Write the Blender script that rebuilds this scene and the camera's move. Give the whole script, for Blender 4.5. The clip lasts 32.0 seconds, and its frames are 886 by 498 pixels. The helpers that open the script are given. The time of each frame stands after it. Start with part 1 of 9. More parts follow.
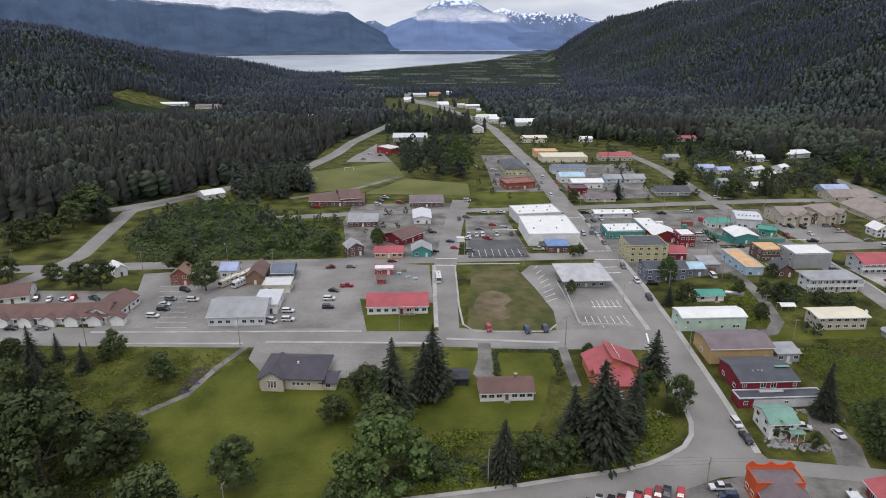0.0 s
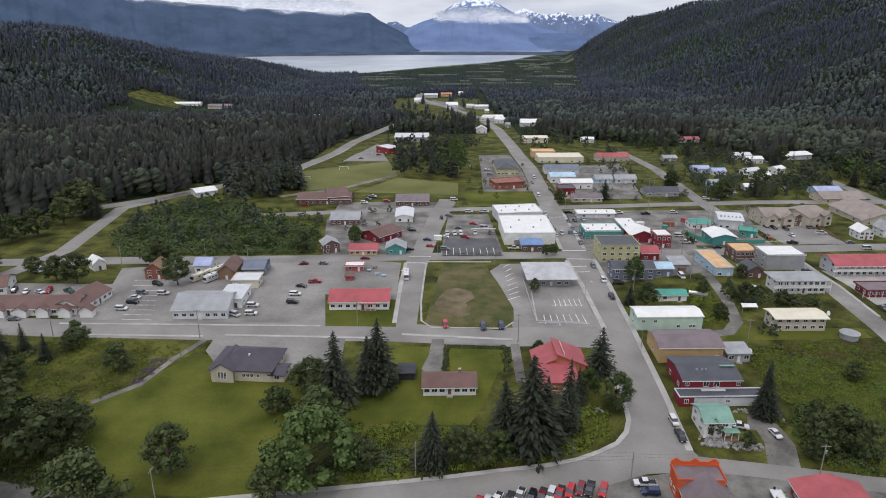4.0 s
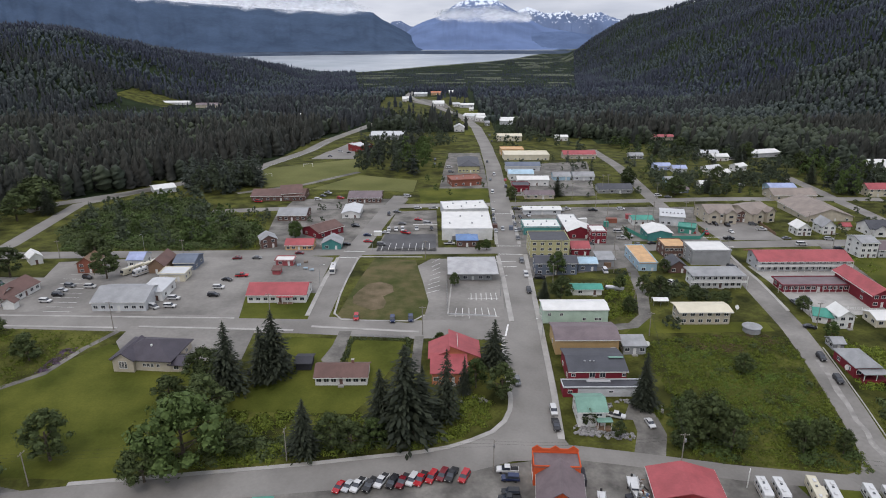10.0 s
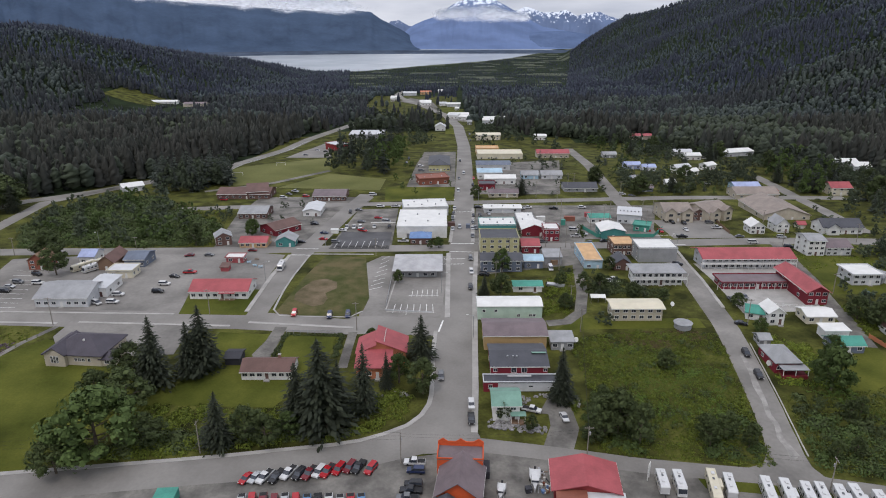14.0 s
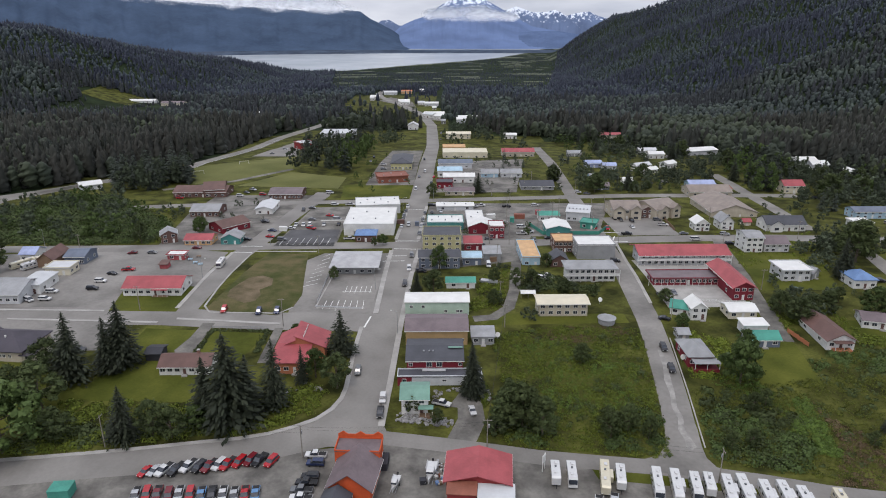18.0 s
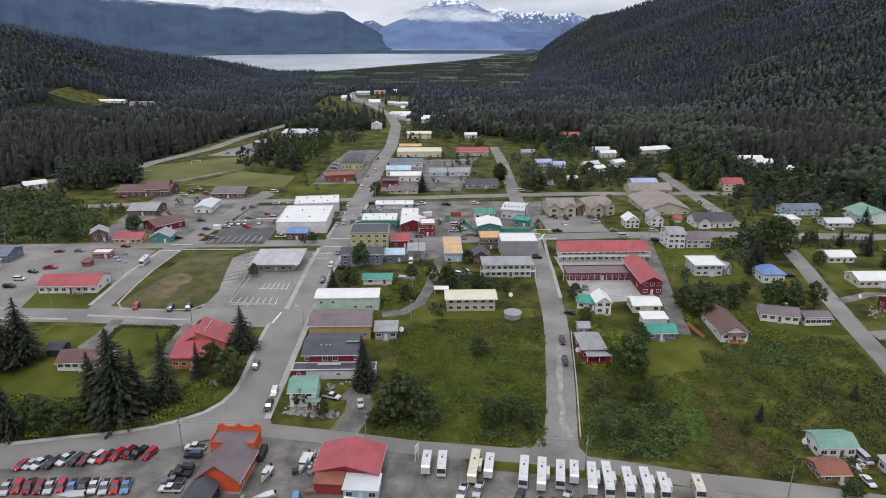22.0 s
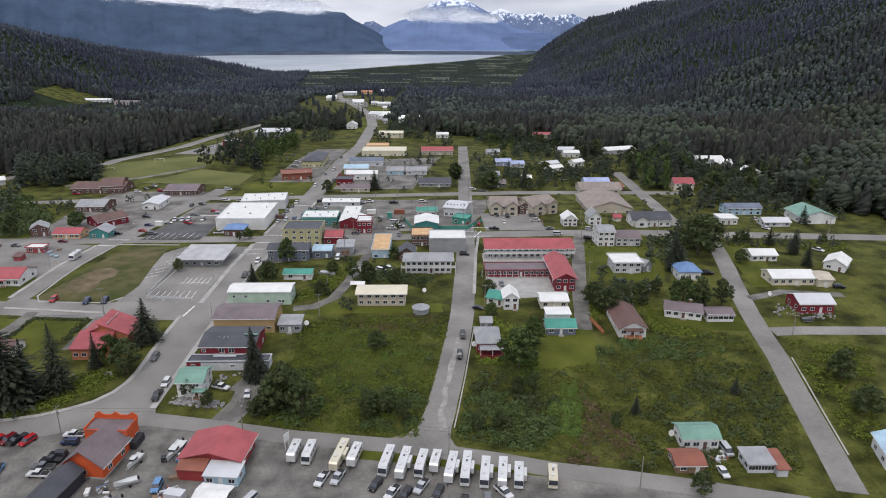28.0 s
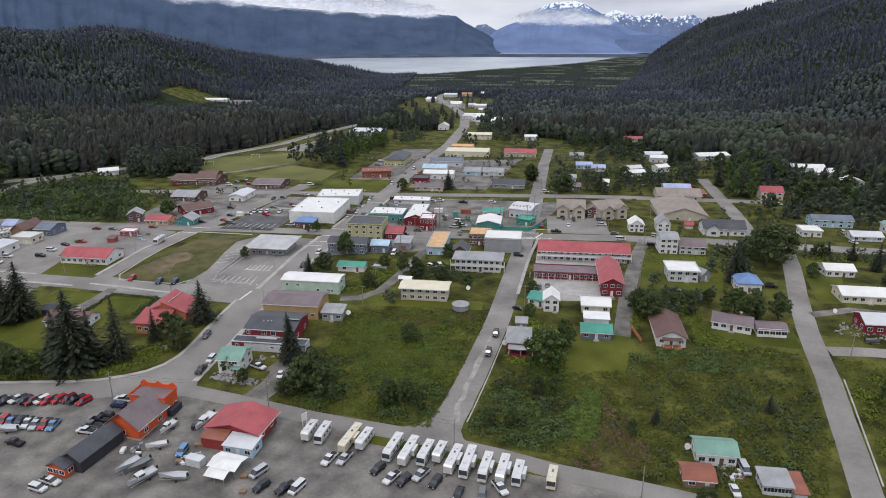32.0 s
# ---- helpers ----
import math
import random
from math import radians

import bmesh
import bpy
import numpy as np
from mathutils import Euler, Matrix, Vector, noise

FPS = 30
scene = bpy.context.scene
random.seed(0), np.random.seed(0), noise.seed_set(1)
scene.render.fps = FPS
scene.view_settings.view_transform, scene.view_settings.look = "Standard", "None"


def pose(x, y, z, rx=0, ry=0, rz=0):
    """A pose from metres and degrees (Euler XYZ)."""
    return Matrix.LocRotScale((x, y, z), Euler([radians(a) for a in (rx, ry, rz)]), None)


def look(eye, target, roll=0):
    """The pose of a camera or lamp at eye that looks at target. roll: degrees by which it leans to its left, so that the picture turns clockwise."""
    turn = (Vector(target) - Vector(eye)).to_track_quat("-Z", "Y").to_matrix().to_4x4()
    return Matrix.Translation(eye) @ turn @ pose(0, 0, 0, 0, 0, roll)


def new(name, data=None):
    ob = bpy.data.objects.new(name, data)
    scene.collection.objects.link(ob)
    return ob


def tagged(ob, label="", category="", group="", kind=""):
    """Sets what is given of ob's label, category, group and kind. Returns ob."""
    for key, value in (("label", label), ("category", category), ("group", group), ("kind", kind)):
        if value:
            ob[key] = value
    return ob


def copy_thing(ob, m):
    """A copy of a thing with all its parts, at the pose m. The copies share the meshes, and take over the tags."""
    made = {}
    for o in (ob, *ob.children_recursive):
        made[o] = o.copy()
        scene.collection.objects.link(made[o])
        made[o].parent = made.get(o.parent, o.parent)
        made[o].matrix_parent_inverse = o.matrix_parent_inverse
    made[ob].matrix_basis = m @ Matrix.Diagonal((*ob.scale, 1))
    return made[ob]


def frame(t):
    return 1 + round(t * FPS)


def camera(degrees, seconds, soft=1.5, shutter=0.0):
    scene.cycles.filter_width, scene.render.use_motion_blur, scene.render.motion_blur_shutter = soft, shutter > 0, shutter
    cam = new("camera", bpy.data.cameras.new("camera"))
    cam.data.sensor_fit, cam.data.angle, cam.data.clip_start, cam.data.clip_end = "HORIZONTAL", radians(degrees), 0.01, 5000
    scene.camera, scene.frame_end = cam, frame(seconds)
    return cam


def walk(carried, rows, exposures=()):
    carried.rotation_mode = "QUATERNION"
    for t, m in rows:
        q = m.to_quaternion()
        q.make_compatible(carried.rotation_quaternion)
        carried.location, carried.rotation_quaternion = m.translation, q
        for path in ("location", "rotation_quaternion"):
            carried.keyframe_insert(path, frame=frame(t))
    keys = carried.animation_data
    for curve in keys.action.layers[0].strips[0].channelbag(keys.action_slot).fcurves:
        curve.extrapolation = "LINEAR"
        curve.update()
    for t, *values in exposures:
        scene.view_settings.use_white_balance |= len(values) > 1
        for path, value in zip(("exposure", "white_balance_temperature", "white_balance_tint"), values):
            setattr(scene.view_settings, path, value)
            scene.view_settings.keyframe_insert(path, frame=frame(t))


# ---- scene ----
cam = camera(67.0, 32.0, soft=1.0)
PATH = [
    (0, (-76.749, 8.662, 111.123), (-76.7, 10.55, 110.465), 0.1),
    (0.5, (-73.94, 8.422, 111.094), (-73.909, 10.311, 110.436), 0.1),
    (1, (-70.963, 7.744, 111.075), (-70.947, 9.633, 110.418), 0.1),
    (1.5, (-67.854, 7.206, 110.991), (-67.844, 9.095, 110.334), 0.1),
    (2, (-65.011, 6.625, 110.952), (-65.004, 8.514, 110.295), 0.1),
    (2.5, (-62.035, 6.2, 110.96), (-62.033, 8.089, 110.302), 0.0),
    (3, (-59.174, 5.635, 110.945), (-59.178, 7.524, 110.288), -0.0),
    (3.5, (-56.214, 5.221, 111.02), (-56.225, 7.11, 110.364), -0.0),
    (5.5, (-44.35, 3.657, 111.009), (-44.388, 5.546, 110.353), -0.1),
    (6, (-41.366, 3.258, 110.987), (-41.408, 5.147, 110.33), -0.1),
    (6.5, (-38.358, 2.924, 110.935), (-38.403, 4.813, 110.278), -0.1),
    (7, (-35.275, 2.621, 110.866), (-35.323, 4.51, 110.209), -0.2),
    (7.5, (-32.183, 2.356, 110.756), (-32.233, 4.244, 110.099), -0.2),
    (8, (-29.201, 2.041, 110.761), (-29.251, 3.929, 110.103), -0.2),
    (8.5, (-26.012, 1.809, 110.691), (-26.063, 3.697, 110.033), -0.2),
    (9, (-22.933, 1.499, 110.583), (-22.982, 3.387, 109.925), -0.2),
    (9.5, (-19.911, 1.106, 110.535), (-19.957, 2.994, 109.877), -0.2),
    (10, (-16.829, 0.835, 110.487), (-16.874, 2.723, 109.829), -0.2),
    (10.5, (-13.793, 0.596, 110.43), (-13.841, 2.484, 109.772), -0.2),
    (11, (-10.781, 0.361, 110.476), (-10.835, 2.248, 109.818), -0.2),
    (11.5, (-7.522, 0.11, 110.408), (-7.583, 1.997, 109.75), -0.2),
    (12, (-4.512, -0.144, 110.448), (-4.573, 1.744, 109.79), -0.2),
    (12.5, (-1.278, -0.347, 110.382), (-1.337, 1.54, 109.724), -0.2),
    (13, (1.663, -0.692, 110.355), (1.608, 1.196, 109.696), -0.2),
    (13.5, (4.806, -1.017, 110.329), (4.753, 0.871, 109.67), -0.2),
    (14, (7.622, -1.413, 110.339), (7.571, 0.474, 109.68), -0.2),
    (14.5, (10.7, -1.456, 110.224), (10.649, 0.431, 109.566), -0.2),
    (16.5, (22.93, -2.466, 110.054), (22.888, -0.578, 109.393), -0.1),
    (17, (25.899, -2.663, 109.901), (25.861, -0.775, 109.241), -0.1),
    (17.5, (28.938, -3.095, 109.934), (28.903, -1.208, 109.273), -0.1),
    (18, (32.287, -3.264, 109.776), (32.254, -1.376, 109.116), -0.1),
    (18.1, (32.887, -3.31, 109.762), (32.855, -1.422, 109.102), -0.1),
    (18.2, (34.3, -3.43, 109.735), (34.27, -1.542, 109.075), -0.1),
    (18.3, (37.9, -3.72, 109.66), (37.876, -1.832, 109.0), -0.1),
    (18.4, (40.35, -3.9, 109.59), (40.33, -2.012, 108.93), -0.1),
    (18.5, (40.978, -3.948, 109.572), (40.959, -2.06, 108.913), -0.0),
    (19, (44.327, -4.274, 109.544), (44.309, -2.386, 108.884), -0.1),
    (19.5, (47.277, -4.72, 109.456), (47.262, -2.831, 108.798), -0.1),
    (20, (50.346, -5.083, 109.505), (50.334, -3.195, 108.847), -0.1),
    (20.5, (53.288, -5.4, 109.445), (53.279, -3.511, 108.787), -0.0),
    (21, (56.366, -5.901, 109.459), (56.36, -4.012, 108.801), -0.0),
    (21.5, (59.288, -6.25, 109.329), (59.285, -4.361, 108.672), 0.0),
    (22, (62.295, -6.63, 109.25), (62.294, -4.742, 108.592), 0.0),
    (22.5, (65.25, -7.024, 109.209), (65.251, -5.135, 108.552), 0.0),
    (23, (68.291, -7.419, 109.181), (68.294, -5.53, 108.523), 0.0),
    (23.5, (71.337, -7.721, 109.097), (71.341, -5.832, 108.44), 0.0),
    (24, (74.241, -8.137, 109.145), (74.248, -6.249, 108.488), 0.0),
    (24.5, (77.323, -8.468, 109.067), (77.331, -6.579, 108.41), 0.0),
    (25, (80.301, -8.878, 109.035), (80.312, -6.99, 108.378), 0.1),
    (25.5, (83.206, -9.145, 109.002), (83.219, -7.256, 108.345), 0.1),
    (26, (86.233, -9.556, 108.964), (86.247, -7.667, 108.307), 0.1),
    (26.5, (89.258, -9.824, 108.866), (89.275, -7.935, 108.209), 0.1),
    (28.5, (100.986, -10.949, 108.554), (100.946, -9.06, 107.899), 0.1),
    (29, (104.062, -11.41, 108.601), (103.99, -9.522, 107.945), 0.0),
    (29.5, (106.985, -11.685, 108.394), (106.875, -9.798, 107.741), -0.0),
    (30, (109.937, -11.868, 108.366), (109.783, -9.984, 107.713), -0.1),
    (30.5, (112.86, -12.113, 108.208), (112.662, -10.232, 107.557), -0.1),
    (31, (115.854, -12.373, 108.27), (115.612, -10.497, 107.62), -0.2),
    (31.5, (118.923, -12.393, 108.131), (118.639, -10.522, 107.482), -0.3),
    (32, (122.065, -12.498, 108.012), (121.737, -10.635, 107.365), -0.4),
]
walk(cam, [(t, look(eye, target, roll)) for t, eye, target, roll in PATH], exposures=((0, 0.43, 6420, 14), (4, 0.42, 6420, 14), (9, 0.36, 6420, 14), (13, 0.29, 6400, 14.5), (17.2, 0.31, 6400, 14.5), (20, 0.41, 6420, 14), (32, 0.41, 6420, 14)))

# ---- world, sun, exposure ----
world = bpy.data.worlds.new("sky")
scene.world = world
world.use_nodes = True
wn, wl = world.node_tree.nodes, world.node_tree.links
wn.clear()
w_out, w_bg = wn.new("ShaderNodeOutputWorld"), wn.new("ShaderNodeBackground")
w_sky = wn.new("ShaderNodeTexSky")
w_sky.sky_type, w_sky.sun_disc = "NISHITA", False
w_sky.sun_elevation, w_sky.sun_rotation = radians(52), radians(200)
w_sky.air_density, w_sky.dust_density = 1.0, 4.0
w_tc, w_map = wn.new("ShaderNodeTexCoord"), wn.new("ShaderNodeMapping")
w_map.inputs["Scale"].default_value = (1.0, 1.0, 5.0)
w_noise, w_ramp = wn.new("ShaderNodeTexNoise"), wn.new("ShaderNodeValToRGB")
w_noise.inputs["Scale"].default_value, w_noise.inputs["Detail"].default_value = 4.0, 7.0
w_ramp.color_ramp.elements[0].position, w_ramp.color_ramp.elements[0].color = 0.36, (6.0, 6.6, 7.6, 1)
w_ramp.color_ramp.elements[1].position, w_ramp.color_ramp.elements[1].color = 0.66, (10.6, 11.0, 11.6, 1)
w_mix = wn.new("ShaderNodeMix")
w_mix.data_type, w_mix.inputs[0].default_value = "RGBA", 0.9
wl.new(w_tc.outputs["Generated"], w_map.inputs["Vector"])
wl.new(w_map.outputs[0], w_noise.inputs["Vector"])
wl.new(w_noise.outputs[0], w_ramp.inputs[0])
wl.new(w_sky.outputs[0], w_mix.inputs[6])
wl.new(w_ramp.outputs[0], w_mix.inputs[7])
w_sep, w_up, w_mul = wn.new("ShaderNodeSeparateXYZ"), wn.new("ShaderNodeMapRange"), wn.new("ShaderNodeVectorMath")
w_up.inputs[1].default_value, w_up.inputs[2].default_value, w_up.inputs[3].default_value, w_up.inputs[4].default_value = 0.0, 0.7, 0.7, 1.16
w_mul.operation = "MULTIPLY"
wl.new(w_tc.outputs["Generated"], w_sep.inputs[0])
wl.new(w_sep.outputs[2], w_up.inputs[0])
wl.new(w_mix.outputs[2], w_mul.inputs[0])
wl.new(w_up.outputs[0], w_mul.inputs[1])
wl.new(w_mul.outputs[0], w_bg.inputs["Color"])
w_bg.inputs["Strength"].default_value = 0.1
wl.new(w_bg.outputs[0], w_out.inputs[0])

sun_data = bpy.data.lights.new("sun", "SUN")
sun_data.energy, sun_data.angle, sun_data.color = 0.8, radians(14), (1.0, 0.93, 0.84)
sun = new("sun", sun_data)
sun.matrix_world = look((-60, -140, 300), (0, 0, 0))

scene.view_settings.exposure = 0.3

# ---- materials ----
MATS = {}


def mat(name, color, rough=0.8, metal=0.0, scale=0.6, amount=0.18, fine=6.0, bump=0.15, vary=0.0, other=None, spec=0.3):
    """A procedural surface: base colour broken up at two scales, with relief; vary: random shift from object to object."""
    if name in MATS:
        return MATS[name]
    m = bpy.data.materials.new(name)
    m.use_nodes = True
    n, l = m.node_tree.nodes, m.node_tree.links
    b = n["Principled BSDF"]
    b.inputs["Roughness"].default_value, b.inputs["Metallic"].default_value = rough, metal
    b.inputs["Specular IOR Level"].default_value = spec
    tc = n.new("ShaderNodeTexCoord")
    big, small = n.new("ShaderNodeTexNoise"), n.new("ShaderNodeTexNoise")
    big.inputs["Scale"].default_value, big.inputs["Detail"].default_value = scale, 4
    small.inputs["Scale"].default_value, small.inputs["Detail"].default_value = fine, 3
    l.new(tc.outputs["Object"], big.inputs["Vector"])
    l.new(tc.outputs["Object"], small.inputs["Vector"])
    lo = [max(0, c * (1 - amount)) for c in color]
    hi = list(other) if other else [min(1, c * (1 + amount)) for c in color]
    ramp = n.new("ShaderNodeValToRGB")
    ramp.color_ramp.elements[0].position, ramp.color_ramp.elements[1].position = 0.34, 0.66
    ramp.color_ramp.elements[0].color, ramp.color_ramp.elements[1].color = (*lo, 1), (*hi, 1)
    l.new(big.outputs[0], ramp.inputs[0])
    sh = n.new("ShaderNodeMapRange")
    sh.inputs[3].default_value, sh.inputs[4].default_value = 1 - amount, 1 + amount
    l.new(small.outputs[0], sh.inputs[0])
    hs = n.new("ShaderNodeHueSaturation")
    l.new(ramp.outputs[0], hs.inputs["Color"])
    l.new(sh.outputs[0], hs.inputs["Value"])
    col = hs.outputs[0]
    if vary:
        oi, mr, h2 = n.new("ShaderNodeObjectInfo"), n.new("ShaderNodeMapRange"), n.new("ShaderNodeHueSaturation")
        mr.inputs[3].default_value, mr.inputs[4].default_value = 1 - vary, 1 + vary
        l.new(oi.outputs["Random"], mr.inputs[0])
        l.new(mr.outputs[0], h2.inputs["Value"])
        l.new(col, h2.inputs["Color"])
        col = h2.outputs[0]
    l.new(col, b.inputs["Base Color"])
    if bump:
        bp = n.new("ShaderNodeBump")
        bp.inputs["Strength"].default_value, bp.inputs["Distance"].default_value = bump, 0.1
        l.new(small.outputs[0], bp.inputs["Height"])
        l.new(bp.outputs[0], b.inputs["Normal"])
    MATS[name] = m
    return m


def foliage(name, dark, light, island=True, shift=0.25):
    """Leaves: colour varies from clump to clump and from tree to tree."""
    m = bpy.data.materials.new(name)
    m.use_nodes = True
    n, l = m.node_tree.nodes, m.node_tree.links
    b = n["Principled BSDF"]
    b.inputs["Roughness"].default_value, b.inputs["Specular IOR Level"].default_value = 0.7, 0.15
    geo, oi, ramp = n.new("ShaderNodeNewGeometry"), n.new("ShaderNodeObjectInfo"), n.new("ShaderNodeValToRGB")
    ramp.color_ramp.elements[0].color, ramp.color_ramp.elements[1].color = (*dark, 1), (*light, 1)
    l.new(geo.outputs["Random Per Island"], ramp.inputs[0])
    mr, hs = n.new("ShaderNodeMapRange"), n.new("ShaderNodeHueSaturation")
    mr.inputs[3].default_value, mr.inputs[4].default_value = 1 - shift, 1 + shift
    l.new(oi.outputs["Random"], mr.inputs[0])
    l.new(mr.outputs[0], hs.inputs["Value"])
    l.new(ramp.outputs[0], hs.inputs["Color"])
    l.new(hs.outputs[0], b.inputs["Base Color"])
    return m


ASPHALT = mat("asphalt", (0.166, 0.157, 0.144), 0.9, scale=0.06, amount=0.12, fine=1.3, other=(0.210, 0.200, 0.184))
ASPHALT_WORN = mat("worn_asphalt", (0.155, 0.147, 0.135), 0.92, scale=0.05, amount=0.17, fine=0.8, other=(0.220, 0.209, 0.192))
ASPHALT_DARK = mat("dark_asphalt", (0.075, 0.075, 0.078), 0.9, scale=0.1, amount=0.2, fine=1.0)
GRAVEL = mat("gravel_ground", (0.112, 0.106, 0.096), 0.95, scale=0.12, amount=0.3, fine=1.1, bump=0.5, other=(0.184, 0.174, 0.156))
ASPHALT_PALE = mat("pale_asphalt", (0.225, 0.215, 0.2), 0.92, scale=0.3, amount=0.2, fine=1.5, other=(0.29, 0.28, 0.26))
CONCRETE = mat("concrete", (0.29, 0.28, 0.262), 0.85, scale=0.2, amount=0.15, fine=2.0)
LAWN = mat("mown_grass", (0.056, 0.069, 0.010), 0.95, scale=0.06, amount=0.24, fine=1.4, bump=0.5, other=(0.094, 0.100, 0.018), spec=0.1)
FIELD = mat("sports_turf", (0.088, 0.098, 0.030), 0.95, scale=0.02, amount=0.15, fine=0.6, bump=0.3, other=(0.135, 0.135, 0.050), spec=0.1)
BARE_SOIL = mat("bare_soil", (0.098, 0.084, 0.044), 0.95, scale=0.16, amount=0.25, fine=1.6, bump=0.5, other=(0.150, 0.116, 0.076), spec=0.1)
DRY_GRASS = mat("dry_grass", (0.060, 0.074, 0.021), 0.95, scale=0.12, amount=0.28, fine=2.0, bump=0.4, other=(0.108, 0.090, 0.044), spec=0.1)
ROUGH = mat("rough_grass", (0.040, 0.045, 0.010), 0.95, scale=0.11, amount=0.5, fine=1.1, bump=0.9, other=(0.086, 0.090, 0.020), spec=0.1)
PAINT = mat("road_paint", (0.62, 0.62, 0.6), 0.7, scale=0.8, amount=0.15, fine=5.0)
ROCK = mat("rock", (0.2, 0.195, 0.19), 0.9, scale=0.8, amount=0.35, fine=3.0, bump=0.6, vary=0.3)
GLASS = mat("window_glass", (0.03, 0.035, 0.045), 0.08, scale=0.3, amount=0.3, fine=1.0, bump=0, spec=0.6)
TRIM = mat("white_trim", (0.58, 0.575, 0.55), 0.6, scale=0.7, amount=0.06, fine=5.0)
RUBBER = mat("tyre_rubber", (0.02, 0.02, 0.021), 0.85, scale=2, amount=0.2)
CHROME = mat("bright_metal", (0.55, 0.55, 0.56), 0.3, metal=0.8, scale=2, amount=0.1)
LAMP_GLASS = mat("lamp_glass", (0.6, 0.6, 0.57), 0.2, scale=2, amount=0.1)
BARK = mat("bark", (0.085, 0.068, 0.052), 0.95, scale=2, amount=0.4, fine=8, bump=0.6)
POLE_WOOD = mat("weathered_pole_wood", (0.21, 0.19, 0.165), 0.9, scale=1.5, amount=0.25, fine=9)
GREY_METAL = mat("grey_metal", (0.3, 0.31, 0.32), 0.45, metal=0.5, scale=1, amount=0.15)
NEEDLES = foliage("spruce_needles", (0.019, 0.024, 0.016), (0.036, 0.043, 0.026), shift=0.15)
LEAVES = foliage("broad_leaves", (0.036, 0.056, 0.016), (0.066, 0.096, 0.028))
LEAVES_DARK = foliage("dark_leaves", (0.034, 0.047, 0.018), (0.062, 0.080, 0.028))
# Grove colours are lightened copies of the leaves and needles, imitating haze.
GROVE_HAZY = foliage("hazy_grove_leaves", (0.044, 0.057, 0.036), (0.070, 0.087, 0.052))
GROVE_NEEDLES = foliage("hazy_grove_needles", (0.030, 0.038, 0.031), (0.046, 0.055, 0.042))
OLIVE = foliage("olive_brush_leaves", (0.040, 0.049, 0.009), (0.098, 0.112, 0.018))
BRUSH = foliage("brush_leaves", (0.058, 0.080, 0.011), (0.140, 0.172, 0.023))
FERN = foliage("bright_brush_leaves", (0.06, 0.1, 0.018), (0.12, 0.18, 0.035))

# ---- mesh helpers ----


def mesh_of(name, verts, faces, material=None, smooth=False):
    me = bpy.data.meshes.new(name)
    me.from_pydata([tuple(v) for v in verts], [], [tuple(f) for f in faces])
    if material:
        me.materials.append(material)
    if smooth:
        me.polygons.foreach_set("use_smooth", [True] * len(me.polygons))
    me.update()
    return me


def part(name, data, parent, label="", at=None):
    """Links a mesh as one object under a thing or a part."""
    ob = new(name, data)
    ob.parent = parent
    if at is not None:
        ob.matrix_basis = at
    if label:
        ob["label"] = label
    return ob


def thing(name, label, category, m, group="", kind=""):
    ob = new(name)
    ob.empty_display_size = 0.5
    ob.matrix_basis = m
    return tagged(ob, label, category, group, kind)


def box(bm, x0, x1, y0, y1, z0, z1):
    vs = [bm.verts.new(c) for c in ((x0, y0, z0), (x1, y0, z0), (x1, y1, z0), (x0, y1, z0), (x0, y0, z1), (x1, y0, z1), (x1, y1, z1), (x0, y1, z1))]
    for f in ((3, 2, 1, 0), (4, 5, 6, 7), (0, 1, 5, 4), (1, 2, 6, 5), (2, 3, 7, 6), (3, 0, 4, 7)):
        bm.faces.new([vs[i] for i in f])
    return vs


def prism(bm, profile, x0, x1):
    """A profile of (y, z) swept from x0 to x1."""
    a = [bm.verts.new((x0, y, z)) for y, z in profile]
    b = [bm.verts.new((x1, y, z)) for y, z in profile]
    k = len(profile)
    bm.faces.new(a[::-1])
    bm.faces.new(b)
    for i in range(k):
        bm.faces.new((a[i], a[(i + 1) % k], b[(i + 1) % k], b[i]))


def tube(bm, a, b, r0, r1, sides=8):
    a, b = Vector(a), Vector(b)
    q = (b - a).to_track_quat("Z", "Y")
    rings = []
    for c, r in ((a, r0), (b, r1)):
        rings.append([bm.verts.new(c + q @ Vector((r * math.cos(2 * math.pi * i / sides), r * math.sin(2 * math.pi * i / sides), 0))) for i in range(sides)])
    for i in range(sides):
        j = (i + 1) % sides
        bm.faces.new((rings[0][i], rings[0][j], rings[1][j], rings[1][i]))
    bm.faces.new(rings[0][::-1])
    bm.faces.new(rings[1])


def done(bm, name, material, bevel=0.0):
    if bevel:
        bmesh.ops.bevel(bm, geom=list(bm.edges), offset=bevel, segments=1, affect="EDGES")
    bmesh.ops.recalc_face_normals(bm, faces=list(bm.faces))
    me = bpy.data.meshes.new(name)
    bm.to_mesh(me)
    bm.free()
    me.materials.append(material)
    return me


BOX_MESHES = {}


def box_mesh(name, sx, sy, sz, material, bevel=0.0):
    """A box resting on z = 0, centred in x and y; alike ones share one mesh."""
    key = (name, round(sx, 2), round(sy, 2), round(sz, 2), material.name, bevel)
    if key not in BOX_MESHES:
        bm = bmesh.new()
        box(bm, -sx / 2, sx / 2, -sy / 2, sy / 2, 0, sz)
        BOX_MESHES[key] = done(bm, name, material, bevel)
    return BOX_MESHES[key]


# ---- the lie of the land ----
KNOTS = [(-400, -2.5), (122, -0.9), (156, 0.0), (190, 2.4), (224, 4.2), (265, 4.5), (320, 1.5), (420, -2.0), (530, -3.5), (640, -12.0), (900, -20.0), (1500, -38.0), (2200, -62.0), (9000, -62.0)]


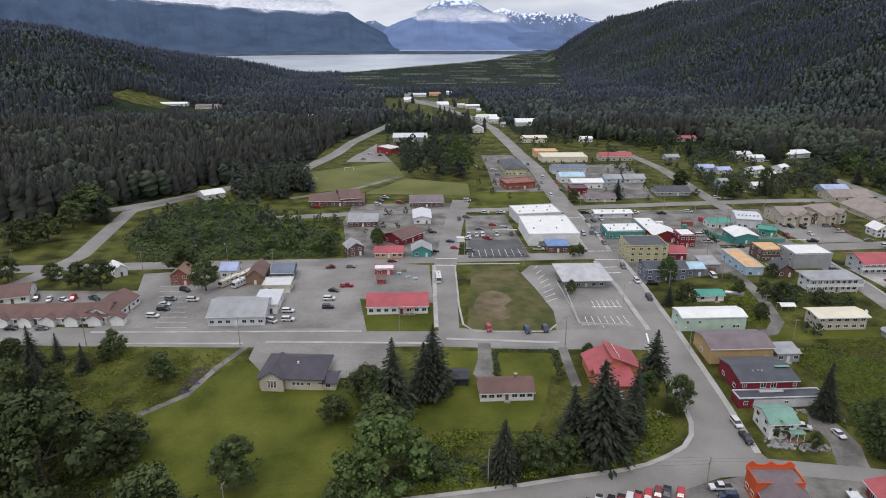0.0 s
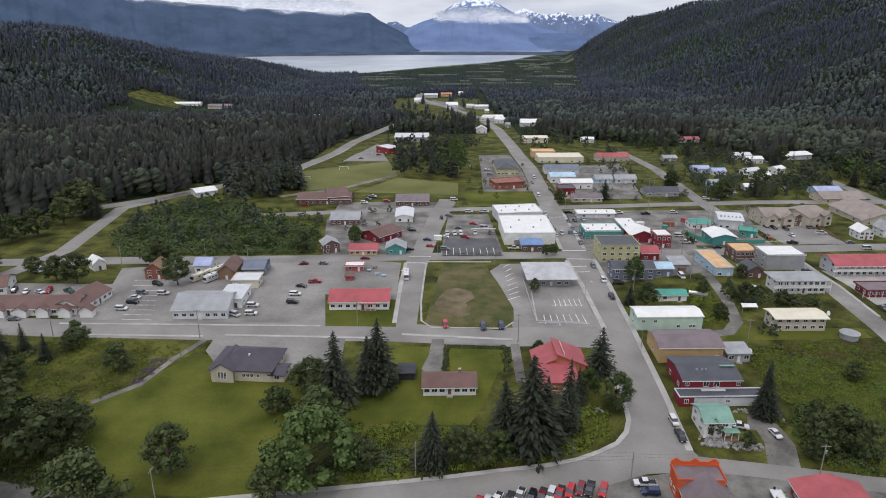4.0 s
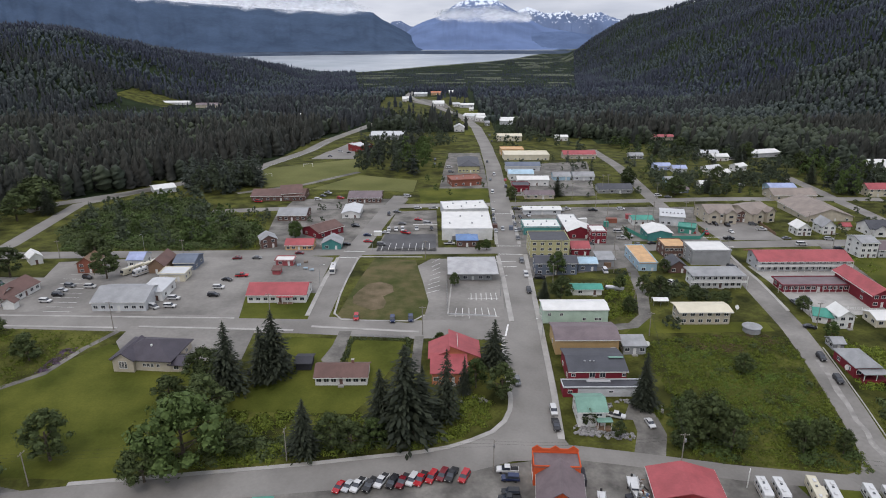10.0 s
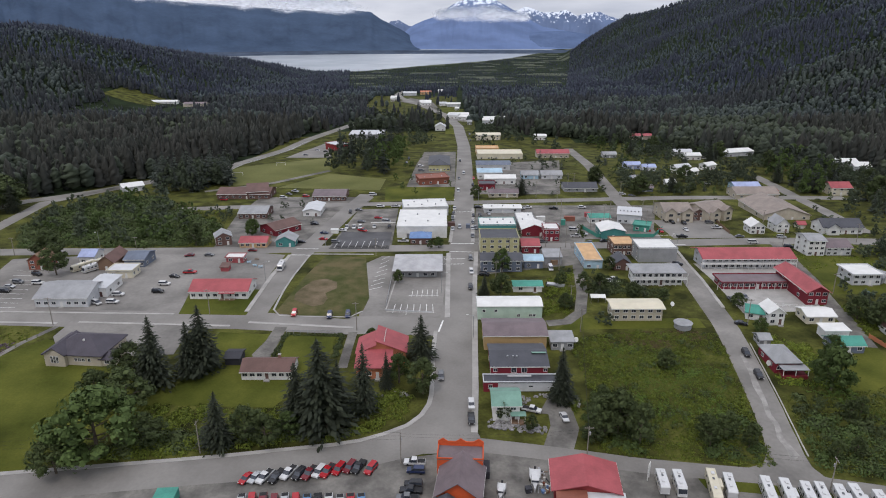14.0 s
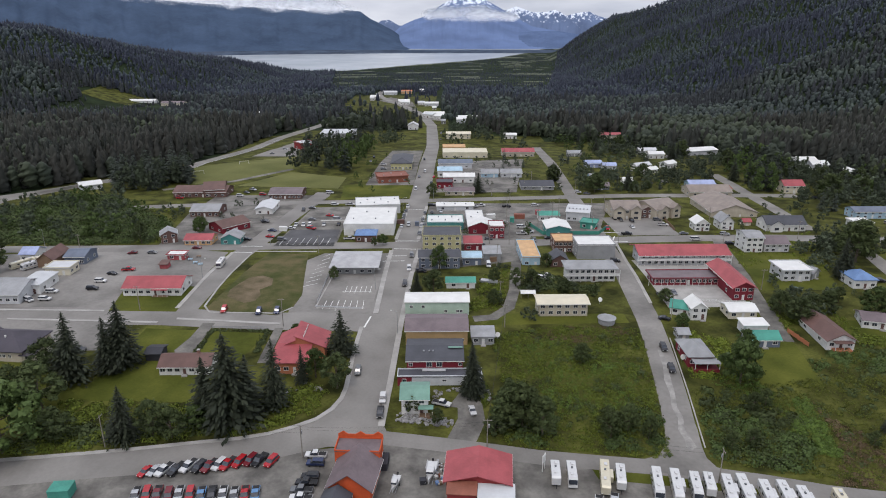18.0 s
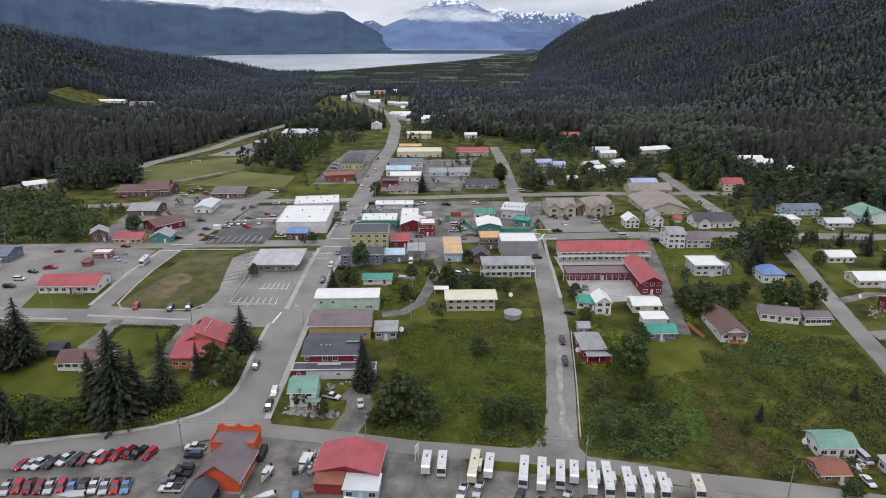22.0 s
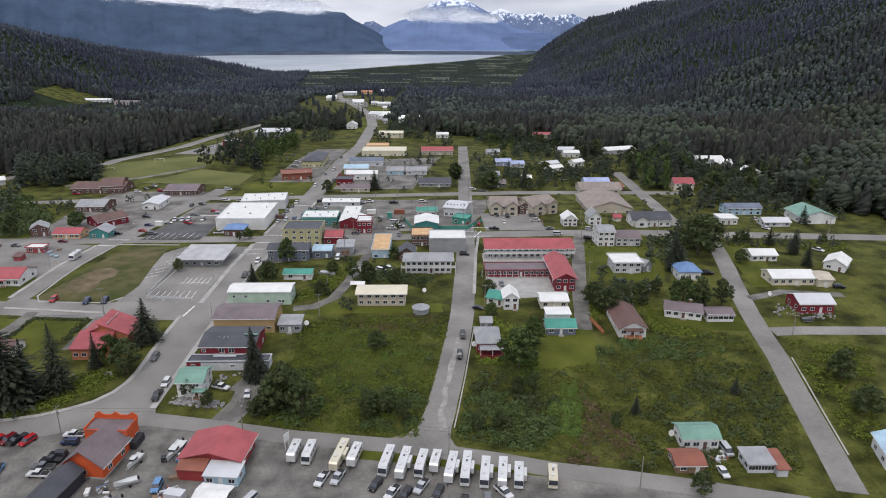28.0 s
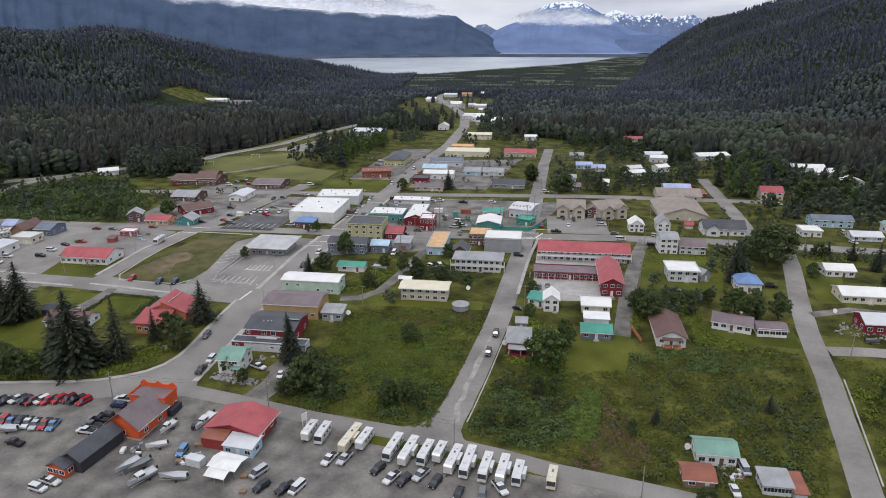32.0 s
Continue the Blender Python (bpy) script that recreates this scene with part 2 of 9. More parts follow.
def town(y):
    """Height of the town's ground, which rises and falls along y."""
    for (a, b), (c, d) in zip(KNOTS, KNOTS[1:]):
        if y <= c:
            return b + (d - b) * max(0.0, y - a) / (c - a)
    return KNOTS[-1][1]


def smooth(v):
    v = min(1.0, max(0.0, v))
    return v * v * (3 - 2 * v)


def bank(r, az, ridge_r, ridge_z, foot):
    """A slope from its foot up to a ridge, seen at a bearing."""
    base = town(r)
    if r < ridge_r:
        return base + (ridge_z - base) * smooth((r - foot) / (ridge_r - foot)) ** 0.8 if r > foot else base
    return base + (ridge_z - base) * smooth(1 - (r - ridge_r) / 900)


def between(v, pairs):
    for (a, b), (c, d) in zip(pairs, pairs[1:]):
        if v <= c:
            return b + (d - b) * max(0.0, v - a) / (c - a)
    return pairs[-1][1]


LEFT_Z = [(-80, 120), (-48, 99), (-33.7, 87), (-29.6, 79), (-25.6, 54), (-22.2, 24), (-18.9, 0), (-15.5, -27), (-12.0, -62), (-8, -62), (0, -62)]
LEFT_R = [(-80, 1100), (-48, 1500), (-33.7, 1600), (-29.6, 1620), (-25.6, 1680), (-22.2, 1780), (-18.9, 1880), (-15.5, 1960), (-12.0, 2080), (0, 2150)]
LEFT_FOOT = [(-80, 600), (-45, 820), (-32, 950), (-20, 1200), (-13, 1500), (0, 2000)]
RIGHT_Z = [(0, -62), (6.5, -62), (7.7, -73), (8.3, -66), (9.2, -38), (10.3, 6), (11.7, 55), (12.6, 81), (13.2, 105), (14.6, 114), (16.2, 130), (17.2, 144), (24, 184), (32, 204), (50, 224), (90, 250)]
RIGHT_R = [(0, 2950), (7.7, 2950), (8.3, 3050), (9.2, 3050), (10.3, 3050), (11.7, 3000), (12.6, 2950), (13.2, 2900), (14.6, 2800), (16.2, 2700), (17.2, 2650), (24, 2300), (32, 2000), (50, 1500), (90, 1000)]
RIGHT_FOOT = [(0, 2900), (7.5, 2300), (11, 1700), (17, 1300), (24, 1000), (32, 850), (50, 650), (90, 520)]


SHORE_LINE = [(-3000, 2190), (-600, 2200), (-416, 2225), (-327, 2250), (-228, 2370), (-79, 2560), (94, 2750), (192, 2900), (344, 3250), (520, 3800), (3000, 4400)]


def ground_z(x, y):
    r, az = math.hypot(x, y), math.degrees(math.atan2(x, y))
    base = town(y)
    if y > 2050:
        base = max(base, -60.2) if y < between(x, SHORE_LINE) - 60 else -61.4 + 1.2 * max(-1.0, min(1.0, (between(x, SHORE_LINE) + 18 * noise.noise(Vector((x / 60, y / 90, 1.0))) - y) / 60))
    if y < 250:
        return base if abs(x) < 330 else base + 0.12 * (abs(x) - 330) * smooth(y / 250)
    z = base
    if az < 0:
        z = max(z, bank(r, az, between(az, LEFT_R), between(az, LEFT_Z), between(az, LEFT_FOOT)))
    else:
        z = max(z, bank(r, az, between(az, RIGHT_R), between(az, RIGHT_Z), between(az, RIGHT_FOOT)))
    if az < 3 and y > between(x, SHORE_LINE):
        return base
    if z > base + 2:
        k = min(1.0, (z - base) / 40)
        z += k * (14 * noise.noise(Vector((x / 210, y / 210, 3.1))) + 6 * noise.noise(Vector((x / 70, y / 70, 7.7))))
    return z


def axis(stops):
    out = []
    for a, b, step in stops:
        k = max(1, round((b - a) / step))
        out += [a + (b - a) * i / k for i in range(k)]
    return out + [stops[-1][1]]


xs = axis([(-3000, -1400, 200), (-1400, -400, 40), (-400, 400, 25), (400, 1800, 50), (1800, 3000, 200)])
ys = axis([(-400, 122, 74), (122, 156, 34), (156, 190, 34), (190, 224, 34), (224, 265, 41), (265, 320, 55), (320, 420, 50), (420, 530, 55), (530, 640, 55), (640, 900, 40), (900, 1500, 40), (1500, 2100, 50), (2100, 3600, 40), (3600, 4400, 200)])
gv = [(x, y, ground_z(x, y)) for y in ys for x in xs]
gf = [(j * len(xs) + i, j * len(xs) + i + 1, (j + 1) * len(xs) + i + 1, (j + 1) * len(xs) + i) for j in range(len(ys) - 1) for i in range(len(xs) - 1)]
GROUND = new("ground", mesh_of("ground", gv, gf, ROUGH))
tagged(GROUND, "rough green grass and brush covering the ground", "ground", kind="structure")


def drape(name, outline, material, lift, label, category, thick=0.0, kind="structure"):
    """A flat piece of ground cover with the given outline, laid over the land."""
    bm = bmesh.new()
    vs = [bm.verts.new((x, y, 0)) for x, y in outline]
    bm.faces.new(vs)
    bmesh.ops.triangulate(bm, faces=list(bm.faces))
    lo, hi = min(p[1] for p in outline), max(p[1] for p in outline)
    for k, _ in KNOTS:
        if lo < k < hi:
            bmesh.ops.bisect_plane(bm, geom=list(bm.verts) + list(bm.edges) + list(bm.faces), plane_co=(0, k, 0), plane_no=(0, 1, 0))
    if thick:
        ext = bmesh.ops.extrude_face_region(bm, geom=list(bm.faces))
        top = {v for v in ext["geom"] if isinstance(v, bmesh.types.BMVert)}
        for v in bm.verts:
            v.co.z = town(v.co.y) + lift + (thick if v in top else 0)
    else:
        for v in bm.verts:
            v.co.z = town(v.co.y) + lift
    bmesh.ops.recalc_face_normals(bm, faces=list(bm.faces))
    if not thick:
        for f in bm.faces:
            if f.normal.z < 0:
                f.normal_flip()
    me = bpy.data.meshes.new(name)
    bm.to_mesh(me)
    bm.free()
    me.materials.append(material)
    return tagged(new(name, me), label, category, kind=kind)


def strip(points, width):
    """The outline of a band of that width along a line."""
    ps = [Vector((x, y)) for x, y in points]
    left, right = [], []
    for i, p in enumerate(ps):
        d = (ps[min(i + 1, len(ps) - 1)] - ps[max(i - 1, 0)]).normalized()
        n = Vector((-d.y, d.x)) * width / 2
        left.append((p + n)[:])
        right.append((p - n)[:])
    return left + right[::-1]


ROAD_SPOTS = []


def road(name, points, width, material=None, lift=0.05, label="grey asphalt street with worn surface"):
    for (x0, y0), (x1, y1) in zip(points, points[1:]):
        k = max(1, int(math.hypot(x1 - x0, y1 - y0) / 4))
        ROAD_SPOTS.extend((x0 + (x1 - x0) * i / k, y0 + (y1 - y0) * i / k, width / 2) for i in range(k + 1))
    return drape(name, strip(points, width), material or ASPHALT, lift, label, "road")


def kerb_line(points, width=1.6, label="pale concrete pavement beside the street"):
    return drape("pavement", strip(points, width * 0.75), CONCRETE, 0.03, label, "pavement", thick=0.13)


def paint_line(points, width=0.25, material=None, name="road_marking"):
    return drape(name, strip(points, width), material or PAINT, 0.085, "painted line on the street", "road marking")

# ---- buildings ----
TAKEN = []
COLOURS = {
    "white": (0.57, 0.57, 0.55), "cream": (0.52, 0.48, 0.37), "beige": (0.38, 0.34, 0.27), "tan": (0.36, 0.25, 0.12), "olive": (0.36, 0.34, 0.18),
    "pale_green": (0.36, 0.46, 0.38), "green": (0.05, 0.22, 0.17), "teal": (0.05, 0.19, 0.18), "blue": (0.12, 0.20, 0.36), "slate": (0.11, 0.13, 0.17),
    "grey": (0.24, 0.245, 0.25), "pale_grey": (0.45, 0.46, 0.47), "dark_grey": (0.055, 0.057, 0.066), "charcoal": (0.028, 0.028, 0.034), "red": (0.285, 0.064, 0.07),
    "dark_red": (0.16, 0.015, 0.025), "barn_red": (0.22, 0.03, 0.03), "orange": (0.46, 0.075, 0.022), "brown": (0.11, 0.062, 0.052), "mauve": (0.135, 0.106, 0.112), "sand": (0.48, 0.30, 0.15),
    "sky": (0.30, 0.42, 0.50), "wood": (0.17, 0.11, 0.07), "lavender": (0.27, 0.31, 0.46), "charcoal_mauve": (0.050, 0.044, 0.055), "rust": (0.2, 0.07, 0.045), "jade": (0.135, 0.245, 0.195), "zinc": (0.34, 0.34, 0.345), "shingle": (0.21, 0.175, 0.15), "terracotta": (0.40, 0.15, 0.075),
}


def wall_mat(c):
    return mat("siding_" + c, COLOURS[c], 0.75, scale=0.35, amount=0.1, fine=2.2, bump=0.2)


def roof_mat(c):
    return mat("roofing_" + c, COLOURS[c], 0.6, scale=0.25, amount=0.06 if c in ("white", "cream", "pale_grey") else 0.14, fine=1.8, bump=0.25)


def frame_mesh(w, h, material):
    key = ("frame", w, h, material.name)
    if key not in BOX_MESHES:
        bm = bmesh.new()
        b = 0.1
        for x0, x1, z0, z1 in ((-w / 2, w / 2, 0, b), (-w / 2, w / 2, h - b, h), (-w / 2, -w / 2 + b, b, h - b), (w / 2 - b, w / 2, b, h - b), (-0.03, 0.03, b, h - b)):
            box(bm, x0, x1, -0.09, 0.05, z0, z1)
        BOX_MESHES[key] = done(bm, "window_frame", material)
    return BOX_MESHES[key]


def window(parent, x, y, z, turn, w=1.3, h=1.2, trim=None):
    win = part("window", frame_mesh(w, h, trim or TRIM), parent, at=pose(x, y, z, 0, 0, turn))
    part("pane", box_mesh("pane", w - 0.16, 0.06, h - 0.16, GLASS), win, at=pose(0, 0, 0.08))
    return win


def roof_mesh(shape, w, d, rh, over, ridge, material, thick=0.22):
    bm = bmesh.new()
    W2, D2 = w / 2 + over, d / 2 + over
    if shape == "gable":
        run = D2 if ridge == "x" else W2
        drop = rh * over / (run - over)
        prof = [(-run, -drop), (0, rh), (run, -drop), (run, -drop + thick), (0, rh + thick), (-run, -drop + thick)]
        prism(bm, prof, -(W2 if ridge == "x" else D2), W2 if ridge == "x" else D2)
        if ridge == "y":
            bmesh.ops.rotate(bm, verts=list(bm.verts), matrix=Matrix.Rotation(math.pi / 2, 3, "Z"))
    elif shape == "hip":
        e = min(W2, D2)
        a, b = (W2 - e, 0) if W2 >= D2 else (0, D2 - e)
        low = [bm.verts.new((x, y, z)) for z in (-0.05, thick) for x, y in ((-W2, -D2), (W2, -D2), (W2, D2), (-W2, D2))]
        t0, t1 = bm.verts.new((-a, -b, rh + thick)), bm.verts.new((a + 0.01, b + 0.01, rh + thick))
        bm.faces.new(low[3::-1])
        for i in range(4):
            bm.faces.new((low[i], low[(i + 1) % 4], low[4 + (i + 1) % 4], low[4 + i]))
        q = low[4:]
        if W2 >= D2:
            for f in ((q[0], q[1], t1, t0), (q[1], q[2], t1), (q[2], q[3], t0, t1), (q[3], q[0], t0)):
                bm.faces.new(f)
        else:
            for f in ((q[0], q[1], t0), (q[1], q[2], t1, t0), (q[2], q[3], t1), (q[3], q[0], t0, t1)):
                bm.faces.new(f)
    elif shape == "shed":
        prof = [(-D2, 0), (D2, rh), (D2, rh + thick), (-D2, thick)]
        prism(bm, prof, -W2, W2)
    else:
        box(bm, -W2, W2, -D2, D2, 0, thick)
    return done(bm, "roof", material)


def wall_mesh(shape, w, d, h, rh, ridge, material):
    bm = bmesh.new()
    foot = -1.6
    if shape == "gable":
        half = (d if ridge == "x" else w) / 2
        prism(bm, [(-half, foot), (half, foot), (half, h), (0, h + rh), (-half, h)], -(w if ridge == "x" else d) / 2, (w if ridge == "x" else d) / 2)
        if ridge == "y":
            bmesh.ops.rotate(bm, verts=list(bm.verts), matrix=Matrix.Rotation(math.pi / 2, 3, "Z"))
    elif shape == "shed":
        prism(bm, [(-d / 2, foot), (d / 2, foot), (d / 2, h + rh), (-d / 2, h)], -w / 2, w / 2)
    else:
        box(bm, -w / 2, w / 2, -d / 2, d / 2, foot, h)
    return done(bm, "wall", material)


def house(label, x, y, turn, w, d, h, roof="gable", rh=2.0, ridge="x", wall="white", top="grey", storeys=1, front=3, side=2, over=0.5, name="house", category="house",
          door=True, chimney=False, trim=None, vents=0, win=(1.7, 1.35), lift=0.0):
    """A building: wall body, roof, windows with panes, door; its front faces -y before the turn."""
    ob = thing(name, label, category, pose(x, y, town(y) + lift, 0, 0, turn))
    TAKEN.append((x, y, 0.5 * math.hypot(w, d) + 1.0))
    tm = wall_mat(trim) if trim else TRIM
    part("wall", wall_mesh(roof, w, d, h, rh, ridge, wall_mat(wall)), ob)
    rf = part("roof", roof_mesh(roof, w, d, rh, over, ridge, roof_mat(top)), ob, at=pose(0, 0, h))
    sh = h / storeys
    if roof == "gable" and w > 7:
        run, span = (d / 2, w) if ridge == "x" else (w / 2, d)
        z = h - rh * over / run - 0.12
        for sgn in (-1, 1):
            px, py = (0, sgn * (d / 2 + over)) if ridge == "x" else (sgn * (w / 2 + over), 0)
            part("eave_board", box_mesh("eave_board", span + 2 * over if ridge == "x" else 0.1, 0.1 if ridge == "x" else span + 2 * over, 0.28, tm), rf, at=pose(px, py, z - h))
    if roof == "flat":
        bm = bmesh.new()
        X, Y = w / 2 + over, d / 2 + over
        for x0, x1, y0, y1 in ((-X, X, -Y, -Y + 0.25), (-X, X, Y - 0.25, Y), (-X, -X + 0.25, -Y + 0.25, Y - 0.25), (X - 0.25, X, -Y + 0.25, Y - 0.25)):
            box(bm, x0, x1, y0, y1, 0.2, 0.55)
        part("parapet", done(bm, "parapet", wall_mat(wall)), rf)
    for s in range(storeys):
        z = s * sh + min(1.0, sh * 0.33)
        for i in range(front):
            fx = -w / 2 + w * (i + 0.5) / front
            if not (s == 0 and door and i == front // 2):
                window(ob, fx, -d / 2, z, 0, *win, tm)
        for i in range(side):
            fy = -d / 2 + d * (i + 0.5) / side
            window(ob, w / 2, fy, z, 90, *win, tm)
            window(ob, -w / 2, -fy, z, -90, *win, tm)
    if door:
        fx = -w / 2 + w * (front // 2 + 0.5) / max(front, 1)
        dr = part("door", box_mesh("door", 1.0, 0.14, 2.1, wall_mat("brown" if wall == "white" else "white")), ob, at=pose(fx, -d / 2, 0.15))
        part("doorstep", box_mesh("doorstep", 1.8, 1.2, 1.0, CONCRETE), ob, at=pose(fx, -d / 2 - 0.62, -0.88))
        part("door_handle", box_mesh("door_handle", 0.06, 0.1, 0.14, CHROME), dr, at=pose(0.38, -0.1, 1.0))
    if chimney:
        c = part("chimney", box_mesh("chimney", 0.8, 0.8, rh + 1.2, mat("brick", (0.2, 0.11, 0.085), 0.9, scale=2)), ob, at=pose(w * 0.2, 0.6, h))
        part("chimney_cap", box_mesh("chimney_cap", 1.0, 1.0, 0.15, CONCRETE), c, at=pose(0, 0, rh + 1.2))
    if vents:
        k = rh / (d / 2) if roof == "gable" and ridge == "x" else 0
        for i in range(vents):
            vx, vy = -w / 2 + w * (i + 0.7) / (vents + 0.4), -d / 4 if k else d * 0.2 * (1 if i % 2 else -1)
            part("roof_vent", box_mesh("roof_vent", 0.7, 0.7, 0.8, GREY_METAL), rf, at=pose(vx, vy, (rh / 2 if k else 0) + 0.1))
    return ob


def add_porch(ob, x, y, w, d, h, top, posts=3, lift=0.0, deck="wood"):
    """A deck with posts and a lean-to roof on a house's front."""
    part("deck", box_mesh("deck", w, d, 0.9 + lift, wall_mat(deck)), ob, at=pose(x, y, -0.7))
    part("porch_roof", box_mesh("porch_roof", w + 0.4, d + 0.4, 0.15, roof_mat(top)), ob, at=pose(x, y, h))
    for i in range(posts):
        part("post", box_mesh("post", 0.16, 0.16, h - 0.2 - lift, TRIM), ob, at=pose(x - w / 2 + 0.1 + (w - 0.2) * i / max(1, posts - 1), y - d / 2 + 0.1, 0.2 + lift))


def add_gallery(ob, w, y, depth, z, n, rail=True):
    """A walkway along a motel front, with posts and a railing."""
    part("gallery_floor", box_mesh("gallery_floor", w, depth, 0.2, wall_mat("white")), ob, at=pose(0, y - depth / 2, z))
    for i in range(n):
        part("gallery_post", box_mesh("gallery_post", 0.18, 0.18, 5.3, TRIM), ob, at=pose(-w / 2 + 0.1 + (w - 0.2) * i / (n - 1), y - depth + 0.1, 0.05))
    if rail:
        part("handrail", box_mesh("handrail", w, 0.08, 0.1, TRIM), ob, at=pose(0, y - depth + 0.05, z + 1.1))
        part("rail_panel", box_mesh("rail_panel", w, 0.04, 0.6, TRIM), ob, at=pose(0, y - depth + 0.05, z + 0.3))


# ---- vehicles ----
CAR_PAINT = {"white": (0.50, 0.50, 0.495), "black": (0.012, 0.012, 0.014), "red": (0.33, 0.015, 0.02), "dark_red": (0.13, 0.01, 0.015), "silver": (0.36, 0.37, 0.38), "grey": (0.12, 0.125, 0.13),
             "navy": (0.015, 0.025, 0.07), "blue": (0.09, 0.2, 0.36), "green": (0.03, 0.07, 0.05), "tan": (0.36, 0.31, 0.22), "cream": (0.50, 0.46, 0.35), "orange": (0.5, 0.12, 0.02)}
VEHICLE = {}


def car_paint(c):
    return mat("car_paint_" + c, CAR_PAINT[c], 0.25, metal=0.15, scale=1.0, amount=0.05, fine=3, bump=0, spec=0.5)


def prism_x(profile, half, inset, z_in, name, material, bevel=0.05):
    """A side profile of (y, z) swept over the width; the part above z_in leans in."""
    bm = bmesh.new()
    prism(bm, profile, -half, half)
    for v in bm.verts:
        if v.co.z > z_in:
            v.co.x *= 1 - inset
    return done(bm, name, material, bevel)


SHAPES = {
    "sedan": (4.6, 1.8, [(-2.3, .35), (2.3, .35), (2.3, .85), (1.5, .95), (-.95, .95), (-2.25, .75)], [(-1.15, .9), (1.75, .9), (1.05, 1.42), (-.35, 1.42)]),
    "suv": (4.7, 1.9, [(-2.35, .4), (2.35, .4), (2.35, 1.05), (-1.05, 1.1), (-2.3, .95)], [(-1.3, 1.05), (2.3, 1.05), (2.1, 1.75), (-.55, 1.75)]),
    "van": (5.0, 1.95, [(-2.5, .4), (2.5, .4), (2.5, 1.1), (-1.6, 1.15), (-2.45, .95)], [(-2.0, 1.1), (2.48, 1.1), (2.4, 1.95), (-1.1, 1.95)]),
    "pickup": (5.7, 1.95, [(-2.85, .45), (2.85, .45), (2.85, 1.1), (.75, 1.1), (.75, 1.02), (-1.35, 1.12), (-2.8, 1.0)], [(-1.55, 1.08), (.7, 1.08), (.55, 1.85), (-.75, 1.85)]),
}


def wheel_mesh(r=0.34, w=0.24):
    key = ("wheel", r, w)
    if key not in VEHICLE:
        bm = bmesh.new()
        tube(bm, (-w / 2, 0, 0), (w / 2, 0, 0), r, r, 14)
        VEHICLE[key] = done(bm, "wheel", RUBBER)
    return VEHICLE[key]


def add_wheels(ob, half, stations, r=0.34):
    tyre = wheel_mesh(r)
    for sy in stations:
        for sx in (-half, half):
            part("wheel", tyre, ob, at=pose(sx, sy, r))


NICE = {"sedan": "sedan car", "suv": "sport utility vehicle", "van": "van", "pickup": "pickup truck"}


def car(kind, colour, x, y, turn, where="parked on the asphalt", cap=False, lift=0.06):
    """A parked vehicle; it faces -y before the turn."""
    m = pose(x, y, town(y) + lift, 0, 0, turn)
    key = (kind, colour, cap)
    label = f"{colour.replace('_', ' ')} {NICE[kind]} {where}"
    if key in VEHICLE:
        return tagged(copy_thing(VEHICLE[key], m), label)
    length, width, low, cab = SHAPES[kind]
    ob = thing("pickup_truck" if kind == "pickup" else "van" if kind == "van" else "car", label, "pickup" if kind == "pickup" else "van" if kind == "van" else "car", m, "parked vehicles")
    body = part("body", prism_x(low, width / 2, 0.0, 9, "body", car_paint(colour)), ob)
    part("glasshouse", prism_x(cab, width / 2 - 0.06, 0.14, 1.3, "glasshouse", GLASS), ob)
    y0, y1 = cab[3][0], cab[2][0]
    part("cabin_roof", box_mesh("cabin_roof", width * 0.84, y1 - y0 + 0.1, 0.06, car_paint(colour), 0.02), ob, at=pose(0, (y0 + y1) / 2, cab[2][1] - 0.03))
    if kind == "pickup":
        part("truck_bed", box_mesh("truck_bed", width - 0.3, 1.9, 0.05, car_paint(colour) if cap else RUBBER), ob, at=pose(0, 1.78, 1.09))
        if cap:
            part("bed_cap", box_mesh("bed_cap", width - 0.1, 2.0, 0.6, car_paint(colour), 0.08), ob, at=pose(0, 1.78, 1.12))
    for sx in (-1, 1):
        part("headlight", box_mesh("headlight", 0.35, 0.08, 0.16, LAMP_GLASS), body, at=pose(sx * (width / 2 - 0.28), -length / 2 + 0.03, 0.66))
    add_wheels(ob, width / 2 - 0.1, (-length * 0.31, length * 0.29))
    VEHICLE[key] = ob
    return ob


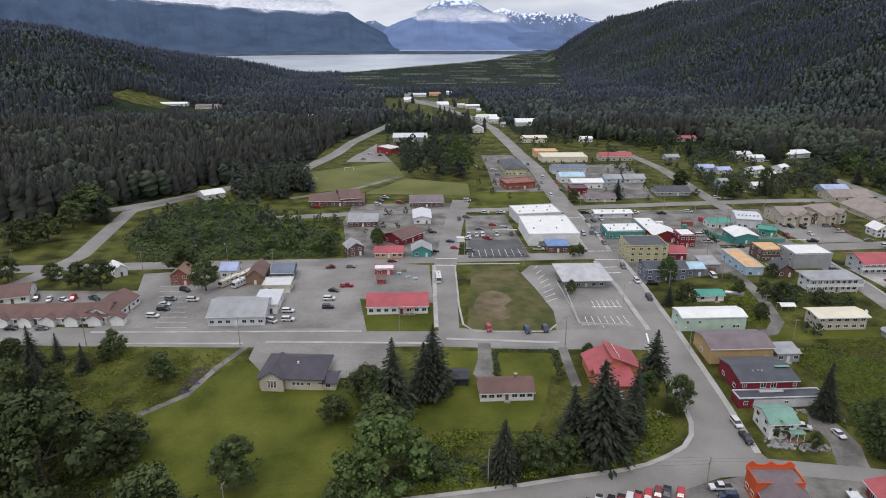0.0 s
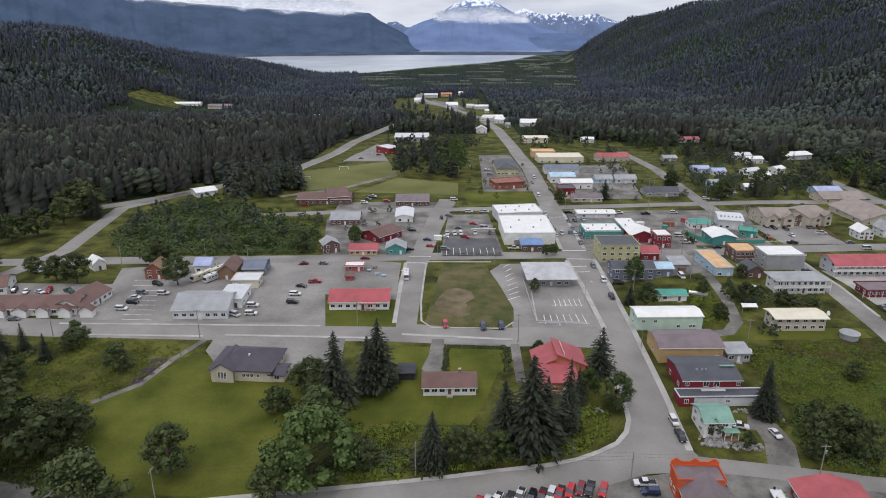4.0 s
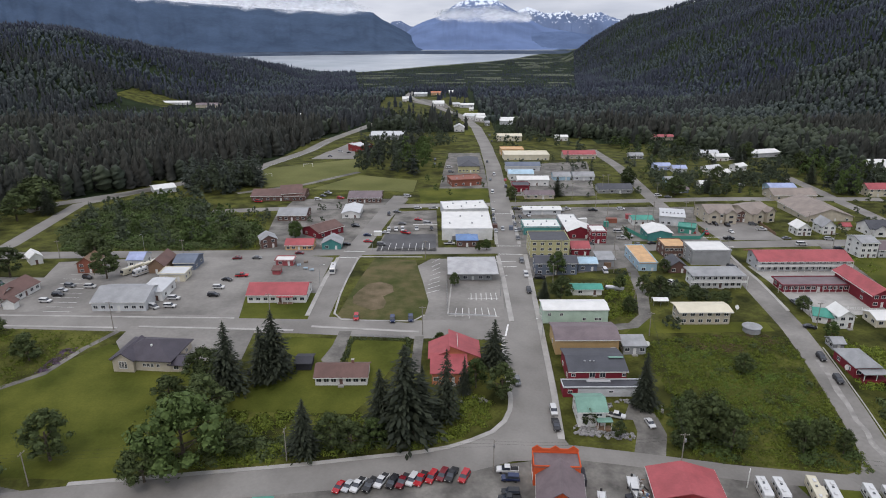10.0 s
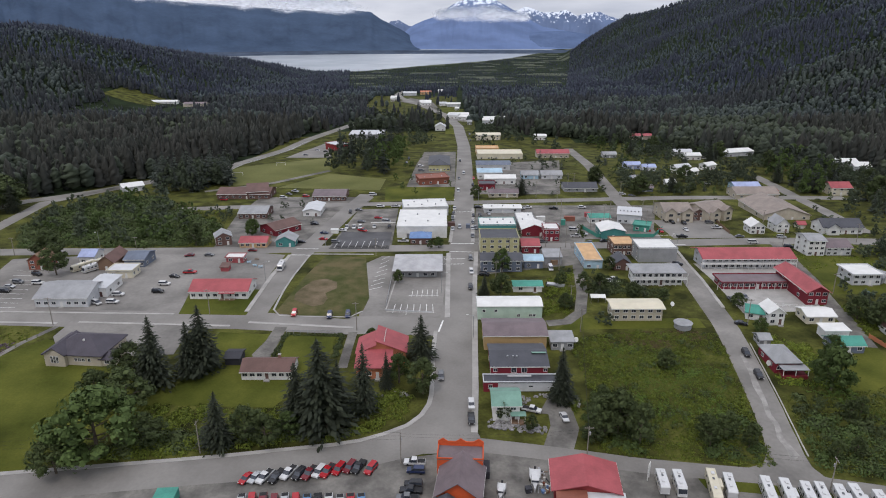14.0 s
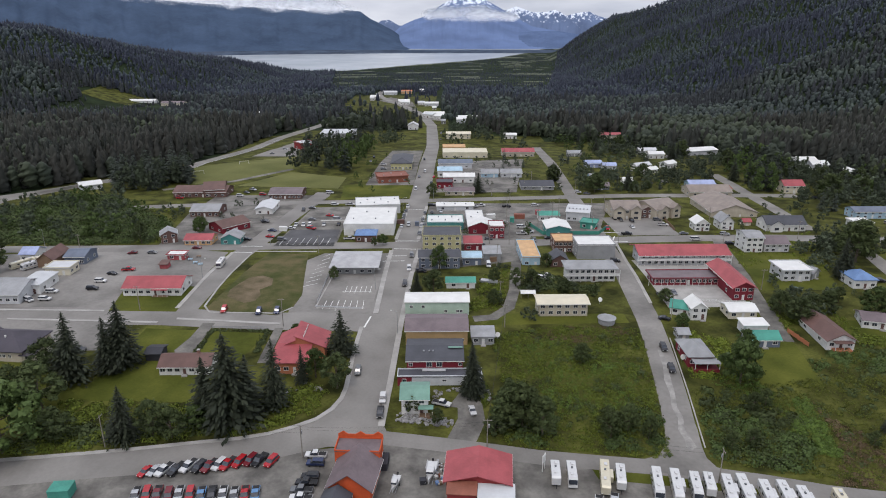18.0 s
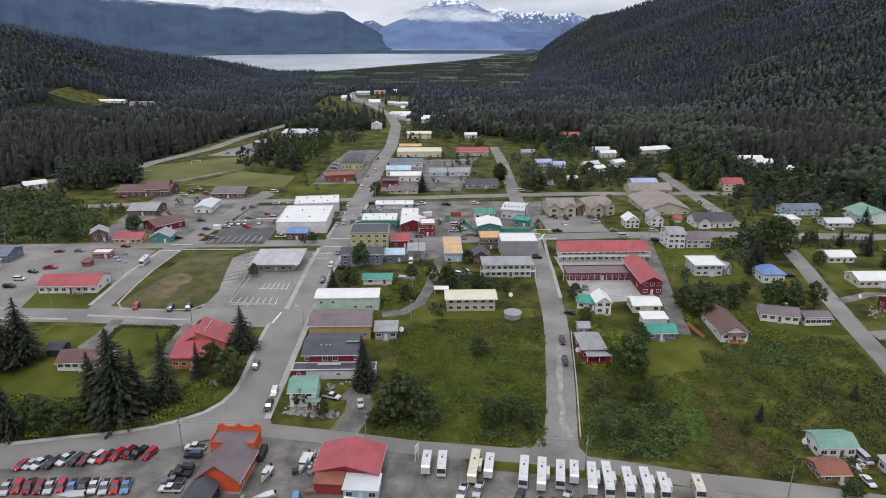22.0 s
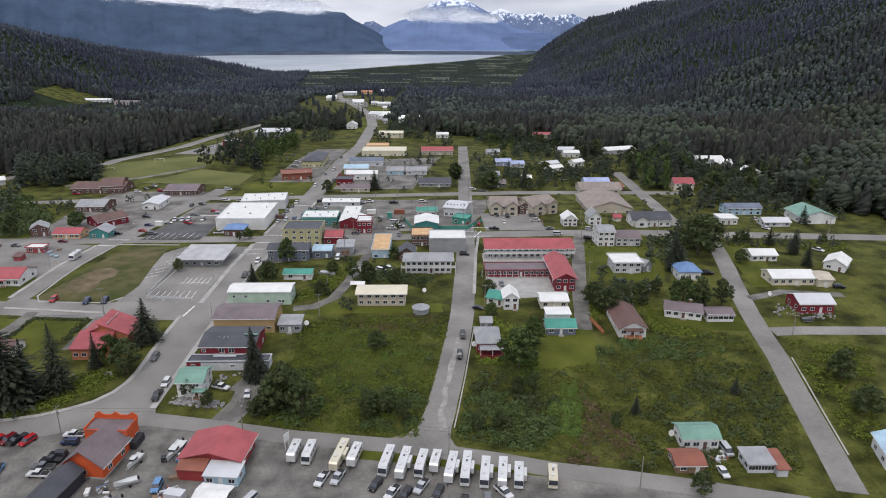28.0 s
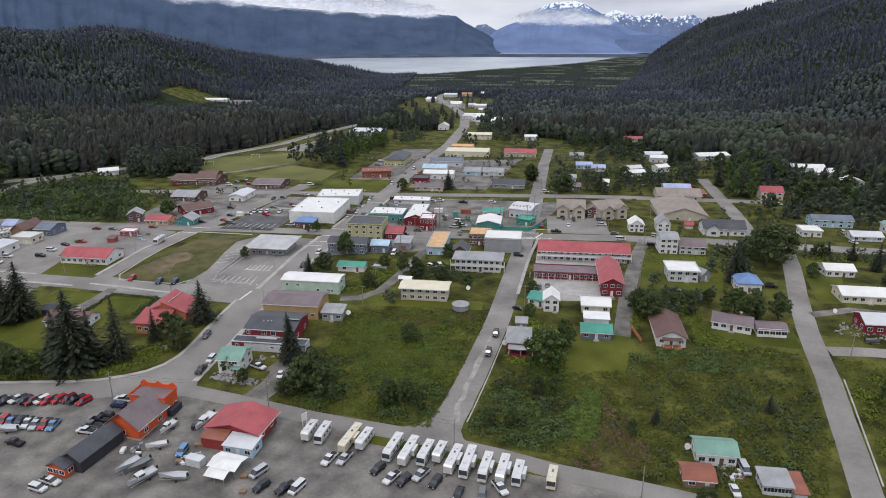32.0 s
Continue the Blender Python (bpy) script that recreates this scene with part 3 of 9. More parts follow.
def motorhome(label, x, y, turn, length=8.0, colour="white", cab=True, slide=False, dark=False, name="motorhome"):
    """A large camper with cab windscreen, side windows, roof boxes and wheels; it faces -y before the turn."""
    ob = thing(name, label, "camper", pose(x, y, town(y) + 0.06, 0, 0, turn), "parked campers")
    L, W2 = length / 2, 1.15
    pm = car_paint(colour)
    if cab:
        prof = [(-L, .5), (L, .5), (L, 3.1), (-L + .9, 3.1), (-L + .35, 2.4), (-L + .1, 1.5)]
    else:
        prof = [(-L, .6), (-L + .5, .5), (L, .5), (L, 2.9), (L - .2, 3.0), (-L + .5, 3.0), (-L, 2.6)]
    body = part("body", prism_x(prof, W2, 0.0, 9, "body", pm, 0.08), ob)
    part("stripe", box_mesh("stripe", 2 * W2 + 0.04, length * 0.9, 0.28, car_paint("black" if dark else "tan")), ob, at=pose(0, 0.2, 1.0))
    if cab:
        part("windscreen", box_mesh("windscreen", 2.1, 0.16, 1.15, GLASS), ob, at=pose(0, -L + 0.1, 1.45, -15))
    for sx in (-1, 1):
        for i in range(3):
            part("side_window", box_mesh("side_window", 0.06, 0.9, 0.6, GLASS), body, at=pose(sx * W2, -L + length * (0.3 + 0.24 * i), 1.75))
        part("headlight", box_mesh("headlight", 0.35, 0.08, 0.2, LAMP_GLASS), body, at=pose(sx * 0.85, -L + 0.02, 0.8))
    for i, (fy, s) in enumerate(((-0.22, 0.7), (0.1, 0.5), (0.3, 0.8))):
        part("roof_unit", box_mesh("roof_unit", s, s * 1.3, 0.28, car_paint("grey" if i == 1 else "white"), 0.05), ob, at=pose(0.2 * (i - 1), fy * length, 2.98 if not cab else 3.08))
    if slide:
        part("slide_out", box_mesh("slide_out", 0.9, 3.2, 1.7, pm, 0.05), ob, at=pose(W2 + 0.4, 0.4, 0.95))
    add_wheels(ob, W2 - 0.14, (-L * 0.62, L * 0.5) if cab else (L * 0.15, L * 0.32), 0.42)
    if not cab:
        part("hitch", box_mesh("hitch", 0.2, 1.3, 0.15, RUBBER), ob, at=pose(0, -L - 0.6, 0.5))
    return ob


def boat(label, x, y, turn, length=7.0, cabin=True, colour="white"):
    """A small motor boat on a trailer; the bow points to -y before the turn."""
    ob = thing("boat", label, "boat", pose(x, y, town(y) + 0.05, 0, 0, turn), "stored boats")
    L, B = length / 2, length * 0.17
    bm = bmesh.new()
    rings = []
    for s in (0, .15, .35, .6, .85, 1.0):
        yy, k = -L + length * s, min(1.0, 0.06 + 1.5 * s) if s < .6 else 1.0
        b = B * k
        sheer = 1.75 + 0.5 * (1 - s) ** 2
        rings.append([bm.verts.new(c) for c in ((-b, yy, sheer), (-b * .8, yy + .15, 1.0), (0, yy + .35 * (1 - s), .65), (b * .8, yy + .15, 1.0), (b, yy, sheer), (b * .8, yy + .02, sheer - .3), (-b * .8, yy + .02, sheer - .3))])
    for a, b in zip(rings, rings[1:]):
        for i in range(7):
            bm.faces.new((a[i], a[(i + 1) % 7], b[(i + 1) % 7], b[i]))
    bm.faces.new(rings[0])
    bm.faces.new(rings[-1][::-1])
    part("hull", done(bm, "hull", car_paint(colour)), ob)
    if cabin:
        c = part("cabin", box_mesh("cabin", B * 1.3, length * .28, 1.2, car_paint("white"), 0.1), ob, at=pose(0, -length * .05, 1.5))
        part("windscreen", box_mesh("cabin_window", B * 1.2, 0.05, 0.5, GLASS), c, at=pose(0, -length * .145, 0.5))
        for sx in (-1, 1):
            part("side_window", box_mesh("cabin_side_window", 0.05, length * .2, 0.45, GLASS), c, at=pose(sx * B * .66, 0, 0.55))
    part("engine", box_mesh("engine", 0.5, 0.5, 1.0, RUBBER, 0.1), ob, at=pose(0, L + .2, 1.1))
    for sx in (-1, 1):
        part("trailer_beam", box_mesh("trailer_beam", 0.12, length * .9, 0.12, GREY_METAL), ob, at=pose(sx * B * .6, 0, 0.55))
    add_wheels(ob, B * 0.9, (L * 0.3,), 0.32)
    return ob


# ---- trees ----
rng = np.random.default_rng(7)


def quads(vs, material, name="leaves"):
    """A mesh of loose quads from its corners, four by four."""
    me = bpy.data.meshes.new(name)
    n = len(vs)
    me.vertices.add(n)
    me.vertices.foreach_set("co", np.asarray(vs, dtype=np.float32).ravel())
    me.loops.add(n)
    me.loops.foreach_set("vertex_index", np.arange(n, dtype=np.int32))
    me.polygons.add(n // 4)
    me.polygons.foreach_set("loop_start", np.arange(0, n, 4, dtype=np.int32))
    me.update(calc_edges=True)
    me.materials.append(material)
    return me


def conifer_sprays(seed, height=15.0, spread=3.4, tiers=34, along=8, boughs=17, unit=1.0):
    """Corners of the needle sprays of a spruce: drooping boughs in loose tiers, each a string of narrow overlapping sprays."""
    r = np.random.default_rng(seed)
    fine = along > 4
    lean = r.uniform(0, 6.283)
    out = []
    for k in range(tiers):
        f = (k + r.uniform(-.3, .3)) / (tiers - 1)
        f = min(.985, max(0.0, f))
        z = height * (.07 + .93 * f)
        reach = spread * (1 - f) ** .78 * min(1.0, .72 + 2.2 * f) * r.uniform(.8, 1.12) + .1 * unit
        n = max(4, int(boughs - (boughs - 5) * f))
        a0 = r.uniform(0, 6.283)
        for i in range(n):
            a = a0 + 6.283 * i / n + r.uniform(-.3, .3)
            far = reach * r.uniform(.62, 1.2) * (1 + .14 * math.cos(a - lean))
            droop = far * r.uniform(.12, .42)
            m = max(2, int(round(along * (1 - .55 * f))))
            for j in range(m):
                d = (j + .7) / m * r.uniform(.92, 1.08)
                aa = a + r.uniform(-.2, .2)
                c, t = math.cos(aa), math.sin(aa)
                x, y, zz = c * far * d, t * far * d, z - droop * d * d + r.uniform(-.16, .16) * unit
                ln, wd = (far / m * .8 + .1 * unit) * r.uniform(.7, 1.3) * (1 if fine else 1.25), (.055 * far + .1 * unit) * (1.3 - .6 * d) * r.uniform(.6, 1.3) * (1 if fine else 2.4)
                tip, roll = ln * r.uniform(.15, .6), wd * r.uniform(-.5, .5)
                out.append(((x - c * ln, y - t * ln, zz + tip * .5), (x - t * wd, y + c * wd, zz + roll), (x + c * ln, y + t * ln, zz - tip), (x + t * wd, y - c * wd, zz - roll)))
    for i in range(5):
        a = 6.283 * i / 5
        out.append(((0, 0, height * 1.03), (.12 * unit * math.cos(a), .12 * unit * math.sin(a), height * .95), (.3 * unit * math.cos(a + .6), .3 * unit * math.sin(a + .6), height * .9), (.12 * unit * math.cos(a + 1.2), .12 * unit * math.sin(a + 1.2), height * .95)))
    return np.array(out).reshape(-1, 3)


def conifer_meshes(seed, height=15.0, spread=3.4, tiers=36):
    """A spruce: tapered trunk with stubs of dead limbs, and a crown of needle sprays."""
    r = np.random.default_rng(seed + 500)
    crown = quads(conifer_sprays(seed, height, spread, tiers), NEEDLES, "crown")
    bm = bmesh.new()
    tube(bm, (0, 0, -.6), (0, 0, height * .93), height * .022, .04, 8)
    for i in range(8):
        a, z = r.uniform(0, 6.283), height * r.uniform(.05, .3)
        tube(bm, (0, 0, z), (spread * .6 * math.cos(a), spread * .6 * math.sin(a), z - .3), .07, .02, 4)
    return crown, done(bm, "trunk", BARK)


def leaf_cloud(r, centres, radii, per, size):
    """Small leaf clumps, as loose quads, over the skins of overlapping balls; their corners four by four."""
    c = np.repeat(np.array(centres), per, 0)
    rad = np.repeat(np.array(radii), per)[:, None]
    m = len(c)
    d = r.normal(size=(m, 3))
    d /= np.linalg.norm(d, axis=1)[:, None]
    d[:, 2] = np.where(d[:, 2] < -.75, -.5 * d[:, 2], d[:, 2])
    p = c + d * rad * np.array((1, 1, .86)) * r.uniform(.62, 1.1, (m, 1))
    u = np.cross(d, r.normal(size=(m, 3)))
    u /= np.linalg.norm(u, axis=1)[:, None] + 1e-6
    v = np.cross(d, u) + d * r.uniform(-.7, .7, (m, 1))
    s = size * r.uniform(.55, 1.35, (m, 1))
    return np.stack((p - u * s, p - v * s * .75, p + u * s, p + v * s * .75), 1).reshape(-1, 3)


def crown_form(r, height, spread, clumps):
    """Clump centres and radii of an uneven rounded crown."""
    centres, radii = [], []
    for i in range(clumps):
        f = (i + r.uniform(0, 1)) / clumps
        z = height * (.2 + .7 * f)
        reach = spread * math.sin(math.pi * min(1, .24 + .7 * f)) * .84
        a = r.uniform(0, 6.283)
        d = reach * math.sqrt(r.uniform(.12, 1))
        centres.append((math.cos(a) * d, math.sin(a) * d, z))
        radii.append(spread * r.uniform(.17, .34))
    return centres, radii


def broadleaf_meshes(seed, height=10.0, spread=4.2, material=None, clumps=56, per=62, leaf=.034):
    """A broad-leaved tree: trunk, limbs and an uneven crown of leaf clumps."""
    r = np.random.default_rng(seed)
    centres, radii = crown_form(r, height, spread, clumps)
    heart = leaf_cloud(r, centres, [q * .6 for q in radii], 14, spread * .1)
    crown = quads(np.concatenate((leaf_cloud(r, centres, radii, per, spread * leaf), heart)), material or LEAVES, "crown")
    bm = bmesh.new()
    tube(bm, (0, 0, -.6), (0, 0, height * .55), height * .024, height * .012, 8)
    for i in range(0, 40, 5):
        c = centres[i]
        tube(bm, (0, 0, height * (.16 + .008 * i)), (c[0] * .9, c[1] * .9, c[2]), height * .010, .03, 5)
    return crown, done(bm, "trunk", BARK)


def bush_mesh(seed, size=1.6, material=None):
    r = np.random.default_rng(seed)
    centres = [(r.normal() * size * .4, r.normal() * size * .4, size * r.uniform(.2, .65)) for _ in range(9)]
    return quads(leaf_cloud(r, centres, [size * r.uniform(.3, .55) for _ in centres], 60, size * .085), material or BRUSH)


TREES = {}
for kind, args in (("spruce", [(11, 15, 4.3, 36), (12, 15, 3.8, 38), (13, 15, 4.9, 36), (14, 15, 3.5, 38)]),):
    TREES[kind] = [conifer_meshes(*a) for a in args]
TREES["broadleaf"] = [broadleaf_meshes(21, 10, 4.4), broadleaf_meshes(22, 10, 3.6), broadleaf_meshes(23, 10, 5.0)]
TREES["dark_broadleaf"] = [broadleaf_meshes(31, 10, 4.4, LEAVES_DARK), broadleaf_meshes(32, 10, 3.7, LEAVES_DARK), broadleaf_meshes(33, 10, 4.9, LEAVES_DARK)]
BUSHES = [bush_mesh(41), bush_mesh(42), bush_mesh(43, 1.6, LEAVES_DARK), bush_mesh(44, 1.6, LEAVES)]
SAY = {"spruce": "tall dark green spruce tree standing in grass", "broadleaf": "leafy green broad-leaved tree standing in grass", "dark_broadleaf": "dark green leafy tree standing among brush"}


def tree(kind, x, y, height, wide=1.0, label=""):
    k = int(rng.integers(0, len(TREES[kind])))
    crown, trunk = TREES[kind][k]
    s = height / (15 if kind == "spruce" else 10)
    ob = thing(kind.split("_")[-1] + "_tree", label or SAY[kind], "tree", pose(x, y, town(y), 0, 0, float(rng.uniform(0, 360))), "trees")
    ob.scale = (s * wide, s * wide, s)
    part("trunk", trunk, ob)
    part("crown", crown, ob)
    return ob


def bush(x, y, size, k=None, label="rounded green bush growing in grass"):
    ob = new("bush", BUSHES[int(rng.integers(0, 4)) if k is None else k])
    s = size / 1.6
    ob.matrix_basis = pose(x, y, town(y) - 0.1, 0, 0, float(rng.uniform(0, 360)))
    ob.scale = (s, s, s)
    return tagged(ob, label, "bush", "bushes")


# ---- poles, lamps, wires ----
def pole_thing(x, y, height=10.0, arms=1, transformer=False, turn=0.0, label="weathered wooden utility pole with crossarm"):
    ob = thing("utility_pole", label, "utility pole", pose(x, y, town(y), 0, 0, turn), "utility poles")
    bm = bmesh.new()
    tube(bm, (0, 0, -1), (0, 0, height), .17, .11, 10)
    part("pole", done(bm, "pole", POLE_WOOD), ob)
    for i in range(arms):
        part("crossarm", box_mesh("crossarm", 2.4, .12, .14, POLE_WOOD), ob, at=pose(0, -.12, height - .5 - .9 * i))
        for sx in (-1.05, -.4, .4, 1.05):
            part("insulator", box_mesh("insulator", .08, .08, .2, GREY_METAL), ob, at=pose(sx, -.12, height - .36 - .9 * i))
    if transformer:
        bm = bmesh.new()
        tube(bm, (.35, 0, height - 2.6), (.35, 0, height - 1.7), .25, .25, 10)
        part("transformer", done(bm, "transformer", GREY_METAL), ob)
    return ob


def street_lamp(x, y, height=9.0, turn=0.0):
    ob = thing("street_lamp", "grey metal street lamp with a curved arm", "street lamp", pose(x, y, town(y), 0, 0, turn), "street lamps")
    bm = bmesh.new()
    tube(bm, (0, 0, -.5), (0, 0, height), .11, .06, 8)
    part("pole", done(bm, "pole", GREY_METAL), ob)
    bm = bmesh.new()
    tube(bm, (0, 0, height - .1), (0, -1.8, height + .35), .05, .04, 6)
    arm = part("arm", done(bm, "arm", GREY_METAL), ob)
    part("lamp_head", box_mesh("lamp_head", .3, .7, .15, LAMP_GLASS), arm, at=pose(0, -2.1, height + .25))
    return ob


def wire(a, b, sag=1.2, r=0.018):
    """A hanging cable between two points given as x, y and height above the ground."""
    bm = bmesh.new()
    za, zb = town(a[1]) + a[2], town(b[1]) + b[2]
    rings = []
    for i in range(13):
        f = i / 12
        c = Vector((a[0] + (b[0] - a[0]) * f, a[1] + (b[1] - a[1]) * f, za + (zb - za) * f - 4 * sag * f * (1 - f)))
        side = Vector((b[1] - a[1], a[0] - b[0], 0)).normalized() * r
        rings.append([bm.verts.new(c + side * k + Vector((0, 0, r * m))) for k, m in ((1, 0), (0, 1), (-1, 0), (0, -1))])
    for p, q in zip(rings, rings[1:]):
        for i in range(4):
            bm.faces.new((p[i], p[(i + 1) % 4], q[(i + 1) % 4], q[i]))
    return tagged(new("power_line", done(bm, "power_line", RUBBER)), "thin dark power line hanging between poles", "power line", "power lines")


BROWN_BRUSH = foliage("dead_brush", (0.05, 0.035, 0.02), (0.13, 0.09, 0.055))
PURPLE = foliage("purple_flowers", (0.06, 0.05, 0.06), (0.2, 0.12, 0.22))


def inside(x, y, ply):
    hit = False
    for (x0, y0), (x1, y1) in zip(ply, ply[1:] + ply[:1]):
        if (y0 > y) != (y1 > y) and x < (x1 - x0) * (y - y0) / (y1 - y0) + x0:
            hit = not hit
    return hit


def spots(n, seed, ply, clear):
    """Places inside an outline, off the streets and clear of buildings."""
    r = np.random.default_rng(seed)
    x0, x1 = min(p[0] for p in ply), max(p[0] for p in ply)
    y0, y1 = min(p[1] for p in ply), max(p[1] for p in ply)
    out, tries = [], 0
    homes = np.array([(a, b, c) for a, b, c in TAKEN if x0 - 60 < a < x1 + 60 and y0 - 60 < b < y1 + 60] or [(1e6, 1e6, 0)])
    ways = np.array([(a, b, c) for a, b, c in ROAD_SPOTS if x0 - 20 < a < x1 + 20 and y0 - 20 < b < y1 + 20] or [(1e6, 1e6, 0)])
    while len(out) < n and tries < n * 12:
        tries += 1
        x, y = float(r.uniform(x0, x1)), float(r.uniform(y0, y1))
        if not inside(x, y, ply) or ((homes[:, 0] - x) ** 2 + (homes[:, 1] - y) ** 2 < (homes[:, 2] + clear) ** 2).any():
            continue
        if ((ways[:, 0] - x) ** 2 + (ways[:, 1] - y) ** 2 < (ways[:, 2] + max(0.3, clear)) ** 2).any():
            continue
        out.append((x, y))
    return out, r


GROVE_KINDS = {}


def grove(kind, n, seed, ply, low, high):
    """A stand of trees further off, joined into one mass."""
    places, r = spots(n, seed, ply, 1.5)
    if kind not in GROVE_KINDS:
        made = []
        for k in range(4):
            g = np.random.default_rng(61 + k)
            if kind == "spruce":
                made.append(conifer_sprays(61 + k, 15, (3.6, 3.1, 4.1, 2.8)[k], 15, 3, 9))
            else:
                form = crown_form(g, 10, (4.2, 3.5, 4.6, 3.2)[k], 17)
                made.append(np.concatenate((leaf_cloud(g, *form, 16, .3), leaf_cloud(g, form[0], [q * .6 for q in form[1]], 4, .75))))
        GROVE_KINDS[kind] = made
    vs = []
    homes = np.array(TAKEN)
    for i, (x, y) in enumerate(places):
        tall = r.uniform(low, high)
        if ((np.abs(homes[:, 0] - x) < homes[:, 2] * .8) & (homes[:, 1] > y) & (homes[:, 1] - y < homes[:, 2] + 2.4 * tall)).any():
            continue
        shape = GROVE_KINDS[kind][i % 4]
        s = tall / (15 if kind == "spruce" else 10)
        w, a = s * r.uniform(.85, 1.15) * (.72 if s > 1.25 and kind != "spruce" else 1.0), r.uniform(0, 6.283)
        c, q = math.cos(a), math.sin(a)
        vs.append(np.stack((x + w * (c * shape[:, 0] - q * shape[:, 1]), y + w * (q * shape[:, 0] + c * shape[:, 1]), town(y) - .2 + s * shape[:, 2]), 1))
    if vs:
        material = GROVE_NEEDLES if kind == "spruce" else LEAVES if kind == "broadleaf" else GROVE_HAZY
        tagged(new("grove", quads(np.concatenate(vs), material, "grove")), "stand of dark green trees among the houses", "trees", kind="stuff")


def brush(material, n, seed, ply, small, large, label):
    """Low growth over a field: one joined mass of leaf clumps."""
    places, r = spots(n, seed, ply, -2.0)
    centres, sizes = [], []
    for x, y in places:
        lush = noise.noise(Vector((x / 8, y / 8, seed))) + .6 * noise.noise(Vector((x / 2.5, y / 2.5, seed + 3)))
        s = r.uniform(small, large) * (1.3 if lush > .25 else 1.0 if lush > -.15 else .6)
        k = 14 if s < 0.5 else 20 if s < 0.9 else 36 if s < 1.8 else 60
        centres += [(x, y, town(y))] * k
        sizes += [s] * k
    if not centres:
        return
    c, s = np.array(centres), np.array(sizes)[:, None]
    m = len(c)
    d = r.normal(size=(m, 3))
    d /= np.linalg.norm(d, axis=1)[:, None]
    d[:, 2] = np.abs(d[:, 2])
    p = c + d * s * np.array((1, 1, .7)) * r.uniform(.6, 1.1, (m, 1))
    u = np.cross(d, r.normal(size=(m, 3)))
    u /= np.linalg.norm(u, axis=1)[:, None] + 1e-6
    v = np.cross(d, u) + d * r.uniform(-.4, .4, (m, 1))
    q = np.minimum(.2 + .05 * s, s * r.uniform(.08, .2, (m, 1)) + .04)
    vs = np.stack((p - u * q, p - v * q, p + u * q, p + v * q), 1).reshape(-1, 3)
    tagged(new("brush", quads(vs, material)), label, "brush", kind="stuff")


def rock_bank(n, seed, ply, label):
    places, r = spots(n, seed, ply, -9.0)
    ob = thing("rock_bank", label, "rocks", pose(0, 0, 0))
    shapes = []
    for i in range(4):
        bm = bmesh.new()
        bmesh.ops.create_icosphere(bm, subdivisions=1, radius=1.0)
        for v in bm.verts:
            v.co *= r.uniform(.7, 1.2)
            v.co.z *= .7
        shapes.append(done(bm, "rock", ROCK))
    for i, (x, y) in enumerate(places):
        st = part("rock", shapes[i % 4], ob, at=pose(x, y, town(y) + .15, 0, 0, float(r.uniform(0, 360))))
        k = float(r.uniform(.28, .7))
        st.scale = (k, k, k)


# ---- fences, signs and small outdoor things ----
def fence(label, points, height=1.5, step=2.4, colour="grey", solid=True):
    """A fence along a line: posts, with boards or rails between them."""
    ob = thing("fence", label, "fence", pose(0, 0, 0), "fences")
    m = wall_mat(colour)
    for (x0, y0), (x1, y1) in zip(points, points[1:]):
        length, turn = math.hypot(x1 - x0, y1 - y0), math.degrees(math.atan2(y1 - y0, x1 - x0))
        n = max(1, round(length / step))
        for i in range(n):
            fx, fy = x0 + (x1 - x0) * (i + .5) / n, y0 + (y1 - y0) * (i + .5) / n
            px, py = x0 + (x1 - x0) * i / n, y0 + (y1 - y0) * i / n
            part("post", box_mesh("fence_post", .14, .14, height + .5, m), ob, at=pose(px, py, town(py) - .3, 0, 0, turn))
            if solid:
                part("board_panel", box_mesh("board_panel", round(length / n, 1), .06, height - .1, m), ob, at=pose(fx, fy, town(fy) + .1, 0, 0, turn))
            else:
                for k in (.45, .9):
                    part("rail", box_mesh("fence_rail", round(length / n, 1), .06, .12, m), ob, at=pose(fx, fy, town(fy) + height * k, 0, 0, turn))
    return ob


def goal(x, y, turn):
    ob = thing("football_goal", "white metal football goal on the field", "goal", pose(x, y, town(y), 0, 0, turn), "goals")
    for sx in (-3.6, 3.6):
        part("goal_post", box_mesh("goal_post", .16, .16, 2.5, TRIM), ob, at=pose(sx, 0, 0))
        part("back_stay", box_mesh("back_stay", .08, 2.6, .08, TRIM), ob, at=pose(sx, 1.2, 1.2, -40))
    part("crossbar", box_mesh("crossbar", 7.4, .16, .16, TRIM), ob, at=pose(0, 0, 2.45))
    return ob


def round_deck(label, x, y, r, h, colour):
    ob = thing("gazebo", label, "gazebo", pose(x, y, town(y)))
    bm = bmesh.new()
    tube(bm, (0, 0, -.8), (0, 0, h), r, r, 20)
    part("drum", done(bm, "drum", wall_mat(colour)), ob)
    bm = bmesh.new()
    tube(bm, (0, 0, h), (0, 0, h + .9), r + .4, .3, 20)
    part("cap", done(bm, "cap", roof_mat("grey")), ob)
    return ob


def pylon_sign(x, y, turn=10):
    ob = thing("sign", "tall white sign board on posts", "sign", pose(x, y, town(y), 0, 0, turn))
    for sx in (-.7, .7):
        part("post", box_mesh("sign_post", .18, .18, 5.0, TRIM), ob, at=pose(sx, 0, -.3))
    part("panel", box_mesh("sign_panel", 1.9, .14, 2.4, TRIM), ob, at=pose(0, 0, 2.4))
    return ob


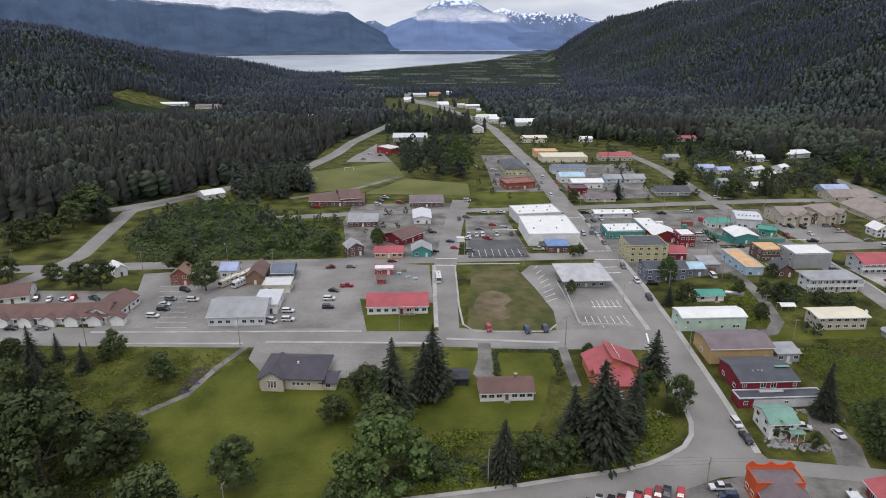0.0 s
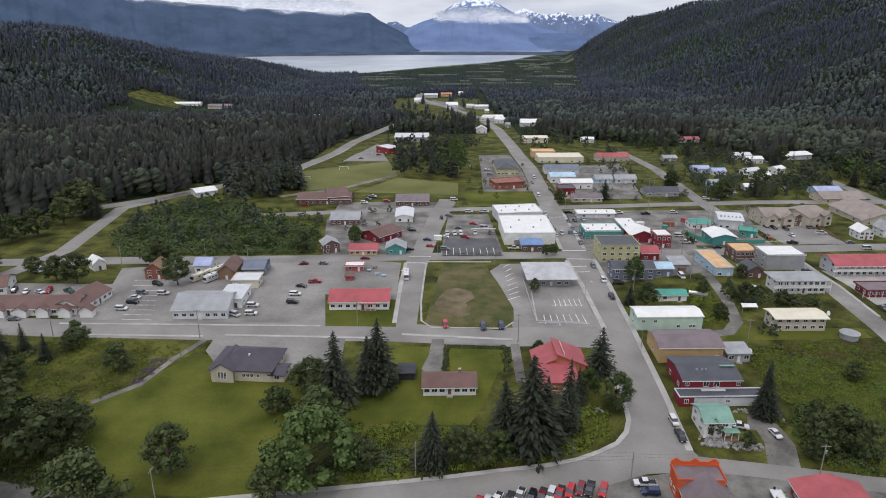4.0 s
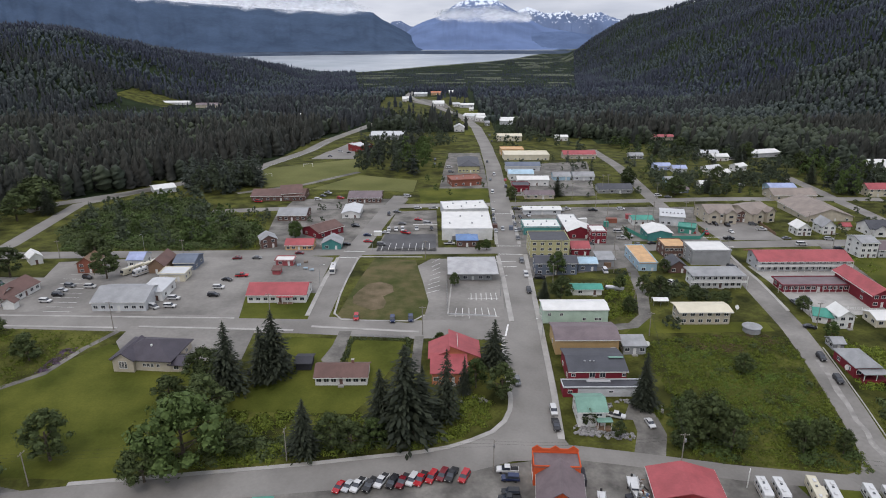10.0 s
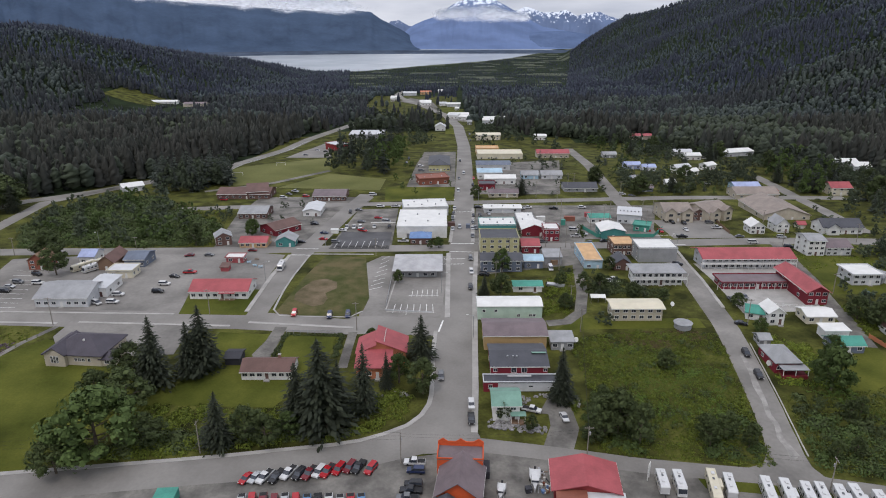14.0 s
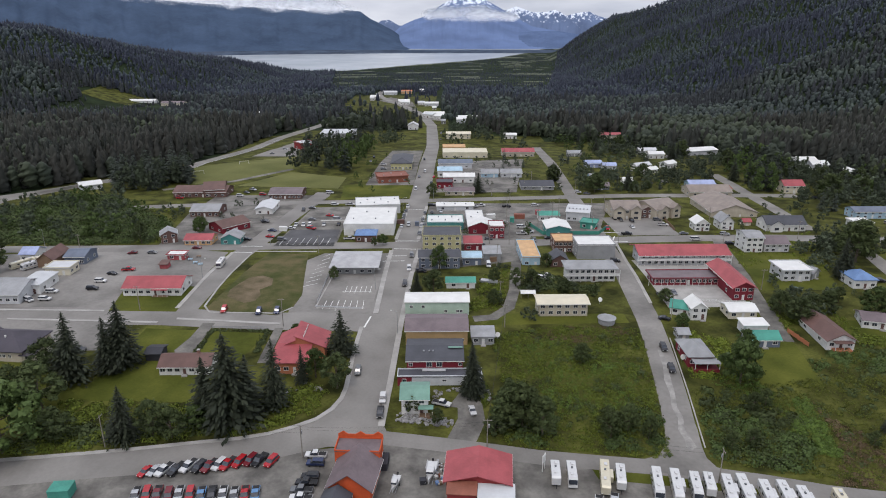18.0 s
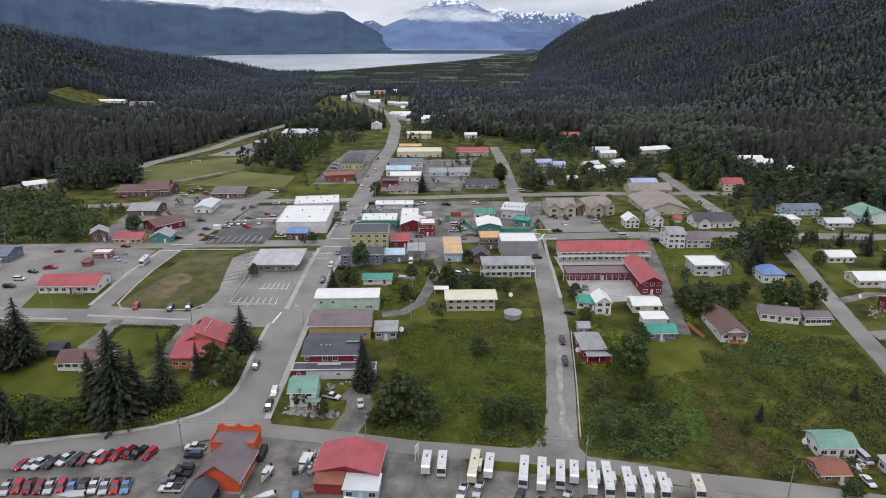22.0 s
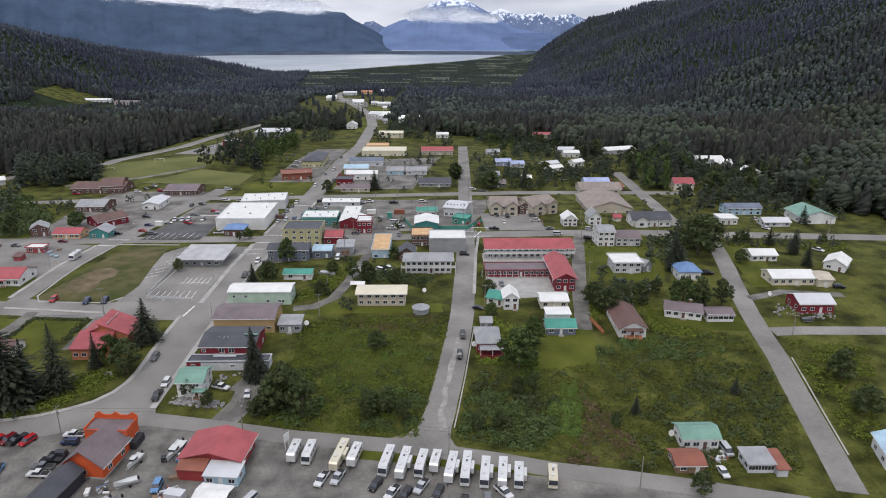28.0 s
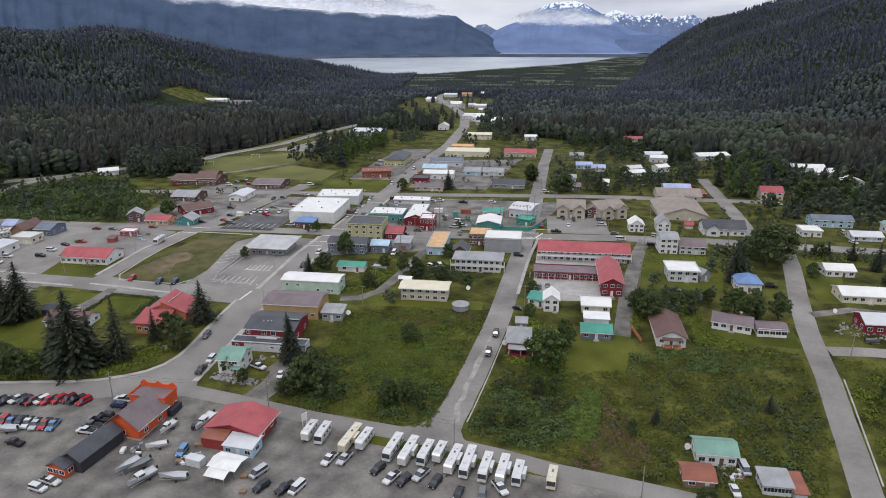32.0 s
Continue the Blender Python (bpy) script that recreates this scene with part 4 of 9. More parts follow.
def dish(x, y, z, turn=180):
    ob = thing("satellite_dish", "white round satellite dish on a mast", "satellite dish", pose(x, y, town(y), 0, 0, turn), "satellite dishes")
    bm = bmesh.new()
    tube(bm, (0, 0, -.3), (0, 0, z), .05, .05, 6)
    part("mast", done(bm, "mast", GREY_METAL), ob)
    bm = bmesh.new()
    tube(bm, (0, 0, z), (0, -.25, z + .12), .2, .9, 14)
    part("reflector", done(bm, "reflector", TRIM), ob)
    return ob


def picnic_table(x, y, turn, colour):
    ob = thing("picnic_table", f"{colour} wooden picnic table with benches", "table", pose(x, y, town(y) + .05, 0, 0, turn), "picnic tables")
    part("tabletop", box_mesh("tabletop", 1.9, .8, .07, wall_mat(colour)), ob, at=pose(0, 0, .72))
    for sy in (-.75, .75):
        part("bench", box_mesh("bench", 1.9, .28, .06, wall_mat(colour)), ob, at=pose(0, sy, .42))
    for sx in (-.7, .7):
        part("leg", box_mesh("leg", .1, 1.5, .72, wall_mat(colour)), ob, at=pose(sx, 0, 0))
    return ob

# ---- lake, far shore, mountains, clouds ----
WATER = mat("water", (0.30, 0.33, 0.35), 0.25, scale=0.004, amount=0.12, fine=0.02, bump=0.05, spec=0.6)
lv = [(-2600, 2000, -61.4), (2600, 2000, -61.4), (2600, 4400, -61.4), (-2600, 4400, -61.4)]
tagged(new("water", mesh_of("water", lv, [(0, 1, 2, 3)], WATER)), "pale calm lake water reflecting the grey sky", "lake", kind="structure")


def range_mesh(name, r, profile, depth, material, seed, rough=26.0, foot=-66.0, n=300, rows=22):
    """A mountain range at a distance r: its skyline by bearing, with spurs that run down to its foot at the lake."""
    vs, fs = [], []
    a0, a1 = profile[0][0], profile[-1][0]
    for j in range(rows):
        f = j / (rows - 1)
        for i in range(n):
            az = a0 + (a1 - a0) * i / (n - 1)
            top = between(az, profile)
            spur = noise.noise(Vector((az * 1.1 + f * .8, f * .5, seed))) + .6 * noise.noise(Vector((az * 3.4 - f, f * 1.2, seed + 5))) + .3 * noise.noise(Vector((az * 9, f * 4, seed + 9)))
            rr = r - depth * (1 - f) - rough * 2.2 * spur * math.sin(math.pi * min(1, f * 1.05))
            x, y = 22 + rr * math.sin(radians(az)), rr * math.cos(radians(az))
            z = foot + (top - foot) * f ** 1.15
            z += rough * .1 * f * noise.noise(Vector((az * 7.1, 0, seed)))
            vs.append((x, y, z))
    for j in range(rows - 1):
        for i in range(n - 1):
            b = j * n + i
            fs.append((b, b + 1, b + n + 1, b + n))
    return mesh_of(name, vs, fs, material, True)


def snowy(name, rock, low, high):
    """Bare slope with snow in ragged gullies, thicker towards the heights."""
    m = bpy.data.materials.new(name)
    m.use_nodes = True
    n, l = m.node_tree.nodes, m.node_tree.links
    b = n["Principled BSDF"]
    b.inputs["Roughness"].default_value, b.inputs["Specular IOR Level"].default_value = 0.95, 0.0
    tc, mp, sep = n.new("ShaderNodeTexCoord"), n.new("ShaderNodeMapping"), n.new("ShaderNodeSeparateXYZ")
    mp.inputs["Scale"].default_value = (1.0, 0.5, 0.8)
    ns, big = n.new("ShaderNodeTexNoise"), n.new("ShaderNodeTexNoise")
    ns.inputs["Scale"].default_value, ns.inputs["Detail"].default_value, ns.inputs["Roughness"].default_value = 0.05, 8, 0.66
    big.inputs["Scale"].default_value, big.inputs["Detail"].default_value = 0.006, 5
    l.new(tc.outputs["Object"], mp.inputs["Vector"])
    l.new(mp.outputs[0], ns.inputs["Vector"])
    l.new(tc.outputs["Object"], big.inputs["Vector"])
    l.new(tc.outputs["Object"], sep.inputs[0])
    up, add, ramp, tint, mix = n.new("ShaderNodeMapRange"), n.new("ShaderNodeMath"), n.new("ShaderNodeValToRGB"), n.new("ShaderNodeValToRGB"), n.new("ShaderNodeMix")
    up.clamp = False
    up.inputs[1].default_value, up.inputs[2].default_value, up.inputs[3].default_value, up.inputs[4].default_value = low, high, -0.16, 0.12
    l.new(sep.outputs[2], up.inputs[0])
    l.new(up.outputs[0], add.inputs[0])
    l.new(ns.outputs[0], add.inputs[1])
    ramp.color_ramp.elements[0].position, ramp.color_ramp.elements[1].position = 0.50, 0.56
    l.new(add.outputs[0], ramp.inputs[0])
    tint.color_ramp.elements[0].position, tint.color_ramp.elements[1].position = 0.35, 0.65
    tint.color_ramp.elements[0].color = (*[c * .86 for c in rock], 1)
    tint.color_ramp.elements[1].color = (*[c * 1.12 for c in rock], 1)
    l.new(big.outputs[0], tint.inputs[0])
    mix.data_type = "RGBA"
    mix.inputs[7].default_value = (0.66, 0.71, 0.78, 1)
    l.new(ramp.outputs[0], mix.inputs[0])
    l.new(tint.outputs[0], mix.inputs[6])
    l.new(mix.outputs[2], b.inputs["Base Color"])
    return m


# Distance haze is put into the base colours of the ranges and shore.
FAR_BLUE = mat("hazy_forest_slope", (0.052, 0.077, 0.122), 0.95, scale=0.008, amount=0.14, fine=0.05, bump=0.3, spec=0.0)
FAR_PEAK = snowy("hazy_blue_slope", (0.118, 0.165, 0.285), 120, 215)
FAR_ROCK = snowy("hazy_rock_slope", (0.115, 0.155, 0.25), 30, 160)
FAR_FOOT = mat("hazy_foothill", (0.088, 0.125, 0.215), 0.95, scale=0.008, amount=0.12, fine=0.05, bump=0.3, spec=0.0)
SHORE = mat("hazy_shore_trees", (0.058, 0.075, 0.105), 0.95, scale=0.01, amount=0.25, fine=0.05, spec=0.0)
NEAR_RANGE = [(-50.09, 480), (-33.11, 312), (-26.32, 236), (-22.57, 191), (-16.03, 156), (-11.71, 137), (-9.48, 143), (-8.14, 136), (-7.46, 130), (-6.8, 94), (-5.91, 62), (-4.78, 17), (-4.1, -19), (-3.18, -59), (-2.26, -79), (-0.87, -99), (0.53, -116)]
PEAK = [(-5.97, -120), (-5.48, -33), (-4.78, 11), (-4.08, 52), (-3.16, 82), (-2.01, 109), (-1.1, 163), (-0.42, 193), (0.49, 209), (1.84, 215), (2.52, 202), (3.2, 175), (3.89, 145), (5.04, 94), (6.42, 40), (8.23, 16), (9.58, -1), (10.26, -21), (10.96, -68), (12.12, -126)]
SNOW = [(-6.84, -5), (-5.9, 74), (-5.22, 81), (-4.45, 45), (-2.71, 30), (1.87, 65), (3.67, 136), (4.34, 143), (5.01, 164), (5.46, 153), (6.37, 125), (7.49, 128), (8.14, 142), (8.6, 124), (9.05, 103), (9.7, 120), (10.78, 130), (11.46, 105), (12.56, 77), (14.71, 63), (20.77, 96), (28.06, 126)]
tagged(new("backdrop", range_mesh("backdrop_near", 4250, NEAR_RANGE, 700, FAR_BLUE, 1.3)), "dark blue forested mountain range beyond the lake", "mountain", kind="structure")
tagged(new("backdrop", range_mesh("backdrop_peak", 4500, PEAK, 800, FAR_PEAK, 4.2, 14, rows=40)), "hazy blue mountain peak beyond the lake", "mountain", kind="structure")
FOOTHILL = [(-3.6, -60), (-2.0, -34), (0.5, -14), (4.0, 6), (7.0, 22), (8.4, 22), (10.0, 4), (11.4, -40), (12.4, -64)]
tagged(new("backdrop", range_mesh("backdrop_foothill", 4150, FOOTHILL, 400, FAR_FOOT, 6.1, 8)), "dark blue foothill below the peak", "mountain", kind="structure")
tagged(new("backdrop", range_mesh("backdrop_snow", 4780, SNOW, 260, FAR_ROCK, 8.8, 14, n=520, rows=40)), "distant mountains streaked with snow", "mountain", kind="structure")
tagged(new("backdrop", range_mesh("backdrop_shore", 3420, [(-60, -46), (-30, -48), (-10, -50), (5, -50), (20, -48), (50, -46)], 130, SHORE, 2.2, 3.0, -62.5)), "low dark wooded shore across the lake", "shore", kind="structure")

CLOUD = mat("cloud", (0.80, 0.83, 0.88), 1.0, scale=0.004, amount=0.05, fine=0.02, bump=0.0, spec=0.0)
cn, cl = CLOUD.node_tree.nodes, CLOUD.node_tree.links
c_tc, c_map, c_noise, c_uv, c_sum, c_ramp = cn.new("ShaderNodeTexCoord"), cn.new("ShaderNodeMapping"), cn.new("ShaderNodeTexNoise"), cn.new("ShaderNodeUVMap"), cn.new("ShaderNodeMath"), cn.new("ShaderNodeMapRange")
c_map.inputs["Scale"].default_value = (1.0, 1.0, 2.2)
c_noise.inputs["Scale"].default_value, c_noise.inputs["Detail"].default_value, c_noise.inputs["Roughness"].default_value = 0.009, 8, 0.6
c_uv.uv_map = "body"
c_sep = cn.new("ShaderNodeSeparateXYZ")
cl.new(c_tc.outputs["Object"], c_map.inputs["Vector"])
cl.new(c_map.outputs[0], c_noise.inputs["Vector"])
cl.new(c_uv.outputs[0], c_sep.inputs[0])
c_sum.operation = "MULTIPLY_ADD"
cl.new(c_noise.outputs[0], c_sum.inputs[0])
c_sum.inputs[1].default_value = 2.2
cl.new(c_sep.outputs[0], c_sum.inputs[2])
c_ramp.interpolation_type = "SMOOTHSTEP"
c_ramp.inputs[1].default_value, c_ramp.inputs[2].default_value, c_ramp.inputs[3].default_value, c_ramp.inputs[4].default_value = 1.35, 2.6, 0.0, 0.7
cl.new(c_sum.outputs[0], c_ramp.inputs[0])
cl.new(c_ramp.outputs[0], cn["Principled BSDF"].inputs["Alpha"])


def cloud(line, r, layers=3):
    """A bank of low cloud along (bearing, height, half thickness): soft curved layers, dense along the middle and thinning out to the rims."""
    n, rows = 90, 15
    vs, fs, body = [], [], []
    lo, hi = line[0][0], line[-1][0]
    for k in range(layers):
        at = len(vs)
        for j in range(rows):
            v = -1 + 2 * j / (rows - 1)
            for i in range(n):
                u = i / (n - 1)
                az = lo + (hi - lo) * u
                mid, half = between(az, [(a, b) for a, b, c in line]), between(az, [(a, c) for a, b, c in line])
                rr = r + 45 * k + 30 * math.sqrt(max(0, 1 - v * v))
                vs.append((rr * math.sin(radians(az)), rr * math.cos(radians(az)), mid + half * 1.5 * v))
                body.append((1 - v * v) * min(1, 9 * u, 9 * (1 - u)))
        fs += [(at + j * n + i, at + j * n + i + 1, at + (j + 1) * n + i + 1, at + (j + 1) * n + i) for j in range(rows - 1) for i in range(n - 1)]
    me = mesh_of("cloud", vs, fs, CLOUD, True)
    layer = me.uv_layers.new(name="body")
    layer.data.foreach_set("uv", [c for lp in me.loops for c in (body[lp.vertex_index], 0.0)])
    return tagged(new("cloud", me), "white bank of low cloud against the mountains", "cloud", kind="stuff")


cloud([(-34, 300, 60), (-27, 256, 56), (-20, 214, 48), (-15, 180, 40), (-10, 158, 32), (-6.4, 136, 14)], 3560)
cloud([(-2.6, 108, 16), (-.6, 117, 32), (1.2, 121, 38), (3.2, 116, 33), (6.2, 97, 14)], 3620)

# ---- streets and lots ----
drape("front_lot", [(-182.9, 148.5), (-112.0, 132.6), (-57.9, 139.4), (-15.2, 145.4), (15.4, 151.9), (71.4, 142.8), (155.5, 127.6), (191.1, 119.2), (100.6, 61.8), (1.0, 45.0)], GRAVEL, 0.03, "grey gravel lot in front of the street", "lot")
drape("town_lot", [(-201.6, 287.5), (-107.3, 304.7), (-75.5, 296.8), (-73.9, 224.2), (-198.2, 226.1), (-192.6, 256.5)], ASPHALT_WORN, 0.03, "worn grey asphalt lot", "lot")
drape("block_lot", [(-114.5, 308.2), (-64.2, 309.3), (-49.0, 422.7), (-123.2, 421.5), (-124.3, 376.6)], GRAVEL, 0.03, "grey gravel block between houses", "lot")
drape("store_lot", [(-57.8, 304.5), (-26.2, 305.2), (-30.1, 392.4), (-53.8, 389.0)], GRAVEL, 0.035, "grey gravel lot beside the store", "lot")
drape("parking_lot", [(-56.9, 307.5), (-27.3, 308.1), (-28.8, 339.3), (-55.4, 338.8)], ASPHALT_DARK, 0.045, "dark asphalt parking lot", "lot")
drape("bank_lot", [(-29.6, 222.0), (2.6, 221.7), (2.6, 296.3), (-29.4, 295.6), (-36.3, 282.2)], ASPHALT_WORN, 0.03, "grey asphalt parking lot beside the bank", "lot")
drape("block_lot", [(12.8, 267.2), (61.3, 284.4), (72.2, 327.5), (107.0, 328.2), (128.5, 402.6), (17.4, 400.6)], GRAVEL, 0.03, "grey gravel yards between shops", "lot")
drape("block_lot", [(-30.0, 452.0), (4.0, 453.0), (3.0, 620.0), (-26.0, 620.0)], GRAVEL, 0.03, "grey gravel lot", "lot")
drape("block_lot", [(19.6, 431.5), (73.9, 432.4), (91.0, 559.7), (22.2, 540.4)], GRAVEL, 0.03, "grey gravel yards between shops", "lot")
drape("motel_lot", [(114.2, 230.7), (145.0, 233.8), (151.7, 286.7), (113.8, 286.9)], CONCRETE, 0.04, "pale paved motel yard", "lot")
drape("motel_lot", [(118.0, 329.7), (150.6, 331.1), (149.4, 370.5), (116.5, 366.8)], ASPHALT, 0.04, "asphalt parking lot beside the condominiums", "lot")
drape("yard", [(-240.9, 252.1), (-190.4, 251.0), (-193.8, 265.1), (-237.7, 266.2)], ASPHALT_WORN, 0.035, "worn asphalt car park behind the motel", "lot")
drape("sports_field", [(-172.5, 511.8), (-105.7, 575.1), (-92.8, 502.2), (-124.4, 462.9), (-152.0, 453.6)], FIELD, 0.04, "wide mown green sports field", "field")
drape("sports_field", [(-118.9, 448.9), (-91.7, 496.0), (-46.8, 477.0), (-47.3, 441.7)], FIELD, 0.045, "mown green field beside the school", "field")
drape("lawn", [(-40.6, 411.8), (2.7, 415.7), (3.5, 452.6), (-44.4, 451.8)], LAWN, 0.045, "green lawn beside the street", "lawn")
drape("grass_lot", [(-62.3, 227.4), (-35.0, 223.2), (-29.2, 230.6), (-28.3, 242.2), (-36.6, 293.6), (-56.1, 295.0)], DRY_GRASS, 0.06, "vacant lot of green and brown grass", "grass")
drape("bare_patch", [(-58.0, 240.5), (-53.5, 236.6), (-49.2, 234.0), (-45.5, 236.0), (-44.8, 241.5), (-46.8, 247.0), (-43.0, 252.0), (-44.2, 259.0), (-49.5, 262.5), (-54.6, 259.8), (-57.2, 253.0), (-58.8, 247.0)], BARE_SOIL, 0.064, "bare brown soil in the vacant lot", "soil")
drape("lawn", [(-98.4, 226.2), (-72.6, 225.7), (-73.1, 249.8), (-103.5, 255.2)], LAWN, 0.06, "green lawn round the red-roofed building", "lawn")
drape("lawn", [(-159.8, 178.3), (-137.6, 206.7), (-86.6, 189.4), (-79.5, 170.3), (-96.3, 148.2), (-103.4, 139.5), (-134.4, 140.2), (-150.9, 151.5)], LAWN, 0.04, "wide mown green lawn", "lawn")
drape("lawn", [(-81.3, 169.3), (-47.4, 168.6), (-42.7, 178.6), (-33.1, 209.5), (-78.1, 212.7)], LAWN, 0.042, "mown green lawn round the bungalow", "lawn")
drape("lawn", [(127.2, 179.0), (146.6, 179.1), (150.7, 219.2), (128.1, 200.4)], LAWN, 0.04, "green back garden lawn", "lawn")
drape("lawn", [(170.8, 208.3), (205.1, 205.5), (206.6, 224.3), (172.5, 221.2)], LAWN, 0.04, "green lawn round the long bungalow", "lawn")
drape("lawn", [(230.8, 300.7), (250.9, 303.1), (232.7, 245.3), (222.8, 244.3)], LAWN, 0.04, "green lawn beside the street", "lawn")
drape("lawn", [(162.9, 302.5), (202.8, 297.4), (188.4, 249.6), (158.0, 249.6)], LAWN, 0.04, "green back garden lawn", "lawn")
drape("lawn", [(42.3, 216.4), (96.2, 218.9), (95.7, 226.2), (51.1, 225.6)], LAWN, 0.04, "green lawn below the flats", "lawn")
drape("verge", [(68.9, 137.1), (132.6, 128.8), (128.7, 132.6), (67.8, 141.5)], LAWN, 0.05, "strip of grass behind the campers", "lawn")
road("road", [(6.4, 158.3), (6.1, 176.7), (6.5, 210.3), (7.8, 260.4), (8.5, 310.9), (9.8, 408.0), (10.7, 514.3), (10.8, 659.8), (4.5, 815.0), (-12.5, 938.9), (-34.8, 1015.1), (-58.6, 1094.7), (-78.2, 1154.8), (-100.0, 1221.8), (-112.6, 1296.9), (-109.6, 1396.4)], 12.5, label="long straight grey asphalt main street")
CURVE = [(-114.5, 137.4), (-90.0, 141.0), (-68.4, 144.2), (-54.5, 146.4), (-40.6, 149.1), (-26.2, 151.7), (-19.1, 153.8), (-12.2, 157.1), (-6.6, 160.7), (-3.0, 165.4), (-1.1, 170.5), (-0.5, 175.7), (-0.6, 183.4), (-0.9, 193.5), (-0.9, 204.7), (-0.6, 214.0)]
drape("road", CURVE + [(7.0, 214.0), (8.0, 170.0), (13.5, 156.5), (14.0, 150.0), (-2.0, 149.0), (-16.0, 143.5), (-30.0, 139.5), (-60.0, 135.5), (-92.0, 130.5), (-135.8, 126.5), (-136.0, 133.5)], ASPHALT, 0.058, "grey asphalt street curving into the main street", "road")
ROAD_SPOTS.extend((x + 3.0, y - 5.5, 5.5) for x, y in CURVE[:12])
road("road", [(10.0, 153.6), (14.2, 153.0), (28.5, 150.6), (43.0, 147.9), (55.0, 145.5), (70.0, 143.6), (85.0, 141.9), (101.0, 138.6), (112.0, 136.3), (125.0, 132.8), (139.0, 130.5), (155.0, 127.5), (185.3, 120.5)], 6.0, lift=0.06, label="narrow grey asphalt street along the camper lot")
road("road", [(93.9, 144.0), (94.8, 150.6), (96.1, 159.0), (98.0, 171.0), (100.1, 187.0), (102.2, 205.0), (103.5, 218.5), (105.9, 267.9), (107.3, 323.0), (108.8, 395.2), (110.0, 504.9), (111.9, 646.9)], 8.8, ASPHALT_WORN, label="worn patched asphalt side street")
road("road", [(197.0, 125.0), (199.4, 138.0), (202.3, 154.5), (204.9, 172.0), (207.3, 187.0), (209.0, 203.0), (211.2, 220.0), (214.2, 236.0), (218.0, 254.0), (227.0, 291.0), (233.9, 326.4)], 7.4, ASPHALT_WORN, label="worn grey asphalt side street")
road("road", [(222.8, 341.4), (225.5, 393.3), (226.2, 457.4), (225.4, 491.4)], 8.5, label="grey asphalt side street")
road("road", [(-268.6, 294.8), (-244.6, 296.7), (-194.9, 299.7), (-128.1, 302.5), (-58.3, 307.4), (8.7, 310.9), (64.3, 315.1), (116.8, 321.6), (158.0, 325.6), (199.0, 326.7), (234.7, 324.4), (310.3, 320.0), (420.0, 313.0)], 11.5, lift=0.045, label="straight grey asphalt cross street")
road("road", [(-240.1, 227.0), (-197.3, 224.3), (-143.5, 222.4), (-74.0, 221.8), (-32.4, 218.6), (-22.1, 219.1), (5.6, 217.6)], 13.5, lift=0.045, label="wide grey asphalt cross street")
road("road", [(-70.4, 222.1), (-70.0, 248.5), (-69.0, 288.2), (-65.3, 329.9), (-59.4, 391.8), (-54.4, 430.3)], 10.5, lift=0.052, label="grey asphalt side street")
road("road", [(-165.6, 387.0), (-116.4, 396.6), (-39.8, 404.0), (9.8, 408.0), (67.7, 415.3), (134.3, 422.7), (148.2, 424.1), (235.3, 425.3), (256.3, 424.4)], 9.5, lift=0.045, label="grey asphalt cross street")
road("road", [(-254.0, 242.2), (-251.6, 266.5), (-247.1, 283.1), (-243.1, 314.4), (-256.6, 404.4), (-229.8, 448.2)], 9, lift=0.05, label="grey asphalt street past the woods")
road("road", [(-279.8, 384.8), (-271.9, 406.0), (-237.1, 438.7), (-176.1, 516.1), (-164.0, 607.4), (-153.8, 708.6), (-120.8, 865.8)], 12, lift=0.05, label="curving grey asphalt highway at the edge of the forest")
road("road", [(39.5, 221.2), (46.9, 222.6), (53.2, 230.8), (57.1, 249.5), (59.8, 276.1), (64.6, 312.1)], 4.5, GRAVEL, label="narrow gravel lane")
road("road", [(64.6, 312.1), (68.2, 355.0), (65.7, 401.5)], 4.5, GRAVEL, label="narrow gravel lane")
road("road", [(146.7, 206.1), (151.1, 240.0), (162.0, 302.4), (167.3, 324.2)], 6, GRAVEL, label="gravel lane behind the motel")
road("driveway", [(216.6, 232.9), (232.6, 239.8), (255.5, 236.7)], 4.5, GRAVEL, label="gravel driveway")
road("road", [(213.4, 205.5), (224.9, 206.5), (246.7, 206.6), (310.0, 207.0)], 6, ASPHALT_WORN, label="worn asphalt side street")
road("driveway", [(34.3, 151.6), (37.5, 161.4), (37.1, 169.0), (32.5, 171.1)], 8, GRAVEL, label="gravel driveway")
road("driveway", [(-30.4, 190.0), (-30.5, 201.9), (-30.4, 213.5)], 3.2, GRAVEL, label="gravel driveway")
drape("driveway", [(-59.2, 217.0), (-54.8, 217.0), (-55.2, 201.0), (-55.9, 193.0), (-59.7, 193.0), (-62.2, 197.6), (-60.0, 206.4)], GRAVEL, 0.05, "grey gravel driveway across the lawn", "driveway")
drape("driveway", [(-128.1, 197.1), (-104.7, 196.0), (-88.7, 197.3), (-89.8, 218.6), (-135.9, 219.5), (-136.2, 208.4)], ASPHALT_WORN, 0.05, "worn asphalt forecourt", "lot")
road("path", [(-160.7, 178.4), (-149.9, 187.8), (-145.0, 203.4), (-138.9, 215.8)], 2.2, GRAVEL, label="narrow gravel footpath through grass")
road("path", [(-166.0, 436.5), (-126.4, 462.9), (-93.5, 506.4)], 5, GRAVEL, label="gravel track across the field")
drape("lot", [(-141.8, 626.0), (-127.4, 696.5), (-105.7, 575.1), (-145.3, 574.3)], ASPHALT, 0.045, "asphalt car park beside the field", "lot")
